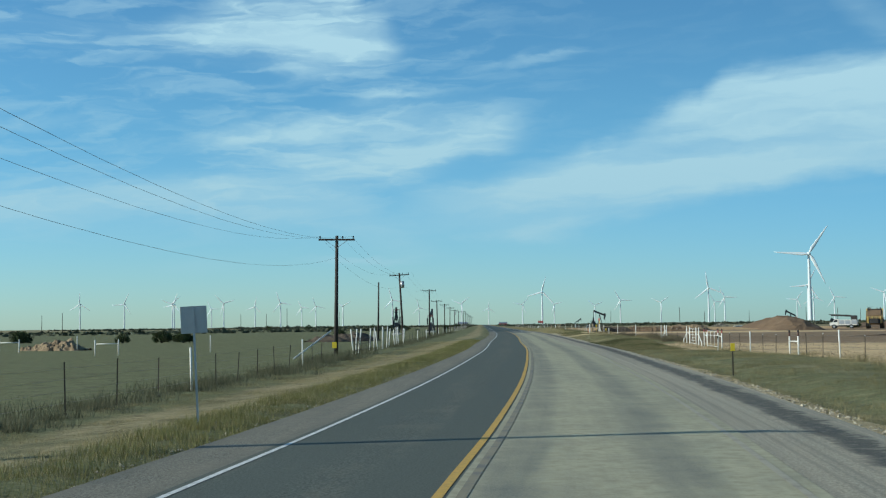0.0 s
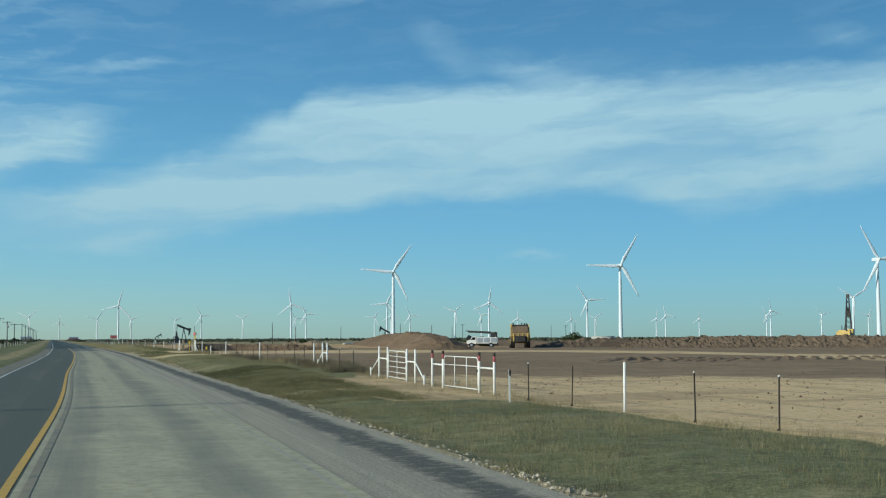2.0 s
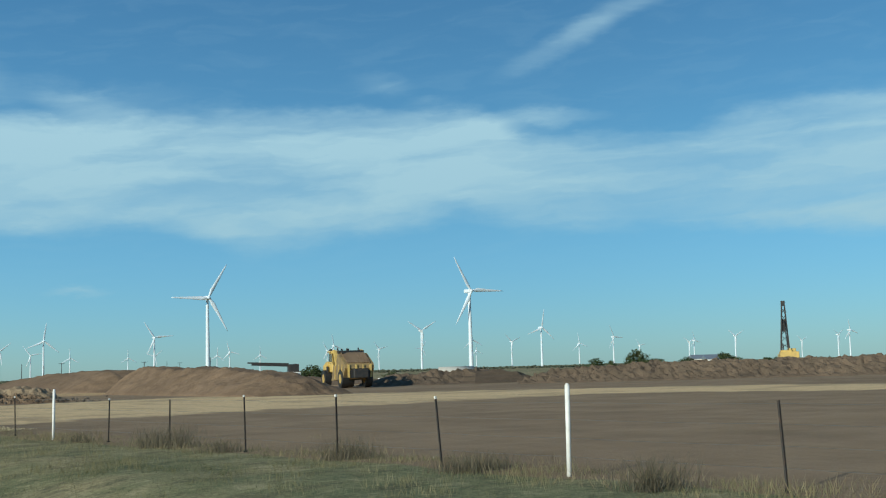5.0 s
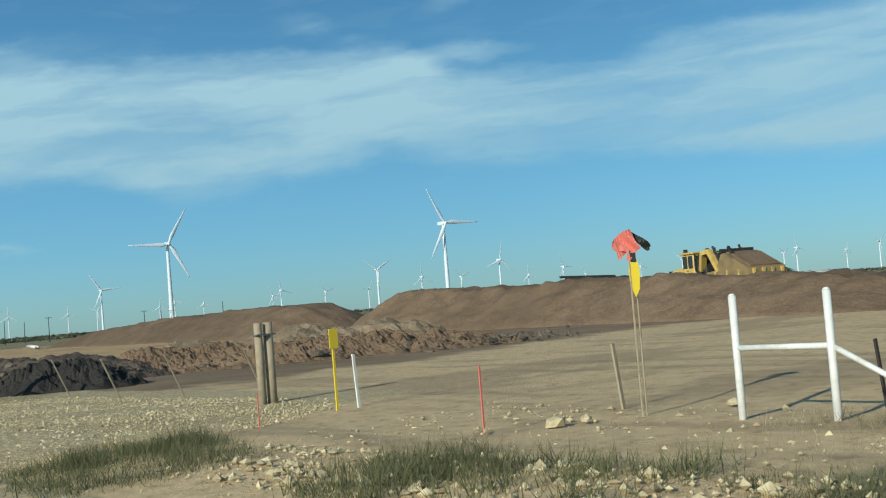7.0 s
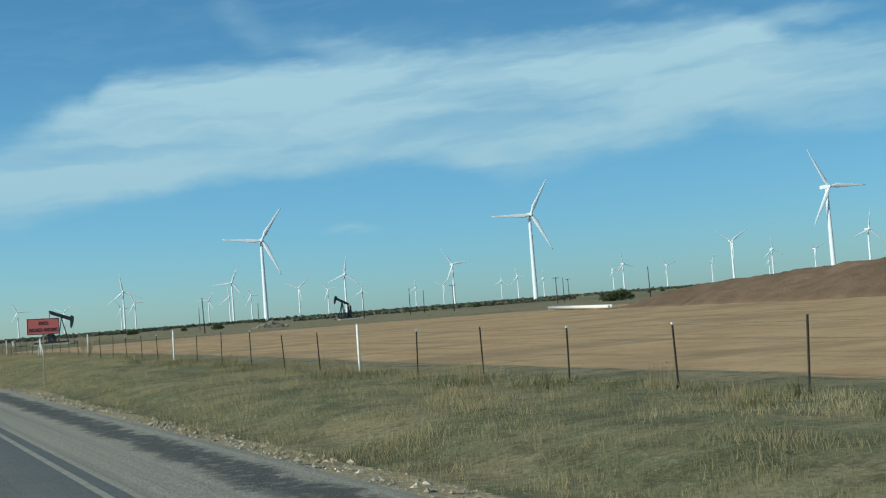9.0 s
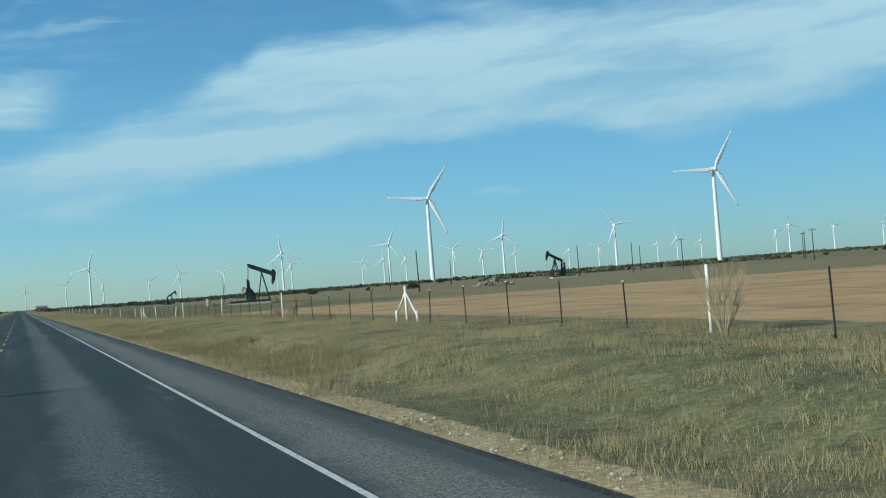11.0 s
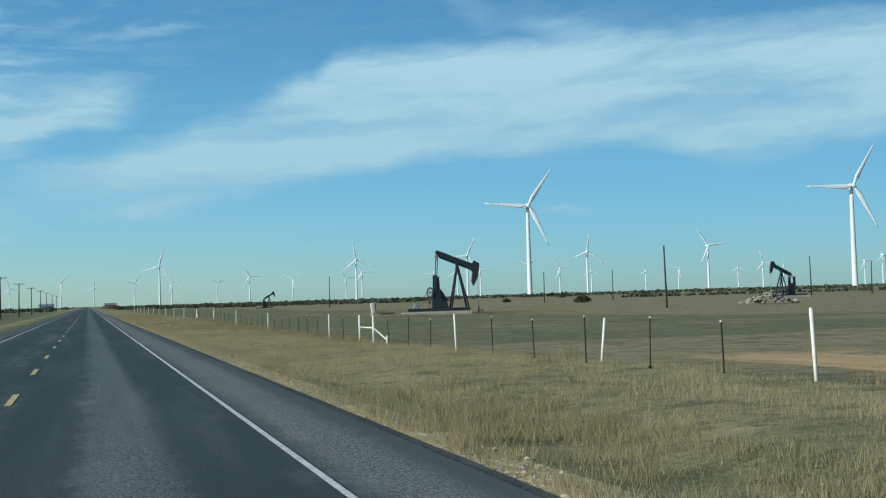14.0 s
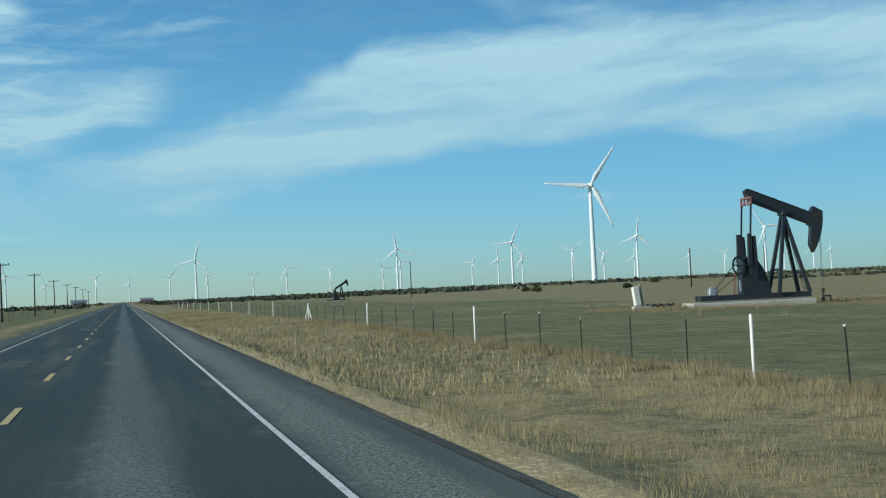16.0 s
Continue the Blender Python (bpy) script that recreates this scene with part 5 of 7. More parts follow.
part("delineator", bm, yellow_plastic, t, "wrinkled yellow plastic streamer")
part("clip", box(bmesh.new(), (0.0, -0.03, 2.1), (0.07, 0.05, 0.12), pose(0, 0, 0, 0, 0, -40)), machine_dark, t)
# hooked pipe and yellow box by the fence
t = thing("vent_pipe", place(10.4, 174.9), "white vent pipe with a hooked dark top", "pipe")
bm = bmesh.new()
rod(bm, (0, 0, -0.1), (0, 0, 0.95), 0.045, None, 10)
part("pipe", bm, white_paint, t, smooth_faces=True)
bm = bmesh.new()
pts = [Vector((0.11 - 0.11 * math.cos(a), 0, 0.95 + 0.13 * math.sin(a))) for a in np.linspace(0, math.pi, 9)]
for a, b in zip(pts, pts[1:]):
    rod(bm, a, b, 0.055, None, 8)
part("hook", bm, machine_dark, t, smooth_faces=True)
t = thing("meter_box", place(10.0, 175.2, 0.55), "small yellow box fixed beside a white post", "box")
part("box", box(bmesh.new(), (0, 0, 0.15), (0.15, 0.1, 0.3), bevel=0.01), yellow_plastic, t)
part("bracket", box(bmesh.new(), (0, 0.06, -0.25), (0.03, 0.03, 0.7)), post_steel, t)
t = thing("fence_plate", place(11.95, 241.0, 0.45), "small blank white plate hung on the fence wire", "plate")
part("plate", box(bmesh.new(), (0, 0, 0.1), (0.2, 0.012, 0.14), pose(0, 0, 0, 0, 0, -62), bevel=0.004), white_paint, t)
marker(12.15, 236.5, 0.8, white_paint, "short white stake in weeds by the fence", w=0.07)


def twig_bush(x, y, h, w, seed):
    rng = random.Random(seed)
    t = thing("leafless_bush", place(x, y), "leafless grey bush of thin twigs by the fence", "bush", "leafless bushes")
    for k in range(3):
        bm = bmesh.new()
        for j in range(9):
            a = rng.uniform(0, 6.28)
            m = Vector((w * 0.2 * math.cos(a), w * 0.2 * math.sin(a), h * rng.uniform(0.25, 0.45)))
            rod(bm, (0.03 * math.cos(a), 0.03 * math.sin(a), -0.05), m, 0.010, 0.007, 5)
            for q in range(4):
                b = a + rng.gauss(0, 0.7)
                e = m + Vector((w * rng.uniform(0.1, 0.35) * math.cos(b), w * rng.uniform(0.1, 0.35) * math.sin(b), h * rng.uniform(0.25, 0.6)))
                rod(bm, m, e, 0.006, 0.003, 4)
        part("twig", bm, post_wood, t)
    return t


twig_bush(12.1, 311.2, 1.5, 1.2, 1)
twig_bush(12.6, 352.4, 1.0, 0.9, 2)
twig_bush(12.8, 357.0, 0.7, 0.8, 3)

# ---- earth mounds and the work site ----
def mound(name, line, label, mat, rough=0.22, clods=0.12, category="earth mound", nu=90, nv=28, seed=0.0, flat=0.45, fine=0.9):
    """A bank of earth along a line of (x, y, height, half width)."""
    L = np.array(line, float)
    s = np.r_[0, np.cumsum(np.hypot(*np.diff(L[:, :2], axis=0).T))]
    u = np.linspace(0, s[-1], nu)
    C = np.stack([np.interp(u, s, L[:, k]) for k in range(4)], 1)
    d = np.gradient(C[:, :2], axis=0)
    d /= np.hypot(*d.T)[:, None]
    nrm = np.stack([d[:, 1], -d[:, 0]], 1)
    ends = np.minimum(1, np.minimum(u, s[-1] - u) / (0.06 * s[-1] + 1.2)) ** 0.6
    vs = []
    for i in range(nu):
        for j in range(nv):
            v = -1 + 2 * j / (nv - 1)
            p = C[i, :2] + nrm[i] * v * C[i, 3] * (0.75 + 0.25 * ends[i])
            prof = np.clip((1 - abs(v)) / (1 - flat * 0.5), 0, 1)
            prof = prof ** 0.9 if prof < 1 else 1
            q = Vector((p[0] * 0.16 + seed, p[1] * 0.16, 0))
            r = Vector((p[0] * fine + seed, p[1] * fine, 3))
            z = C[i, 2] * ends[i] * prof * (1 + rough * noise.fractal(q, 0.8, 2.0, 4)) + clods * noise.fractal(r, 0.6, 2.1, 4) * min(1, prof * 3)
            g = float(ground_z(p[0], p[1]))
            vs.append((p[0], p[1], g - 0.15 + max(z, 0) * 1.0 + (0.12 if prof > 0.05 else 0)))
    idx = np.arange(nu - 1)[:, None] * nv + np.arange(nv - 1)[None]
    fs = np.stack([idx, idx + 1, idx + 1 + nv, idx + nv], -1).reshape(-1, 4)
    me = bpy.data.meshes.new(name)
    me.from_pydata([tuple(v) for v in vs], [], fs.tolist())
    me.materials.append(mat)
    me.polygons.foreach_set("use_smooth", [clods < 0.2] * len(me.polygons))
    me.update()
    return tagged(new(name, me), label, category)


mound("earth_mound", [(66.4, 331, 0.3, 3), (66.9, 325, 1.2, 5), (67.3, 315, 1.9, 7), (65.5, 297, 2.5, 8), (64.4, 288.6, 2.5, 8), (62.2, 276, 2.65, 8), (60.6, 268, 2.6, 7.5), (59.8, 263.5, 1.6, 6), (59.2, 260, 0.4, 4)], "long smooth bank of bare brown earth", mound_dirt, nu=190, nv=48, seed=3, rough=0.07, clods=0.11)
mound("earth_mound", [(57.4, 257, 0.5, 3), (56.5, 253.6, 1.5, 4), (54.7, 248, 2.7, 5), (53.3, 242.7, 2.75, 5), (52, 236.5, 2.35, 5), (50.9, 229, 2.45, 5.2), (50.2, 223, 2.1, 5.2), (49.1, 217.5, 1.95, 5.2), (48.1, 212.5, 1.85, 5), (47.5, 209, 1.5, 4.5), (47, 206, 0.95, 4), (46.5, 203, 0.25, 3)], "long bank of bare brown earth with wheel cuts", mound_dirt, nu=190, nv=56, seed=9, rough=0.12, clods=0.17, fine=0.7)
mound("earth_mound", [(80, 217, 1.4, 6), (88, 206, 1.55, 6), (97, 195, 1.6, 6), (108, 181, 1.55, 6), (116, 171, 1.4, 6), (126, 158, 1.2, 6)], "long rough bank of brown spoil", spoil_dirt, nu=220, nv=36, seed=15, rough=0.3, clods=0.4, fine=1.6)
mound("earth_mound", [(76, 238, 1.0, 8), (84, 228, 1.4, 8), (92, 240, 1.2, 8)], "low rough heap of brown spoil", spoil_dirt, nu=60, seed=22, rough=0.5, clods=0.4)
mound("earth_mound", [(98, 330, 0.6, 9), (92, 300, 1.0, 12), (86, 270, 0.9, 12), (84, 250, 0.7, 10)], "low bank of bare earth behind the site", mound_dirt, nu=80, seed=31, rough=0.5)
mound("rubble_mound", [(16.1, 241.3, 0.5, 1.6), (16.4, 238.8, 0.85, 2.4), (17.2, 233, 0.9, 3.0), (18.0, 227, 0.95, 3.2), (18.6, 221.5, 0.6, 2.4)], "heap of dark clods and broken rock", dark_dirt, nu=190, nv=60, seed=40, rough=0.3, clods=0.12, fine=2.4, category="rubble heap")
mound("rubble_mound", [(19, 227, 0.7, 3), (23.5, 223, 0.85, 3.4), (28, 220, 0.75, 3), (32.5, 217, 0.3, 2)], "rough bank of brown clods behind the gravel entrance", mound_dirt, nu=190, nv=60, seed=44, rough=0.4, clods=0.25, fine=1.6, category="rubble heap")
mound("rubble_mound", [(23.5, 232, 0.9, 3), (29, 228, 1.1, 4), (34, 222, 1.0, 3)], "pale mound of dug sandy soil", pale_dirt, nu=50, nv=20, seed=50, rough=0.5, clods=0.25, category="rubble heap")
mound("rubble_mound", [(13.6, 222.5, 0.5, 1.2), (14.6, 220.2, 0.95, 1.7), (15.8, 219.2, 0.9, 1.7), (17.0, 218.6, 0.4, 1.2)], "heap of nearly black earth beside the fence end", black_dirt, nu=60, nv=26, seed=71, rough=0.3, clods=0.25, fine=2.2, category="rubble heap")
mound("earth_mound", [(-30, 150, 0.7, 3), (-27, 154, 1.3, 4), (-24, 160, 0.8, 3)], "dark heap of earth in a green field", dark_dirt, nu=40, seed=55, rough=0.5, clods=0.3)
mound("rubble_mound", [(-53, 113, 0.4, 2), (-50, 112, 1.0, 2.2), (-46.5, 111, 0.4, 2)], "heap of pale brush and rock in a green field", pale_dirt, nu=40, seed=59, rough=0.7, clods=0.4, category="rubble heap")


def stones_mesh(name, items, mat, seed=0, chunky=False):
    """Many rough stones in one mesh: items of (x, y, z, size)."""
    rng = np.random.RandomState(seed)
    if chunky:
        base = np.array([(0, 0, 1), (0.89, 0, 0.45), (0.28, 0.85, 0.45), (-0.72, 0.53, 0.45), (-0.72, -0.53, 0.45), (0.28, -0.85, 0.45), (0.72, 0.53, -0.45), (-0.28, 0.85, -0.45), (-0.89, 0, -0.45), (-0.28, -0.85, -0.45), (0.72, -0.53, -0.45)])
        tri = np.array([(0, 1, 2), (0, 2, 3), (0, 3, 4), (0, 4, 5), (0, 5, 1), (1, 6, 2), (2, 7, 3), (3, 8, 4), (4, 9, 5), (5, 10, 1), (6, 7, 2), (7, 8, 3), (8, 9, 4), (9, 10, 5), (10, 6, 1)])
    else:
        base = np.array([(0, 0, 1), (0.95, 0.1, 0.15), (0.2, 0.95, 0.05), (-0.9, 0.3, 0.15), (-0.3, -0.95, 0.1), (0.1, 0, -0.8)])
        tri = np.array([(0, 1, 2), (0, 2, 3), (0, 3, 4), (0, 4, 1), (5, 2, 1), (5, 3, 2), (5, 4, 3), (5, 1, 4)])
    nv = len(base)
    it = np.array(items, float)
    k = len(it)
    sc = it[:, 3, None, None] * rng.uniform(0.55, 1.1, (k, 1, 3)) * [1, 1, 0.7]
    v = base[None] * rng.uniform(0.7, 1.25, (k, nv, 1)) * sc
    a = rng.uniform(0, 2 * np.pi, k)
    ca, sa = np.cos(a)[:, None], np.sin(a)[:, None]
    v = np.stack([v[..., 0] * ca - v[..., 1] * sa, v[..., 0] * sa + v[..., 1] * ca, v[..., 2]], -1) + it[:, None, :3]
    f = tri[None] + nv * np.arange(k)[:, None, None]
    me = bpy.data.meshes.new(name)
    me.from_pydata(v.reshape(-1, 3).tolist(), [], f.reshape(-1, 3).tolist())
    me.materials.append(mat)
    return me


def build_stone(c1, c2):
    def build(n, out):
        isl = n("ShaderNodeNewGeometry").outputs["Random Per Island"]
        pos = n("ShaderNodeNewGeometry").outputs["Position"]
        col = n.mix(isl, (*c1, 1), (*c2, 1))
        col = n.mix(n.math("MULTIPLY", n.ramp(n.noise(pos, 14.0, 4.0), 0.4, 0.7), 0.4), col, (*[v * 0.6 for v in c2], 1))
        p = n("ShaderNodeBsdfPrincipled", Base__Color=col, Roughness=0.9)
        n.t.links.new(p.outputs[0], out.inputs[0])
    return build


stone_pale = material("crushed_limestone", build_stone((0.70, 0.59, 0.36), (0.36, 0.285, 0.16)))
stone_grey = material("road_edge_gravel", build_stone((0.56, 0.50, 0.375), (0.24, 0.21, 0.155)))
stone_field = material("grey_field_stone", build_stone((0.42, 0.39, 0.31), (0.15, 0.135, 0.105)))
stone_dark = material("dark_broken_rock", build_stone((0.19, 0.145, 0.105), (0.05, 0.042, 0.034)))
rs = np.random.RandomState(11)


def scatter(count, y1, y2, o1, o2, size, keep=None):
    y = rs.uniform(y1, y2, count)
    x = centre_x(y) + rs.uniform(o1, o2, count)
    if keep is not None:
        m = keep(x, y)
        x, y = x[m], y[m]
    r = rs.gamma(2.2, size / 2.2, len(x)).clip(size * 0.35, size * 3)
    return np.stack([x, y, ground_z(x, y) + 0.3 * r, r], 1)


drive_keep = lambda x, y: (y - 0.45 * (x - centre_x(y) - 10) < 217.5) & (y > 200.5 + 0.5 * np.clip(x - 9, 0, 5)) & (rs.rand(len(x)) < np.clip(0.35 + 0.65 * np.sin(x * 0.9 + y * 0.5) ** 2, 0, 1))
tagged(new("gravel", stones_mesh("gravel", scatter(64000, 199, 219.5, 5.6, 15.5, 0.017, drive_keep), stone_pale, 1)), "pale crushed limestone gravel of the site entrance", "gravel", kind="stuff")
tagged(new("gravel", stones_mesh("gravel", np.r_[scatter(900, 189, 199, 7.5, 15, 0.024), scatter(1300, 189, 198.5, 8.4, 10.4, 0.035), scatter(20000, 171, 183, 6.5, 16, 0.0135)], stone_pale, 2)), "scattered pale stones on bare soil", "gravel", kind="stuff")
tagged(new("gravel", stones_mesh("gravel", np.r_[scatter(22000, 5, 290, 6.0, 7.5, 0.026), scatter(3000, 5, 290, 4.2, 6.0, 0.013), scatter(16000, 288, 450, 5.2, 6.4, 0.018), scatter(2500, 4, 90, -5.0, -4.2, 0.02)], stone_grey, 3)), "grey gravel crumbled along the road's edge", "gravel", kind="stuff")
y = 222 + 18.5 * rs.beta(1.1, 1.4, 2600)
x = 16.9 + 0.05 * (233 - y) + rs.normal(0, 1.5, 2600)
top = 0.75 * np.clip(1 - np.abs(x - 16.9) / 3.0, 0, 1)
tagged(new("broken_rock", stones_mesh("broken_rock", np.stack([x, y, ground_z(x, y) + top, rs.gamma(2.0, 0.03, 2600).clip(0.03, 0.22)], 1), stone_dark, 4, True)), "dark broken rock and clods lying on the heap", "rock", kind="stuff")
u = rs.rand(1400)
line = np.array([(18.5, 227), (22, 224.5), (25.5, 222), (29, 219.5), (33, 217)], float)
x, y = np.interp(u * 4, range(5), line[:, 0]) + rs.normal(0, 1.5, 1400), np.interp(u * 4, range(5), line[:, 1]) + rs.normal(0, 1.5, 1400)
tagged(new("broken_rock", stones_mesh("broken_rock", np.stack([x, y, ground_z(x, y) + 0.35 * rs.rand(1400), rs.gamma(2.0, 0.045, 1400).clip(0.05, 0.3)], 1), stone_dark, 6, True)), "brown clods strewn on the bank by the entrance", "rock", kind="stuff")
items = []
for k in range(170):
    a, r = rs.uniform(0, 2 * np.pi), 3.4 * rs.rand() ** 0.7
    items.append((99.9 + 1.5 * r * math.cos(a), 537 + r * math.sin(a) * 0.7, float(ground_z(100, 537)) + 2.1 * (1 - r / 3.5) * rs.uniform(0.6, 1.0) + 0.1, rs.uniform(0.2, 0.5)))
tagged(new("rock_pile", stones_mesh("rock_pile", items, stone_field, 5, True)), "pile of grey field stones in the pasture", "rock pile", kind="stuff")
for (x, y, s) in ((9.9, 195.2, 0.16), (10.3, 195.0, 0.13), (12.2, 194.0, 0.14)):
    tagged(new("rock", stones_mesh("rock", [(x, y, float(ground_z(x, y)) + 0.05, s)], stone_pale, int(x * 10), True)), "single pale rock on bare soil", "rock")


# ---- machines ----
def wheel(parent, at, r, w, rim=galv):
    bm = bmesh.new()
    rod(bm, (0, -w / 2, 0), (0, w / 2, 0), r, None, 22)
    ob = part("wheel", bm, black_paint, parent)
    ob.location = at
    bm = bmesh.new()
    rod(bm, (0, -w / 2 - 0.01, 0), (0, w / 2 + 0.01, 0), r * 0.5, None, 16)
    part("rim", bm, rim, ob)
    return ob


def service_truck():
    t = thing("service_truck", Matrix.Translation(place(64.8, 239.2)) @ pose(0, 0, 0, 0, 0, -25) @ Matrix.Scale(0.84, 4), "white service truck with a folded crane boom on its body", "truck")
    bm = bmesh.new()
    prism(bm, [(-3.3, 0.75), (-1.3, 0.75), (-1.3, 2.25), (-2.2, 2.25), (-2.6, 1.55), (-3.3, 1.4)], 2.0)
    cab = part("cab", bm, white_paint, t)
    for y in (-1.005, 1.005):
        bm = prism(bmesh.new(), [(-2.45, 1.55), (-1.5, 1.55), (-1.5, 2.1), (-2.15, 2.1)], 0.02)
        bmesh.ops.translate(bm, vec=(0, y, 0), verts=bm.verts)
        part("window", bm, glass_dark, cab)
    part("windscreen", beam(bmesh.new(), (-2.62, 0, 1.6), (-2.26, 0, 2.2), 1.7, 0.03, (0, 1, 0)), glass_dark, cab)
    part("bumper", box(bmesh.new(), (-3.38, 0, 0.7), (0.16, 2.0, 0.26)), machine_dark, t)
    part("service_body", box(bmesh.new(), (0.9, 0, 1.45), (4.2, 2.15, 1.3), bevel=0.05), white_paint, t)
    for x in (-0.5, 0.9, 2.3):
        part("locker_door", box(bmesh.new(), (x, -1.09, 1.5), (1.2, 0.03, 0.95), bevel=0.01), galv, t)
    part("chassis", box(bmesh.new(), (0, 0, 0.7), (6.2, 0.9, 0.22)), machine_dark, t)
    bm = bmesh.new()
    beam(bm, (2.4, 0, 2.9), (-3.1, 0, 3.2), 0.26, 0.3)
    beam(bm, (1.6, 0, 3.15), (-3.6, 0, 3.4), 0.18, 0.2)
    part("crane_boom", bm, machine_dark, t)
    part("crane_post", rod(bmesh.new(), (2.4, 0, 2.0), (2.4, 0, 3.15), 0.22, None, 12), machine_dark, t)
    part("tool_box", box(bmesh.new(), (2.2, 0.2, 2.6), (1.3, 1.6, 1.0), bevel=0.04), machine_dark, t)
    for x in (-2.3, 1.7):
        for y in (-0.95, 0.95):
            wheel(t, (x, y, 0.5), 0.5, 0.3)
    return t


service_truck()


def scraper():
    """A yellow earth-moving machine: cab and engine in front, bowl with high arms behind."""
    t = thing("earth_mover", Matrix.Translation(place(68.2, 231.0)) @ pose(0, 0, 0, 0, 0, -110) @ Matrix.Scale(1.04, 4), "yellow earth-moving scraper standing on bare soil", "earth mover")
    bm = bmesh.new()
    prism(bm, [(-4.9, 1.0), (-2.9, 1.0), (-2.9, 2.65), (-3.6, 2.6), (-4.9, 2.2)], 2.3)
    part("engine_hood", bm, machine_yellow, t)
    part("grille", box(bmesh.new(), (-4.95, 0, 1.7), (0.14, 1.8, 0.9)), machine_dark, t)
    for y in (-0.8, 0.8):
        part("headlight", box(bmesh.new(), (-4.7, y, 2.4), (0.22, 0.3, 0.24)), machine_dark, t)
    bm = bmesh.new()
    box(bm, (-2.35, 0, 2.55), (1.3, 2.05, 2.0), bevel=0.06)
    cab = part("cab", bm, machine_yellow, t)
    part("roof", box(bmesh.new(), (-2.35, 0, 3.62), (1.5, 2.3, 0.14), bevel=0.04), machine_yellow, cab)
    for y in (-1.03, 1.03):
        for x in (-2.68, -2.05):
            part("window", box(bmesh.new(), (x, y, 3.02), (0.5, 0.03, 0.85), bevel=0.01), glass_dark, cab)
        part("door_handle", box(bmesh.new(), (-2.4, y * 1.03, 2.45), (0.16, 0.04, 0.05)), machine_dark, cab)
    for x in (-3.01, -1.69):
        part("window", box(bmesh.new(), (x, 0, 3.02), (0.03, 1.6, 0.85), bevel=0.01), glass_dark, cab)
    for y in (-0.9, 0.9):
        part("work_lamp", box(bmesh.new(), (-2.7, y, 3.8), (0.2, 0.22, 0.22)), machine_dark, cab)
    bm = bmesh.new()
    box(bm, (-1.15, 0, 2.4), (1.2, 1.7, 1.7), bevel=0.06)
    box(bm, (-1.0, 0.5, 3.35), (0.5, 0.4, 0.3), bevel=0.03)
    part("engine", bm, machine_dark, t)
    for k in range(3):
        part("handrail", rod(bmesh.new(), (-1.6 + 0.45 * k, -1.0, 2.4), (-1.6 + 0.45 * k, -1.0, 3.55), 0.035, None, 6), machine_dark, t)
    part("exhaust", rod(bmesh.new(), (-1.2, 0.4, 3.2), (-1.2, 0.4, 3.9), 0.09, None, 10), machine_dark, t)
    bm = bmesh.new()
    prism(bm, [(-0.5, 0.7), (3.9, 0.9), (4.7, 1.9), (4.6, 2.3), (2.3, 3.35), (1.9, 3.3), (1.3, 2.3), (0.3, 2.2)], 2.9)
    part("bowl", bm, worn_yellow, t)
    for y in (-1.46, 1.46):
        for x in (0.9, 2.2, 3.4):
            part("side_rib", beam(bmesh.new(), (x, y, 0.9), (x + 0.3, y, 2.25), 0.14, 0.08, (0, 1, 0)), machine_yellow, t)
    for y in (-1.1, -0.35, 0.35, 1.1):
        part("rear_rib", beam(bmesh.new(), (4.75, y, 1.0), (4.72, y, 2.25), 0.18, 0.16, (1, 0, 0)), machine_yellow, t)
    part("tail_plate", box(bmesh.new(), (4.74, 0, 1.35), (0.06, 2.3, 0.8)), machine_dark, t)
    bm = bmesh.new()
    prism(bm, [(0.5, 2.1), (1.4, 2.7), (2.2, 3.45), (2.8, 3.3), (4.5, 2.45), (4.3, 2.0)], 2.3)
    part("load", bm, mound_dirt, t, "heap of brown earth in the bowl")
    for y in (-1.32, 1.32):
        bm = bmesh.new()
        beam(bm, (-0.9, y * 0.7, 2.4), (-0.1, y, 3.55), 0.28, 0.4, (0, 1, 0))
        beam(bm, (-0.15, y, 3.5), (0.55, y, 3.6), 0.28, 0.36, (0, 1, 0))
        beam(bm, (0.5, y, 3.65), (1.5, y, 2.2), 0.28, 0.34, (0, 1, 0))
        part("draft_arm", bm, machine_yellow, t)
        part("lift_ram", rod(bmesh.new(), (0.6, y * 0.8, 3.9), (1.3, y * 0.8, 2.6), 0.08, None, 8), machine_dark, t)
    bm = bmesh.new()
    beam(bm, (1.7, -1.3, 3.5), (1.7, 1.3, 3.5), 0.2, 0.3)
    beam(bm, (2.3, -1.1, 3.75), (2.7, -1.1, 3.3), 0.14, 0.2)
    part("ejector_frame", bm, machine_dark, t)
    part("ladder", box(bmesh.new(), (-2.9, -1.22, 1.5), (0.5, 0.08, 1.3)), machine_dark, t)
    part("push_block", box(bmesh.new(), (5.0, 0, 1.4), (0.7, 1.4, 0.9), bevel=0.05), machine_dark, t)
    for x in (-3.4, 3.1):
        for y in (-1.2, 1.2):
            wheel(t, (x, y, 0.9), 0.9, 0.65, machine_yellow)
    return t


scraper()


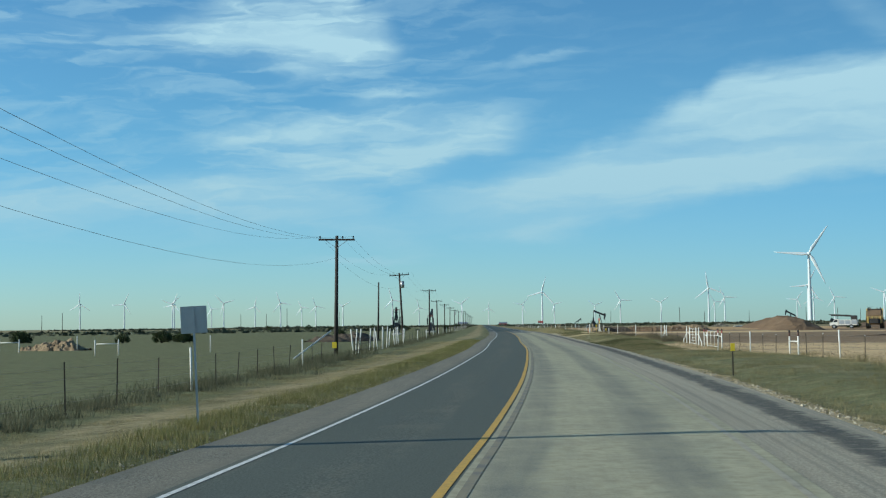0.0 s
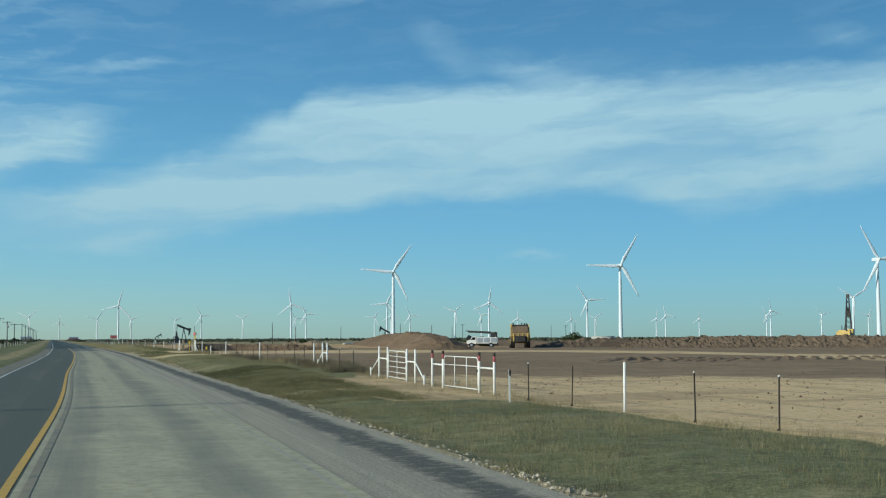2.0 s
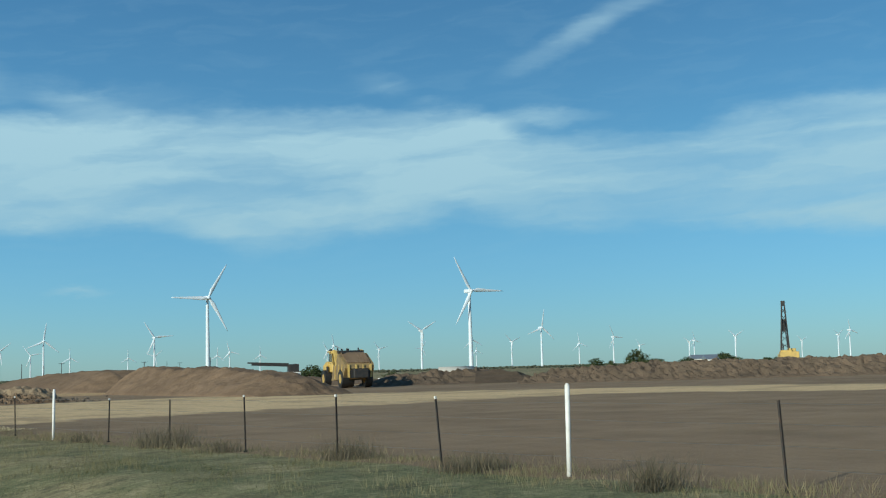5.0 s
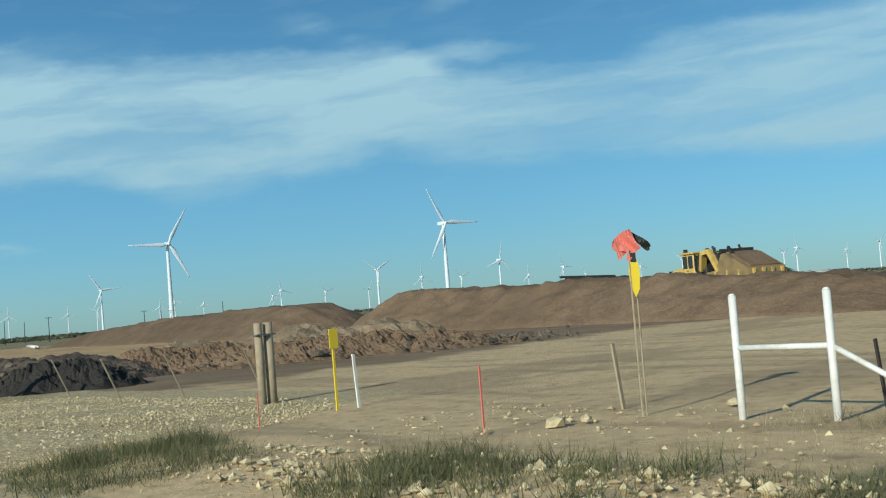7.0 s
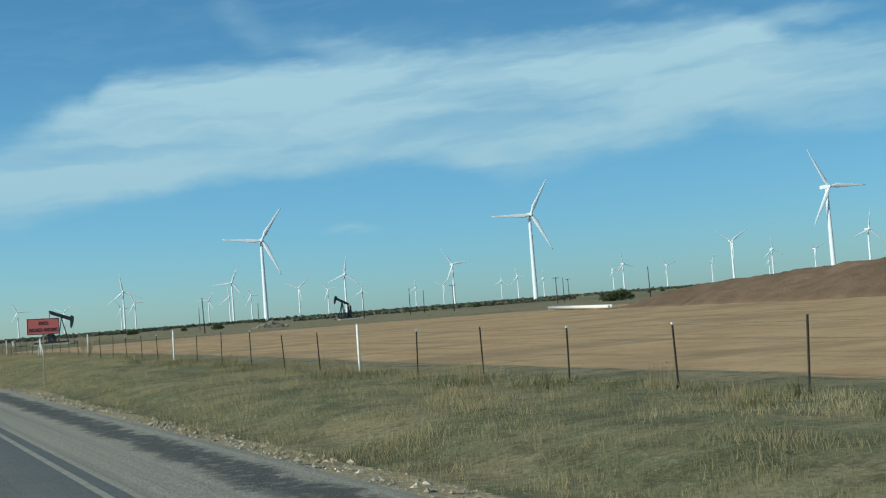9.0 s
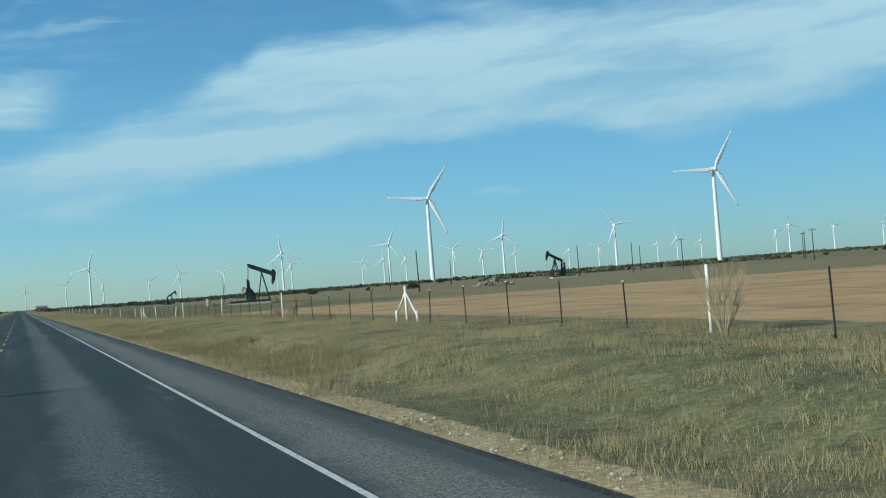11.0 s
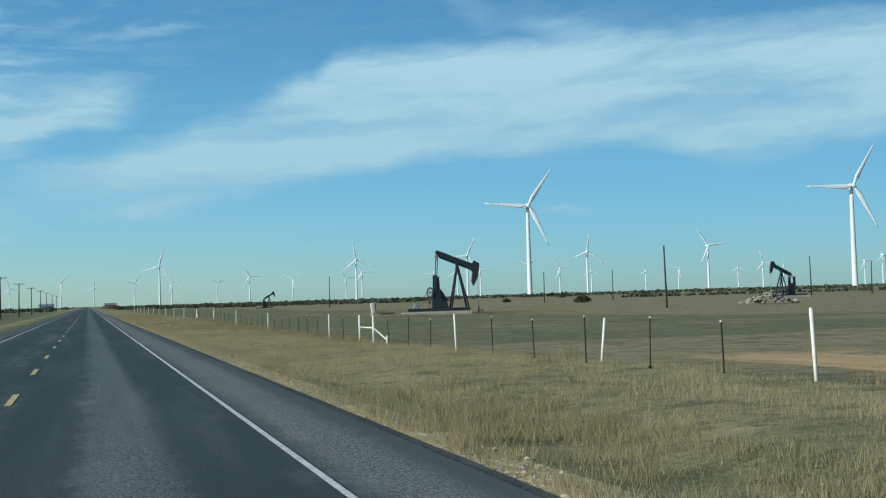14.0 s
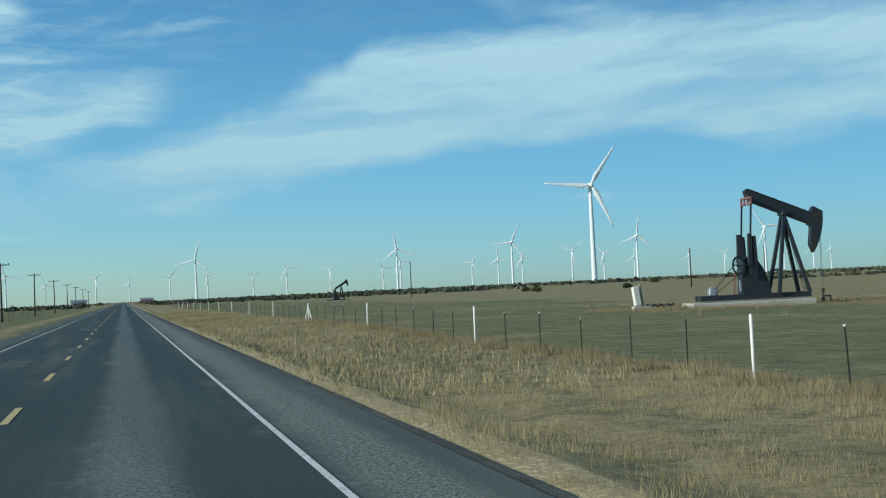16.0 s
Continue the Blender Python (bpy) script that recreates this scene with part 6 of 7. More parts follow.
def pile_rig():
    t = thing("drilling_rig", Matrix.Translation(place(117.5, 211.1)) @ pose(0, 0, 0, 0, 0, 40), "yellow tracked rig with a tall narrow lattice mast", "drilling rig")
    part("house", box(bmesh.new(), (-0.5, 0, 1.65), (2.6, 2.1, 1.1), bevel=0.08), machine_yellow, t)
    part("engine_cover", box(bmesh.new(), (-1.0, 0.25, 2.4), (1.3, 1.3, 0.5), bevel=0.08), machine_yellow, t)
    cab = part("cab", box(bmesh.new(), (0.85, -0.6, 2.1), (1.0, 0.9, 1.5), bevel=0.06), machine_yellow, t)
    part("window", box(bmesh.new(), (0.9, -1.06, 2.4), (0.7, 0.03, 0.6)), glass_dark, cab)
    part("window", box(bmesh.new(), (1.36, -0.6, 2.4), (0.03, 0.7, 0.6)), glass_dark, cab)
    part("grille", box(bmesh.new(), (-0.6, -1.06, 1.7), (1.3, 0.04, 0.6)), machine_dark, t)
    part("exhaust", rod(bmesh.new(), (-0.6, 0.5, 2.6), (-0.6, 0.5, 3.4), 0.07, None, 8), machine_dark, t)
    part("back_stay", beam(bmesh.new(), (-1.2, 0, 2.6), (1.7, 0, 6.2), 0.1, 0.1, (0, 1, 0)), machine_dark, t)
    for y in (-1.1, 1.1):
        bm = bmesh.new()
        prism(bm, [(-1.9, 0.3), (-1.5, 0.0), (1.5, 0.0), (1.9, 0.3), (1.9, 0.6), (1.5, 0.9), (-1.5, 0.9), (-1.9, 0.6)], 0.6)
        bmesh.ops.translate(bm, vec=(0, y, 0), verts=bm.verts)
        part("track", bm, machine_dark, t)
    legs = [(1.5, -0.55), (1.5, 0.55), (2.4, -0.55), (2.4, 0.55)]
    top = Vector((1.75, 0, 8.0))
    for x, y in legs:
        part("mast_leg", beam(bmesh.new(), (x, y, 1.0), top + Vector(((x - 1.95) * 0.3, y * 0.3, 0)), 0.13, 0.13, (0, 1, 0)), machine_dark, t)
    bm = bmesh.new()
    for k in range(8):
        f = k / 8
        z = 1.2 + 6.6 * f
        w = 0.55 * (1 - 0.7 * f)
        beam(bm, (1.6, -w, z), (1.7, w, z + 0.7), 0.06, 0.06)
        beam(bm, (2.3 - 0.4 * f, -w, z + 0.7), (2.2 - 0.4 * f, w, z), 0.06, 0.06)
    part("lattice", bm, machine_dark, t)
    part("mast_head", box(bmesh.new(), top + Vector((0.1, 0, 0.25)), (0.4, 0.45, 0.6), bevel=0.04), machine_dark, t)
    part("hammer", box(bmesh.new(), (1.95, 0, 5.6), (0.35, 0.4, 1.5), bevel=0.04), machine_dark, t)
    part("counterweight", box(bmesh.new(), (-1.9, 0, 1.9), (0.7, 2.2, 1.1), bevel=0.05), machine_yellow, t)
    return t


pile_rig()
t = thing("storage_tank", Matrix.Translation(place(110, 172)) @ pose(0, 0, 0, 0, 0, -50), "long green steel tank on a skid with dark ribs", "tank")
part("body", box(bmesh.new(), (0, 0, 1.0), (12, 2.4, 1.4), bevel=0.2), green_paint, t)
for k in range(9):
    part("rib", box(bmesh.new(), (-5.2 + 1.3 * k, 0, 1.0), (0.1, 2.5, 1.45)), machine_dark, t)
part("skid", box(bmesh.new(), (0, 0, 0.2), (12, 2.0, 0.25)), machine_dark, t)


def pipe_lot(x, y, ln, turn, mat, label, k=3):
    t = thing("pipe_bundle", Matrix.Translation(place(x, y, 0.1)) @ pose(0, 0, 0, 0, 0, turn), label, "pipe")
    for j in range(k):
        part("pipe", rod(bmesh.new(), (-ln / 2, 0.34 * j, 0.2), (ln / 2, 0.34 * j, 0.2), 0.16, None, 12), mat, t, smooth_faces=True)
    for s in (-0.4, 0.4):
        part("bearer", box(bmesh.new(), (ln * s, 0.34, 0.02), (0.15, 1.3, 0.12)), post_wood, t)
    return t


pipe_lot(67.2, 340.6, 30.0, 68.2, white_paint, "long string of pale pipes lying on bare soil", k=2)
pipe_lot(109.0, 273.0, 8.5, -38, white_paint, "white pipes laid on low bearers")
t = thing("dirt_hauler", Matrix.Translation(place(84, 232)) @ pose(0, 0, 0, 0, 0, -30), "low pale trailer tank behind the machines", "trailer")
part("tank", rod(bmesh.new(), (-2.0, 0, 1.1), (2.0, 0, 1.1), 0.75, None, 18), concrete, t, smooth_faces=True)
part("frame", box(bmesh.new(), (0, 0, 0.5), (4.4, 1.2, 0.2)), machine_dark, t)
for y in (-0.7, 0.7):
    wheel(t, (1.0, y, 0.42), 0.42, 0.25)

# ridges of graded soil and clods on the bare lot
nu, nv = 300, 70
u, v = np.meshgrid(np.linspace(0, 1, nu), np.linspace(0, 1, nv), indexing="ij")
x, y = 25 + 36 * u + 11 * v, 119 - 1 * u + 20 * v
env = np.clip(np.minimum(np.minimum(u, 1 - u) * 7, np.minimum(v, 1 - v) * 4), 0, 1)
wob = np.array([noise.fractal(Vector((a * 0.25, b * 0.25, 4)), 0.8, 2, 3) for a, b in zip(x.ravel(), y.ravel())]).reshape(nu, nv)
ph = (x - 0.72 * y) * 5.2 + 4.5 * wob
z = ground_z(x, y) - 0.06 + env * (0.05 + 0.085 * np.sin(ph) * (0.5 + 0.9 * np.clip(wob + 0.4, 0, 1)) + 0.05 * wob)
idx = np.arange(nu - 1)[:, None] * nv + np.arange(nv - 1)[None]
me = bpy.data.meshes.new("soil_ridges")
me.from_pydata(np.stack([x, y, z], -1).reshape(-1, 3).tolist(), [], np.stack([idx, idx + nv, idx + 1 + nv, idx + 1], -1).reshape(-1, 4).tolist())
me.materials.append(mound_dirt)
me.update()
tagged(new("soil_ridges", me), "graded ridges of bare brown soil on the lot", "soil", kind="stuff")
cl = np.r_[scatter(3200, 98, 140, 17, 48, 0.02), scatter(2600, 34, 104, 16.5, 40, 0.028)]
tagged(new("clods", stones_mesh("clods", cl, mound_dirt, 9)), "brown clods scattered over the bare lot", "clods", kind="stuff")

# ---- trees and brush ----
def crown_mesh(name, blobs, leaves, size, seed, mat=foliage):
    """A ragged crown: many small leaf clumps, gathered round limbs. blobs: (x, y, z, radius)."""
    rng = np.random.RandomState(seed)
    b = np.array(blobs, float)
    w = b[:, 3] ** 2
    k = rng.choice(len(b), leaves, p=w / w.sum())
    d = rng.normal(size=(leaves, 3))
    d /= np.linalg.norm(d, axis=1)[:, None]
    p = b[k, :3] + d * (b[k, 3] * rng.uniform(0.35, 1.08, leaves))[:, None] * [1, 1, 0.8]
    s = size * rng.uniform(0.6, 1.5, leaves)
    a = rng.normal(size=(leaves, 3))
    a /= np.linalg.norm(a, axis=1)[:, None]
    c = np.cross(a, rng.normal(size=(leaves, 3)))
    c /= np.linalg.norm(c, axis=1)[:, None]
    v = np.stack([p - a * s[:, None], p + c * s[:, None] * 0.8, p + a * s[:, None], p - c * s[:, None] * 0.8], 1)
    f = np.arange(leaves * 4).reshape(-1, 4)
    me = bpy.data.meshes.new(name)
    me.from_pydata(v.reshape(-1, 3).tolist(), [], f.tolist())
    me.materials.append(mat)
    return me


def bush_tree(seed, h=4.5, w=3.2):
    rng = random.Random(seed)
    t = thing("mesquite_tree", Matrix(), "low dark green mesquite tree on the plain", "tree", "scattered mesquite trees")
    bm = bmesh.new()
    blobs = []
    for k in range(5):
        a = 2 * math.pi * k / 5 + rng.uniform(-0.4, 0.4)
        m = Vector((0.35 * math.cos(a), 0.35 * math.sin(a), h * 0.3))
        e = Vector((w * 0.32 * math.cos(a), w * 0.32 * math.sin(a), h * rng.uniform(0.35, 0.62)))
        rod(bm, (0.1 * math.cos(a), 0.1 * math.sin(a), -0.2), m, 0.14, 0.1, 6)
        rod(bm, m, e, 0.1, 0.04, 6)
        blobs.append((*e, w * rng.uniform(0.22, 0.34)))
        blobs.append((e.x * 1.45, e.y * 1.45, e.z * 0.6, w * rng.uniform(0.18, 0.28)))
        blobs.append((e.x * 1.3, e.y * 1.3, h * 0.16, w * rng.uniform(0.16, 0.24)))
    blobs.append((0, 0, h * 0.66, w * 0.3))
    blobs.append((0, 0, h * 0.25, w * 0.3))
    part("trunk", bm, pole_wood, t)
    ob = new("crown", crown_mesh("crown", blobs, 1300, 0.17, seed))
    ob.parent = t
    return t


TREES = [bush_tree(3), bush_tree(8, 3.6, 3.6), bush_tree(12, 5.2, 4.0)]
spots = []
rngt = random.Random(21)
for d0, d1, cnt in ((230, 420, 12), (420, 800, 22), (800, 1500, 30)):
    for k in range(cnt):
        a = radians(rngt.uniform(-22, 72))
        d = rngt.uniform(d0, d1)
        x, y = d * math.sin(a), 150 + d * math.cos(a)
        if -24 < x < 20 or (0 < x < 160 and y < 640):
            continue
        spots.append((x, y, rngt.uniform(0.55, 1.0)))
spots += [(-58, 160, 0.45), (-55, 172, 0.7), (-51.5, 168, 0.75), (-49, 158, 0.6), (-52.5, 160, 0.65), (-78, 175, 0.7), (-84, 190, 0.8), (-110, 210, 0.9), (-40, 260, 0.6), (275, 386, 1.1), (280, 384, 0.9), (252, 346, 0.9), (262, 352, 0.8), (300, 372, 0.8), (330, 392, 1.0), (410, 440, 1.2), (430, 452, 1.2), (454, 446, 1.5), (456, 464, 1.3), (470, 452, 1.2), (360, 300, 0.9), (98, 262, 0.6), (74, 262, 0.7), (72, 258, 0.55), (300, 200, 0.9), (330, 230, 1.0), (128, 420, 1.1), (133, 424, 0.9), (-22, 640, 1.1), (-25, 560, 0.8), (334, 420, 2.0), (339, 417, 1.5), (349, 423, 1.7), (352, 411, 1.2), (352, 395, 1.7), (361, 399, 1.7), (110, 300, 1.2)]
for k, (x, y, s) in enumerate(spots):
    m = Matrix.Translation(place(x, y)) @ Matrix.Rotation(k * 1.7, 4, "Z") @ Matrix.Diagonal((s, s, s * (0.55 + 0.06 * (k % 5)), 1))
    src = TREES[k % 3]
    if k < 3:
        src.matrix_basis = m
    else:
        copy_thing(src, Matrix.Identity(4)).matrix_basis = m

# far belts of brush along the horizon
def belt(name, d1, d2, a1, a2, count, h, seed, label, leaves=34, size=0.55, mat=far_brush):
    rng = np.random.RandomState(seed)
    a = np.radians(rng.uniform(a1, a2, count))
    d = rng.uniform(d1, d2, count)
    x, y = d * np.sin(a), 250 + d * np.cos(a)
    m = ~((x > -14) & (x < 12))
    x, y = x[m], y[m]
    hh = h * rng.gamma(7, 1 / 7, len(x)).clip(0.5, 1.8)
    blobs = np.stack([x, y, hh * 0.35 - 0.8, hh * 0.75], 1)
    tagged(new(name, crown_mesh(name, blobs, count * leaves, size, seed, mat)), label, "brush", kind="stuff")


belt("brush_belt", 900, 1500, -24, 75, 4600, 1.45, 71, "grey-green belt of mesquite brush along the horizon", 10, 0.95)
belt("brush_belt", 170, 520, -62, -10, 700, 1.0, 75, "low dark brush at the back of the green field")
belt("brush_belt", 560, 640, 20, 34, 260, 0.62, 72, "broken row of low dark brush across the pasture")
belt("brush_belt", 700, 900, -16, -1.2, 420, 1.9, 73, "dark trees beside the far road")
belt("brush_belt", 700, 1000, 1.0, 14, 520, 1.2, 74, "dark brush beyond the far fence")

# ---- farm buildings far off ----
def shed(x, y, w, d, h, turn, wall, label):
    t = thing("farm_building", Matrix.Translation(place(x, y)) @ pose(0, 0, 0, 0, 0, turn), label, "building", "far farm buildings")
    part("wall", box(bmesh.new(), (0, 0, h / 2), (w, d, h)), wall, t)
    bm = bmesh.new()
    prism(bm, [(-d / 2 - 0.3, h), (d / 2 + 0.3, h), (0, h + d * 0.22)], w + 0.6, "x")
    part("roof", bm, galv, t)
    for k in (-0.25, 0.25):
        part("window", box(bmesh.new(), (w * k, -d / 2 - 0.02, h * 0.55), (1.2, 0.06, 1.0)), glass_dark, t)
    part("door", box(bmesh.new(), (0, -d / 2 - 0.02, 1.0), (1.1, 0.06, 2.0)), machine_dark, t)
    return t


shed(366, 413, 11, 7, 2.6, -40, white_paint, "low white farm building with a metal roof")
shed(392, 436, 9, 7, 2.4, -40, concrete, "small pale farm building among trees")
shed(352, 398, 8, 6, 2.2, -35, white_paint, "low white shed beside trees")
shed(17, 1350, 9, 7, 2.8, 0, red_paint, "small red building far along the road")
shed(-28, 1250, 10, 7, 3.0, 0, concrete, "pale house far along the road")

# ---- grass ----
def build_blade(c1, c2):
    def build(n, out):
        isl = n("ShaderNodeNewGeometry").outputs["Random Per Island"]
        pos = n("ShaderNodeNewGeometry").outputs["Position"]
        col = n.mix(isl, (*c1, 1), (*c2, 1))
        col = n.mix(n.math("MULTIPLY", n.ramp(n.noise(pos, 0.4, 4.0), 0.4, 0.65), 0.45), col, (*[v * 0.55 for v in c2], 1))
        p = n("ShaderNodeBsdfPrincipled", Base__Color=col, Roughness=0.8)
        p.inputs["Specular IOR Level"].default_value = 0.15
        tr = n("ShaderNodeBsdfTranslucent", Color=col)
        n.t.links.new(n("ShaderNodeMixShader", i0=0.3, i1=p.outputs[0], i2=tr.outputs[0]).outputs[0], out.inputs[0])
    return build


straw = material("straw_grass", build_blade((0.40, 0.325, 0.19), (0.23, 0.185, 0.10)))
weed_green = material("weed_green", build_blade((0.11, 0.122, 0.055), (0.20, 0.19, 0.095)))


def build_verge(n, out):
    """Mixed short grass, from dark olive to straw by the tone of each blade."""
    tone = n("ShaderNodeAttribute", _attribute="tone").outputs["Fac"]
    isl = n("ShaderNodeNewGeometry").outputs["Random Per Island"]
    t = n.math("ADD", tone, n.math("MULTIPLY", n.math("SUBTRACT", isl, 0.5), 0.24))
    col = n.mix(n.ramp(t, 0.12, 0.5), (0.07, 0.077, 0.036, 1), (0.19, 0.172, 0.088, 1))
    col = n.mix(n.ramp(t, 0.5, 0.95), col, (0.375, 0.32, 0.18, 1))
    p = n("ShaderNodeBsdfPrincipled", Base__Color=col, Roughness=0.8)
    p.inputs["Specular IOR Level"].default_value = 0.15
    tr = n("ShaderNodeBsdfTranslucent", Color=col)
    n.t.links.new(n("ShaderNodeMixShader", i0=0.25, i1=p.outputs[0], i2=tr.outputs[0]).outputs[0], out.inputs[0])


verge_grass = material("verge_grass", build_verge)
GRID = np.random.RandomState(77).rand(128, 128)


def patch(x, y, f, shift=0):
    """Smooth random patches between 0 and 1."""
    u, v = x * f + 13.7 * shift, y * f + 5.1 * shift
    i, j = np.floor(u).astype(int), np.floor(v).astype(int)
    a, b = u - i, v - j
    a, b = a * a * (3 - 2 * a), b * b * (3 - 2 * b)
    g = lambda p, q: GRID[p % 128, q % 128]
    return g(i, j) * (1 - a) * (1 - b) + g(i + 1, j) * a * (1 - b) + g(i, j + 1) * (1 - a) * b + g(i + 1, j + 1) * a * b


def tufts(name, x, y, h, mat, label, blades=5, seed=0, spread=0.10, width=0.012, lean=0.5, tone=None):
    rng = np.random.RandomState(seed)
    k = len(x)
    z = ground_z(x, y)
    n3 = (k, blades)
    bx = x[:, None] + rng.normal(0, spread, n3)
    by = y[:, None] + rng.normal(0, spread, n3)
    a = rng.uniform(0, 2 * np.pi, n3)
    hh = h[:, None] * rng.uniform(0.55, 1.15, n3)
    w = width * rng.uniform(0.7, 1.6, n3)
    la, ll = rng.uniform(0, 2 * np.pi, n3), lean * hh * rng.uniform(0.1, 1, n3)
    z0 = np.broadcast_to(z[:, None] - 0.06, n3)
    v = np.stack([np.stack([bx - w * np.cos(a), by - w * np.sin(a), z0], -1), np.stack([bx + w * np.cos(a), by + w * np.sin(a), z0], -1),
                  np.stack([bx + ll * np.cos(la), by + ll * np.sin(la), z0 + hh + 0.06], -1)], 2).reshape(-1, 3)
    me = bpy.data.meshes.new(name)
    m = k * blades
    me.vertices.add(m * 3)
    me.vertices.foreach_set("co", v.astype(np.float32).ravel())
    me.loops.add(m * 3)
    me.loops.foreach_set("vertex_index", np.arange(m * 3, dtype=np.int32))
    me.polygons.add(m)
    me.polygons.foreach_set("loop_start", np.arange(0, m * 3, 3, dtype=np.int32))
    me.materials.append(mat)
    me.update(calc_edges=True)
    if tone is not None:
        at = me.attributes.new("tone", "FLOAT", "POINT")
        at.data.foreach_set("value", np.repeat(tone, blades * 3).astype(np.float32))
    return tagged(new(name, me), label, "grass", kind="stuff")


rg = np.random.RandomState(5)


def verge(count, y1, y2, o1, o2):
    y = rg.uniform(y1, y2, count)
    o = rg.uniform(o1, o2, count)
    x = centre_x(y) + o
    ok = ~((((y > 189.5) & (y < 216)) | ((y > 172) & (y < 181.5))) & (o > 6.3) & (rg.rand(count) < 0.95))
    ok &= ~((y < 287) & (o > 0) & (o < 6.9 + 0.25 * np.sin(y * 1.3) + 0.5 * patch(x, y, 0.5, 3)))
    ok &= ~((y > 84) & (y < 110) & (np.abs(o - 13.5) < 1.6) & (rg.rand(count) < 0.7))
    ok &= rg.rand(count) < 0.1 + 1.3 * patch(x, y, 1.6, 1) ** 1.3
    return x[ok], y[ok]


def lay_grass(x, y, low, high, bias, label, blades, seed, width=0.0042):
    clump, area, fleck = patch(x, y, 1.6, 1), patch(x, y, 0.22, 2), patch(x, y, 4.3, 6)
    tone = np.clip(0.04 + 0.38 * area + 0.32 * clump + 0.28 * fleck + bias + rg.normal(0, 0.07, len(x)), 0, 1)
    h = low + (high - low) * np.clip(0.75 * clump ** 2 + 0.5 * fleck ** 3, 0, 1) * rg.uniform(0.6, 1.5, len(x))
    tufts("verge_grass", x, y, h, verge_grass, label, blades, seed, spread=0.11, width=width, lean=1.15, tone=tone)


BIAS = ([0, 120, 170, 230, 290, 320, 380, 480], [-0.06, -0.06, -0.02, 0.16, 0.32, 0.34, 0.34, 0.34])
for k, (y1, y2, per, high) in enumerate(((2, 120, 440, 0.2), (120, 192, 300, 0.2), (214, 300, 680, 0.2), (300, 400, 560, 0.22), (400, 472, 600, 0.24))):
    x, y = verge(int(per * (y2 - y1)), y1, y2, 5.8, 15.2)
    lay_grass(x, y, 0.035, high, np.interp(y, *BIAS) - 0.08 * smooth(340, 352, y) * (1 - smooth(380, 392, y)) * smooth(8.0, 9.5, x - centre_x(y)), "short mixed green and straw grass on the verge", 6, 31 + k)
x, y = verge(12000, 318, 400, 5.9, 9.2)
lay_grass(x, y, 0.08, 0.34, 0.14, "taller olive grass beside the highway shoulder", 9, 41, 0.0045)
x, y = verge(14000, 470, 640, 5.9, 15)
lay_grass(x, y, 0.08, 0.3, 0.2, "dry straw-coloured grass on the far verge", 5, 3, 0.02)
x, y = verge(60000, 2, 140, -10.5, -4.6)
off = x - centre_x(y)
lay_grass(x, y, 0.02, 0.1, np.where(off > -8.6, 0.26, 0.08), "short brown and olive grass on the opposite verge", 7, 4, 0.005)
near = (off > -6.4) & (rg.rand(len(x)) < 0.6)
lime_grass = material("yellow_green_grass", build_blade((0.27, 0.255, 0.10), (0.15, 0.15, 0.06)))
tufts("green_grass", x[near], y[near], 0.06 + 0.16 * patch(x[near], y[near], 1.2, 4), lime_grass, "yellow-green grass fringing the opposite shoulder", 9, 14, spread=0.14, lean=0.9, width=0.005)
# tall clumps along the fence
y = np.r_[rg.uniform(108, 135, 60), rg.uniform(181, 190, 45), rg.uniform(222, 470, 150), rg.uniform(4, 66, 60)]
x = fence_x(y) + rg.normal(0, 0.55, len(y))
tufts("tall_dry_grass", x, y, 0.2 + 0.36 * rg.rand(len(y)), straw, "tall pale dry grass clumps along the fence", 80, 6, spread=0.22, lean=0.75, width=0.0045)
y = np.r_[rg.uniform(2, 75, 260), rg.uniform(75, 300, 300)]
x = left_fence_x(y) + rg.normal(0, 0.7, len(y))
grey_brush = material("grey_green_brush", build_blade((0.20, 0.19, 0.12), (0.085, 0.09, 0.052)))
tufts("tall_dry_grass", x, y, 0.2 + 0.4 * rg.rand(len(y)) ** 2, grey_brush, "grey-green grass clumps along the field fence", 60, 7, spread=0.26, lean=0.8, width=0.008)
y = np.r_[rg.uniform(197.6, 201, 110), rg.uniform(188, 195, 60), rg.normal(194.3, 0.7, 40)]
x = np.r_[rg.uniform(4.6, 7.4, 110) + 0.3 * (y[:110] - 199), rg.uniform(5.4, 7.6, 60), rg.normal(7.0, 0.4, 40)]
tufts("green_grass", x, y, 0.08 + 0.26 * rg.rand(len(y)) ** 1.5, weed_green, "bushy clump of green grass beside the gravel entrance", 60, 12, spread=0.2, lean=1.3, width=0.007)
y = np.r_[rg.uniform(222, 247, 150), rg.uniform(224, 300, 60)]
x = fence_x(y) - 0.2 - 1.6 * rg.rand(len(y))
tufts("green_weeds", x, y, 0.14 + 0.22 * rg.rand(len(y)), weed_green, "low dark green weeds along the fence", 46, 13, spread=0.22, lean=0.9)
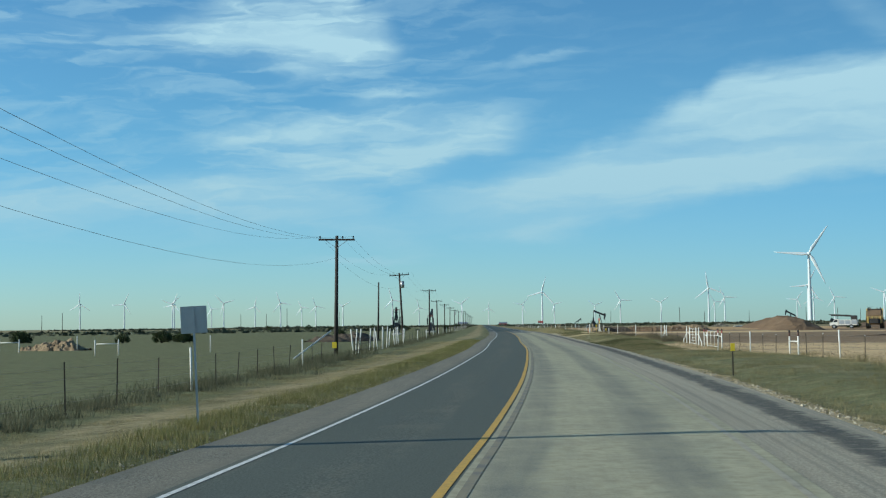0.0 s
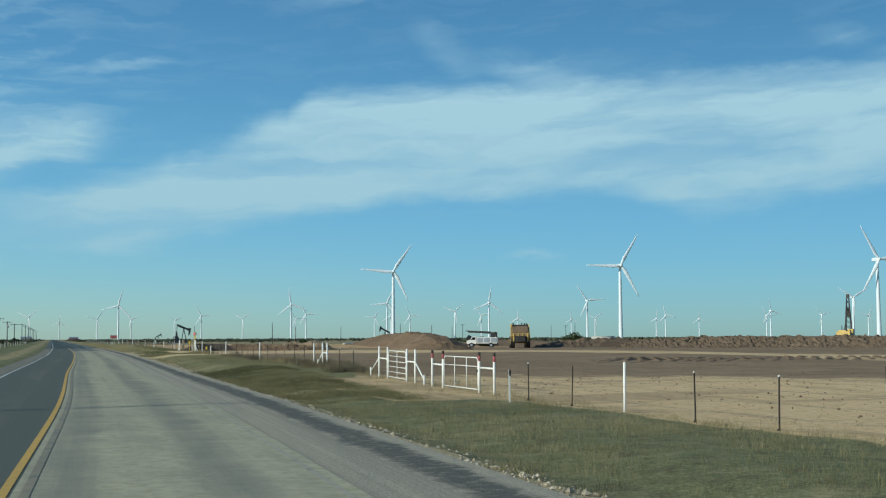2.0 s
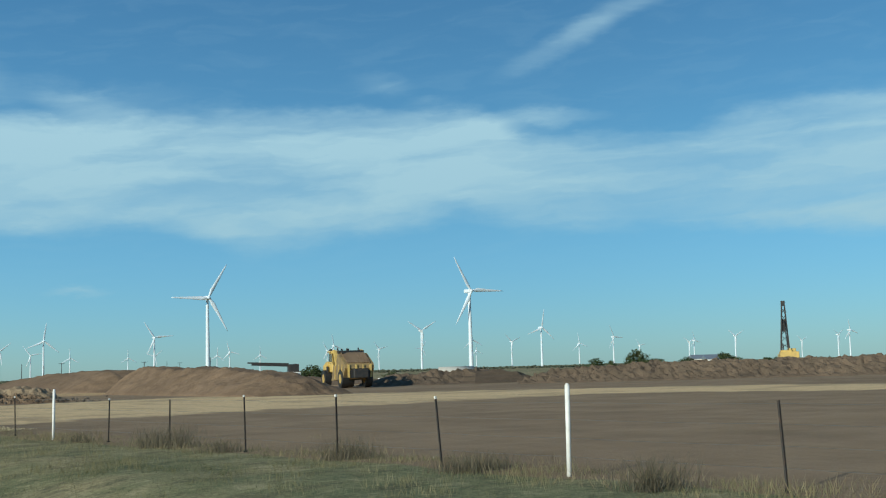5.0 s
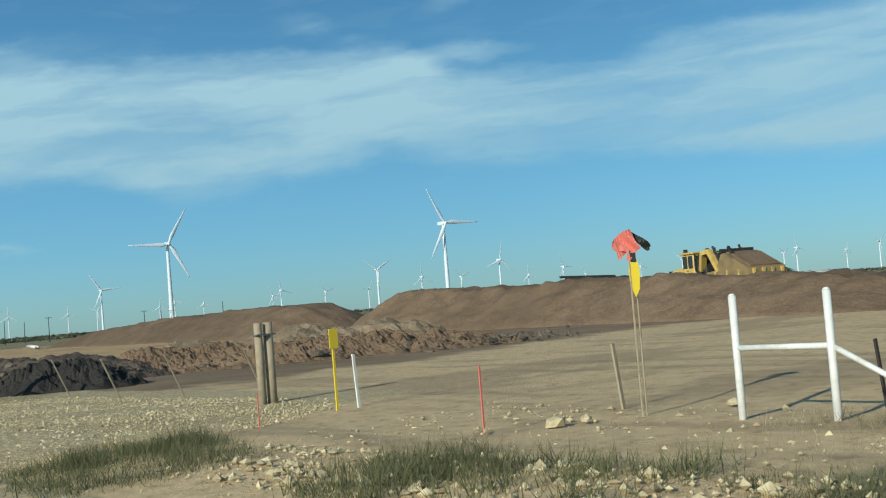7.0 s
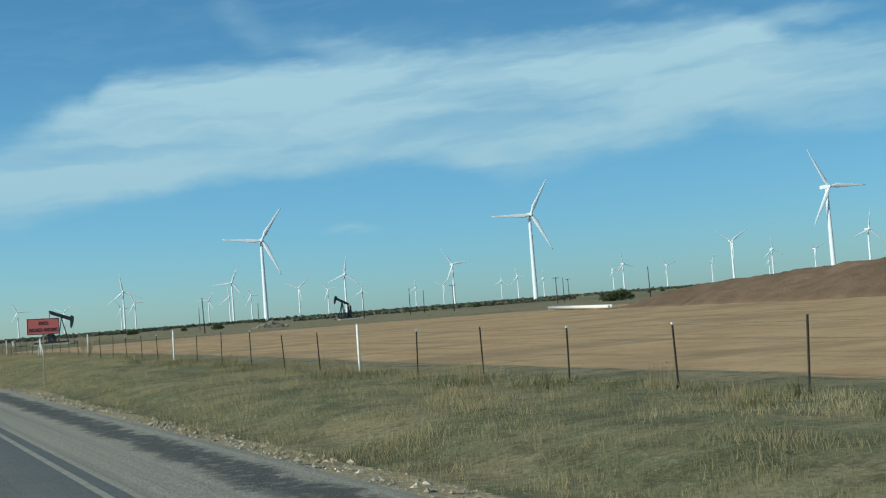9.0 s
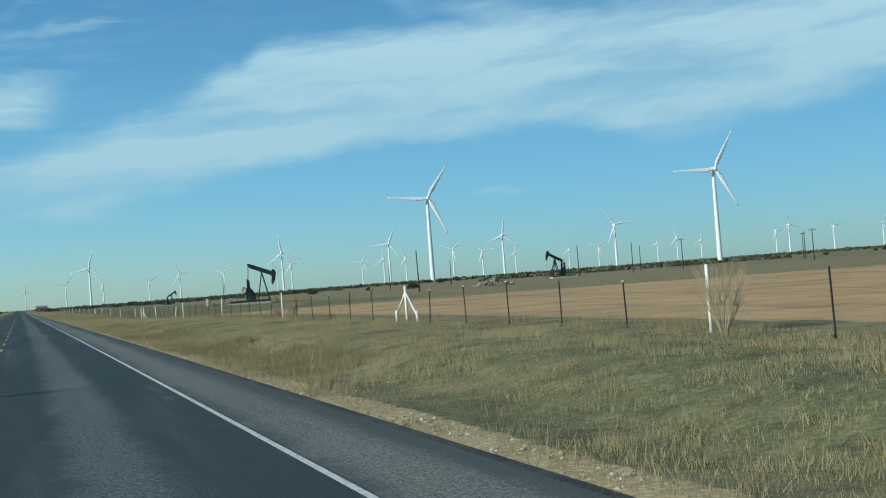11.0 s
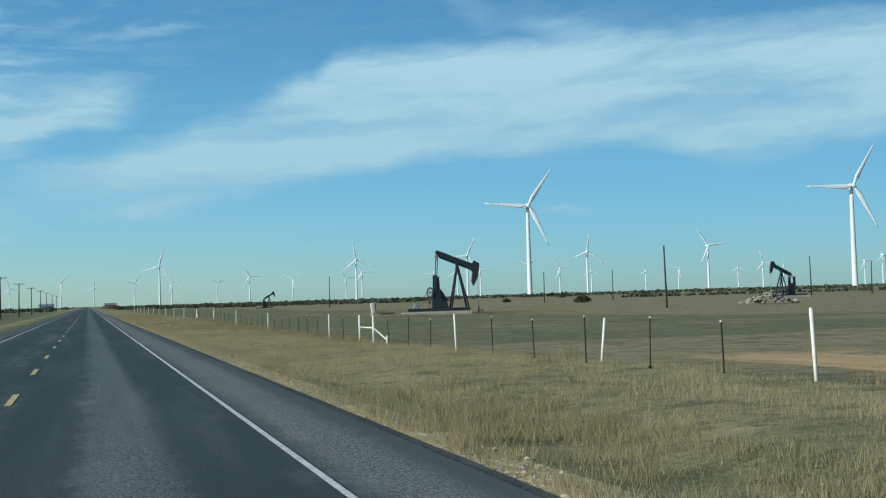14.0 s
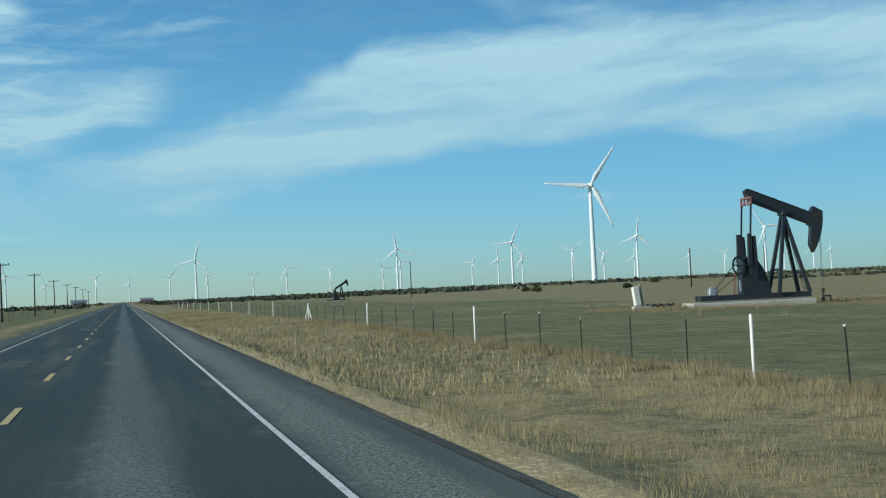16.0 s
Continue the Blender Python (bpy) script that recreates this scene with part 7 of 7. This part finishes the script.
# ragged straw where the verge runs out into the bare lot
y = np.r_[rg.uniform(30, 170, 1300), rg.uniform(176, 192, 160)]
x = fence_x(y) + np.abs(rg.normal(0, 1.5, len(y))) - 0.8
ragged = rg.rand(len(y)) < 0.12 + 1.2 * patch(x, y, 0.7, 8) ** 2
x, y = x[ragged], y[ragged]
tufts("dry_grass", x, y, 0.05 + 0.2 * rg.rand(len(y)) ** 2, straw, "ragged low straw clumps at the edge of the lot", 26, 51, spread=0.24, lean=1.2, width=0.006)
# low brush in the pasture by the well
y = np.r_[rg.uniform(490, 640, 120), rg.normal(517, 2.2, 260), rg.uniform(505, 530, 90)]
x = np.r_[rg.uniform(20, 140, 120), rg.uniform(30, 60, 260), rg.normal(52, 4, 90)]
tufts("tall_dry_grass", x, y, 0.12 + 0.28 * rg.rand(len(y)), straw, "pale dry grass clumps round the oil well", 46, 8, spread=0.4, width=0.012, lean=0.9)
y = np.r_[rg.uniform(436, 530, 320)]
x = fence_x(y) + rg.normal(-0.1, 0.4, len(y))
tufts("tall_dry_grass", x, y, 0.15 + 0.3 * rg.rand(len(y)), straw, "pale dry grass clumps along the pasture fence", 50, 9, spread=0.25, lean=0.8, width=0.007)

# short dark grass before the gates and brushy clumps at the fence
x, y = verge(34000, 88, 122, 6.6, 12.4)
lay_grass(x, y, 0.05, 0.2, -0.3, "short dark green grass on the verge", 8, 21)
x, y = verge(15000, 180, 191, 6.6, 12.8)
lay_grass(x, y, 0.03, 0.15, -0.08, "short dark olive grass before the site entrance", 8, 23)
dry_brush = material("dry_brush", build_blade((0.24, 0.20, 0.135), (0.10, 0.088, 0.058)))
y = np.r_[rg.normal(112.0, 1.2, 9), rg.normal(117, 1.4, 9), rg.normal(123, 1.8, 7), rg.uniform(126, 165, 14)]
x = fence_x(y) + rg.normal(-0.1, 0.45, len(y))
tufts("dry_brush", x, y, 0.3 + 0.38 * rg.rand(len(y)), dry_brush, "grey-brown bushy weed clumps along the fence", 240, 22, spread=0.24, lean=0.9, width=0.006)
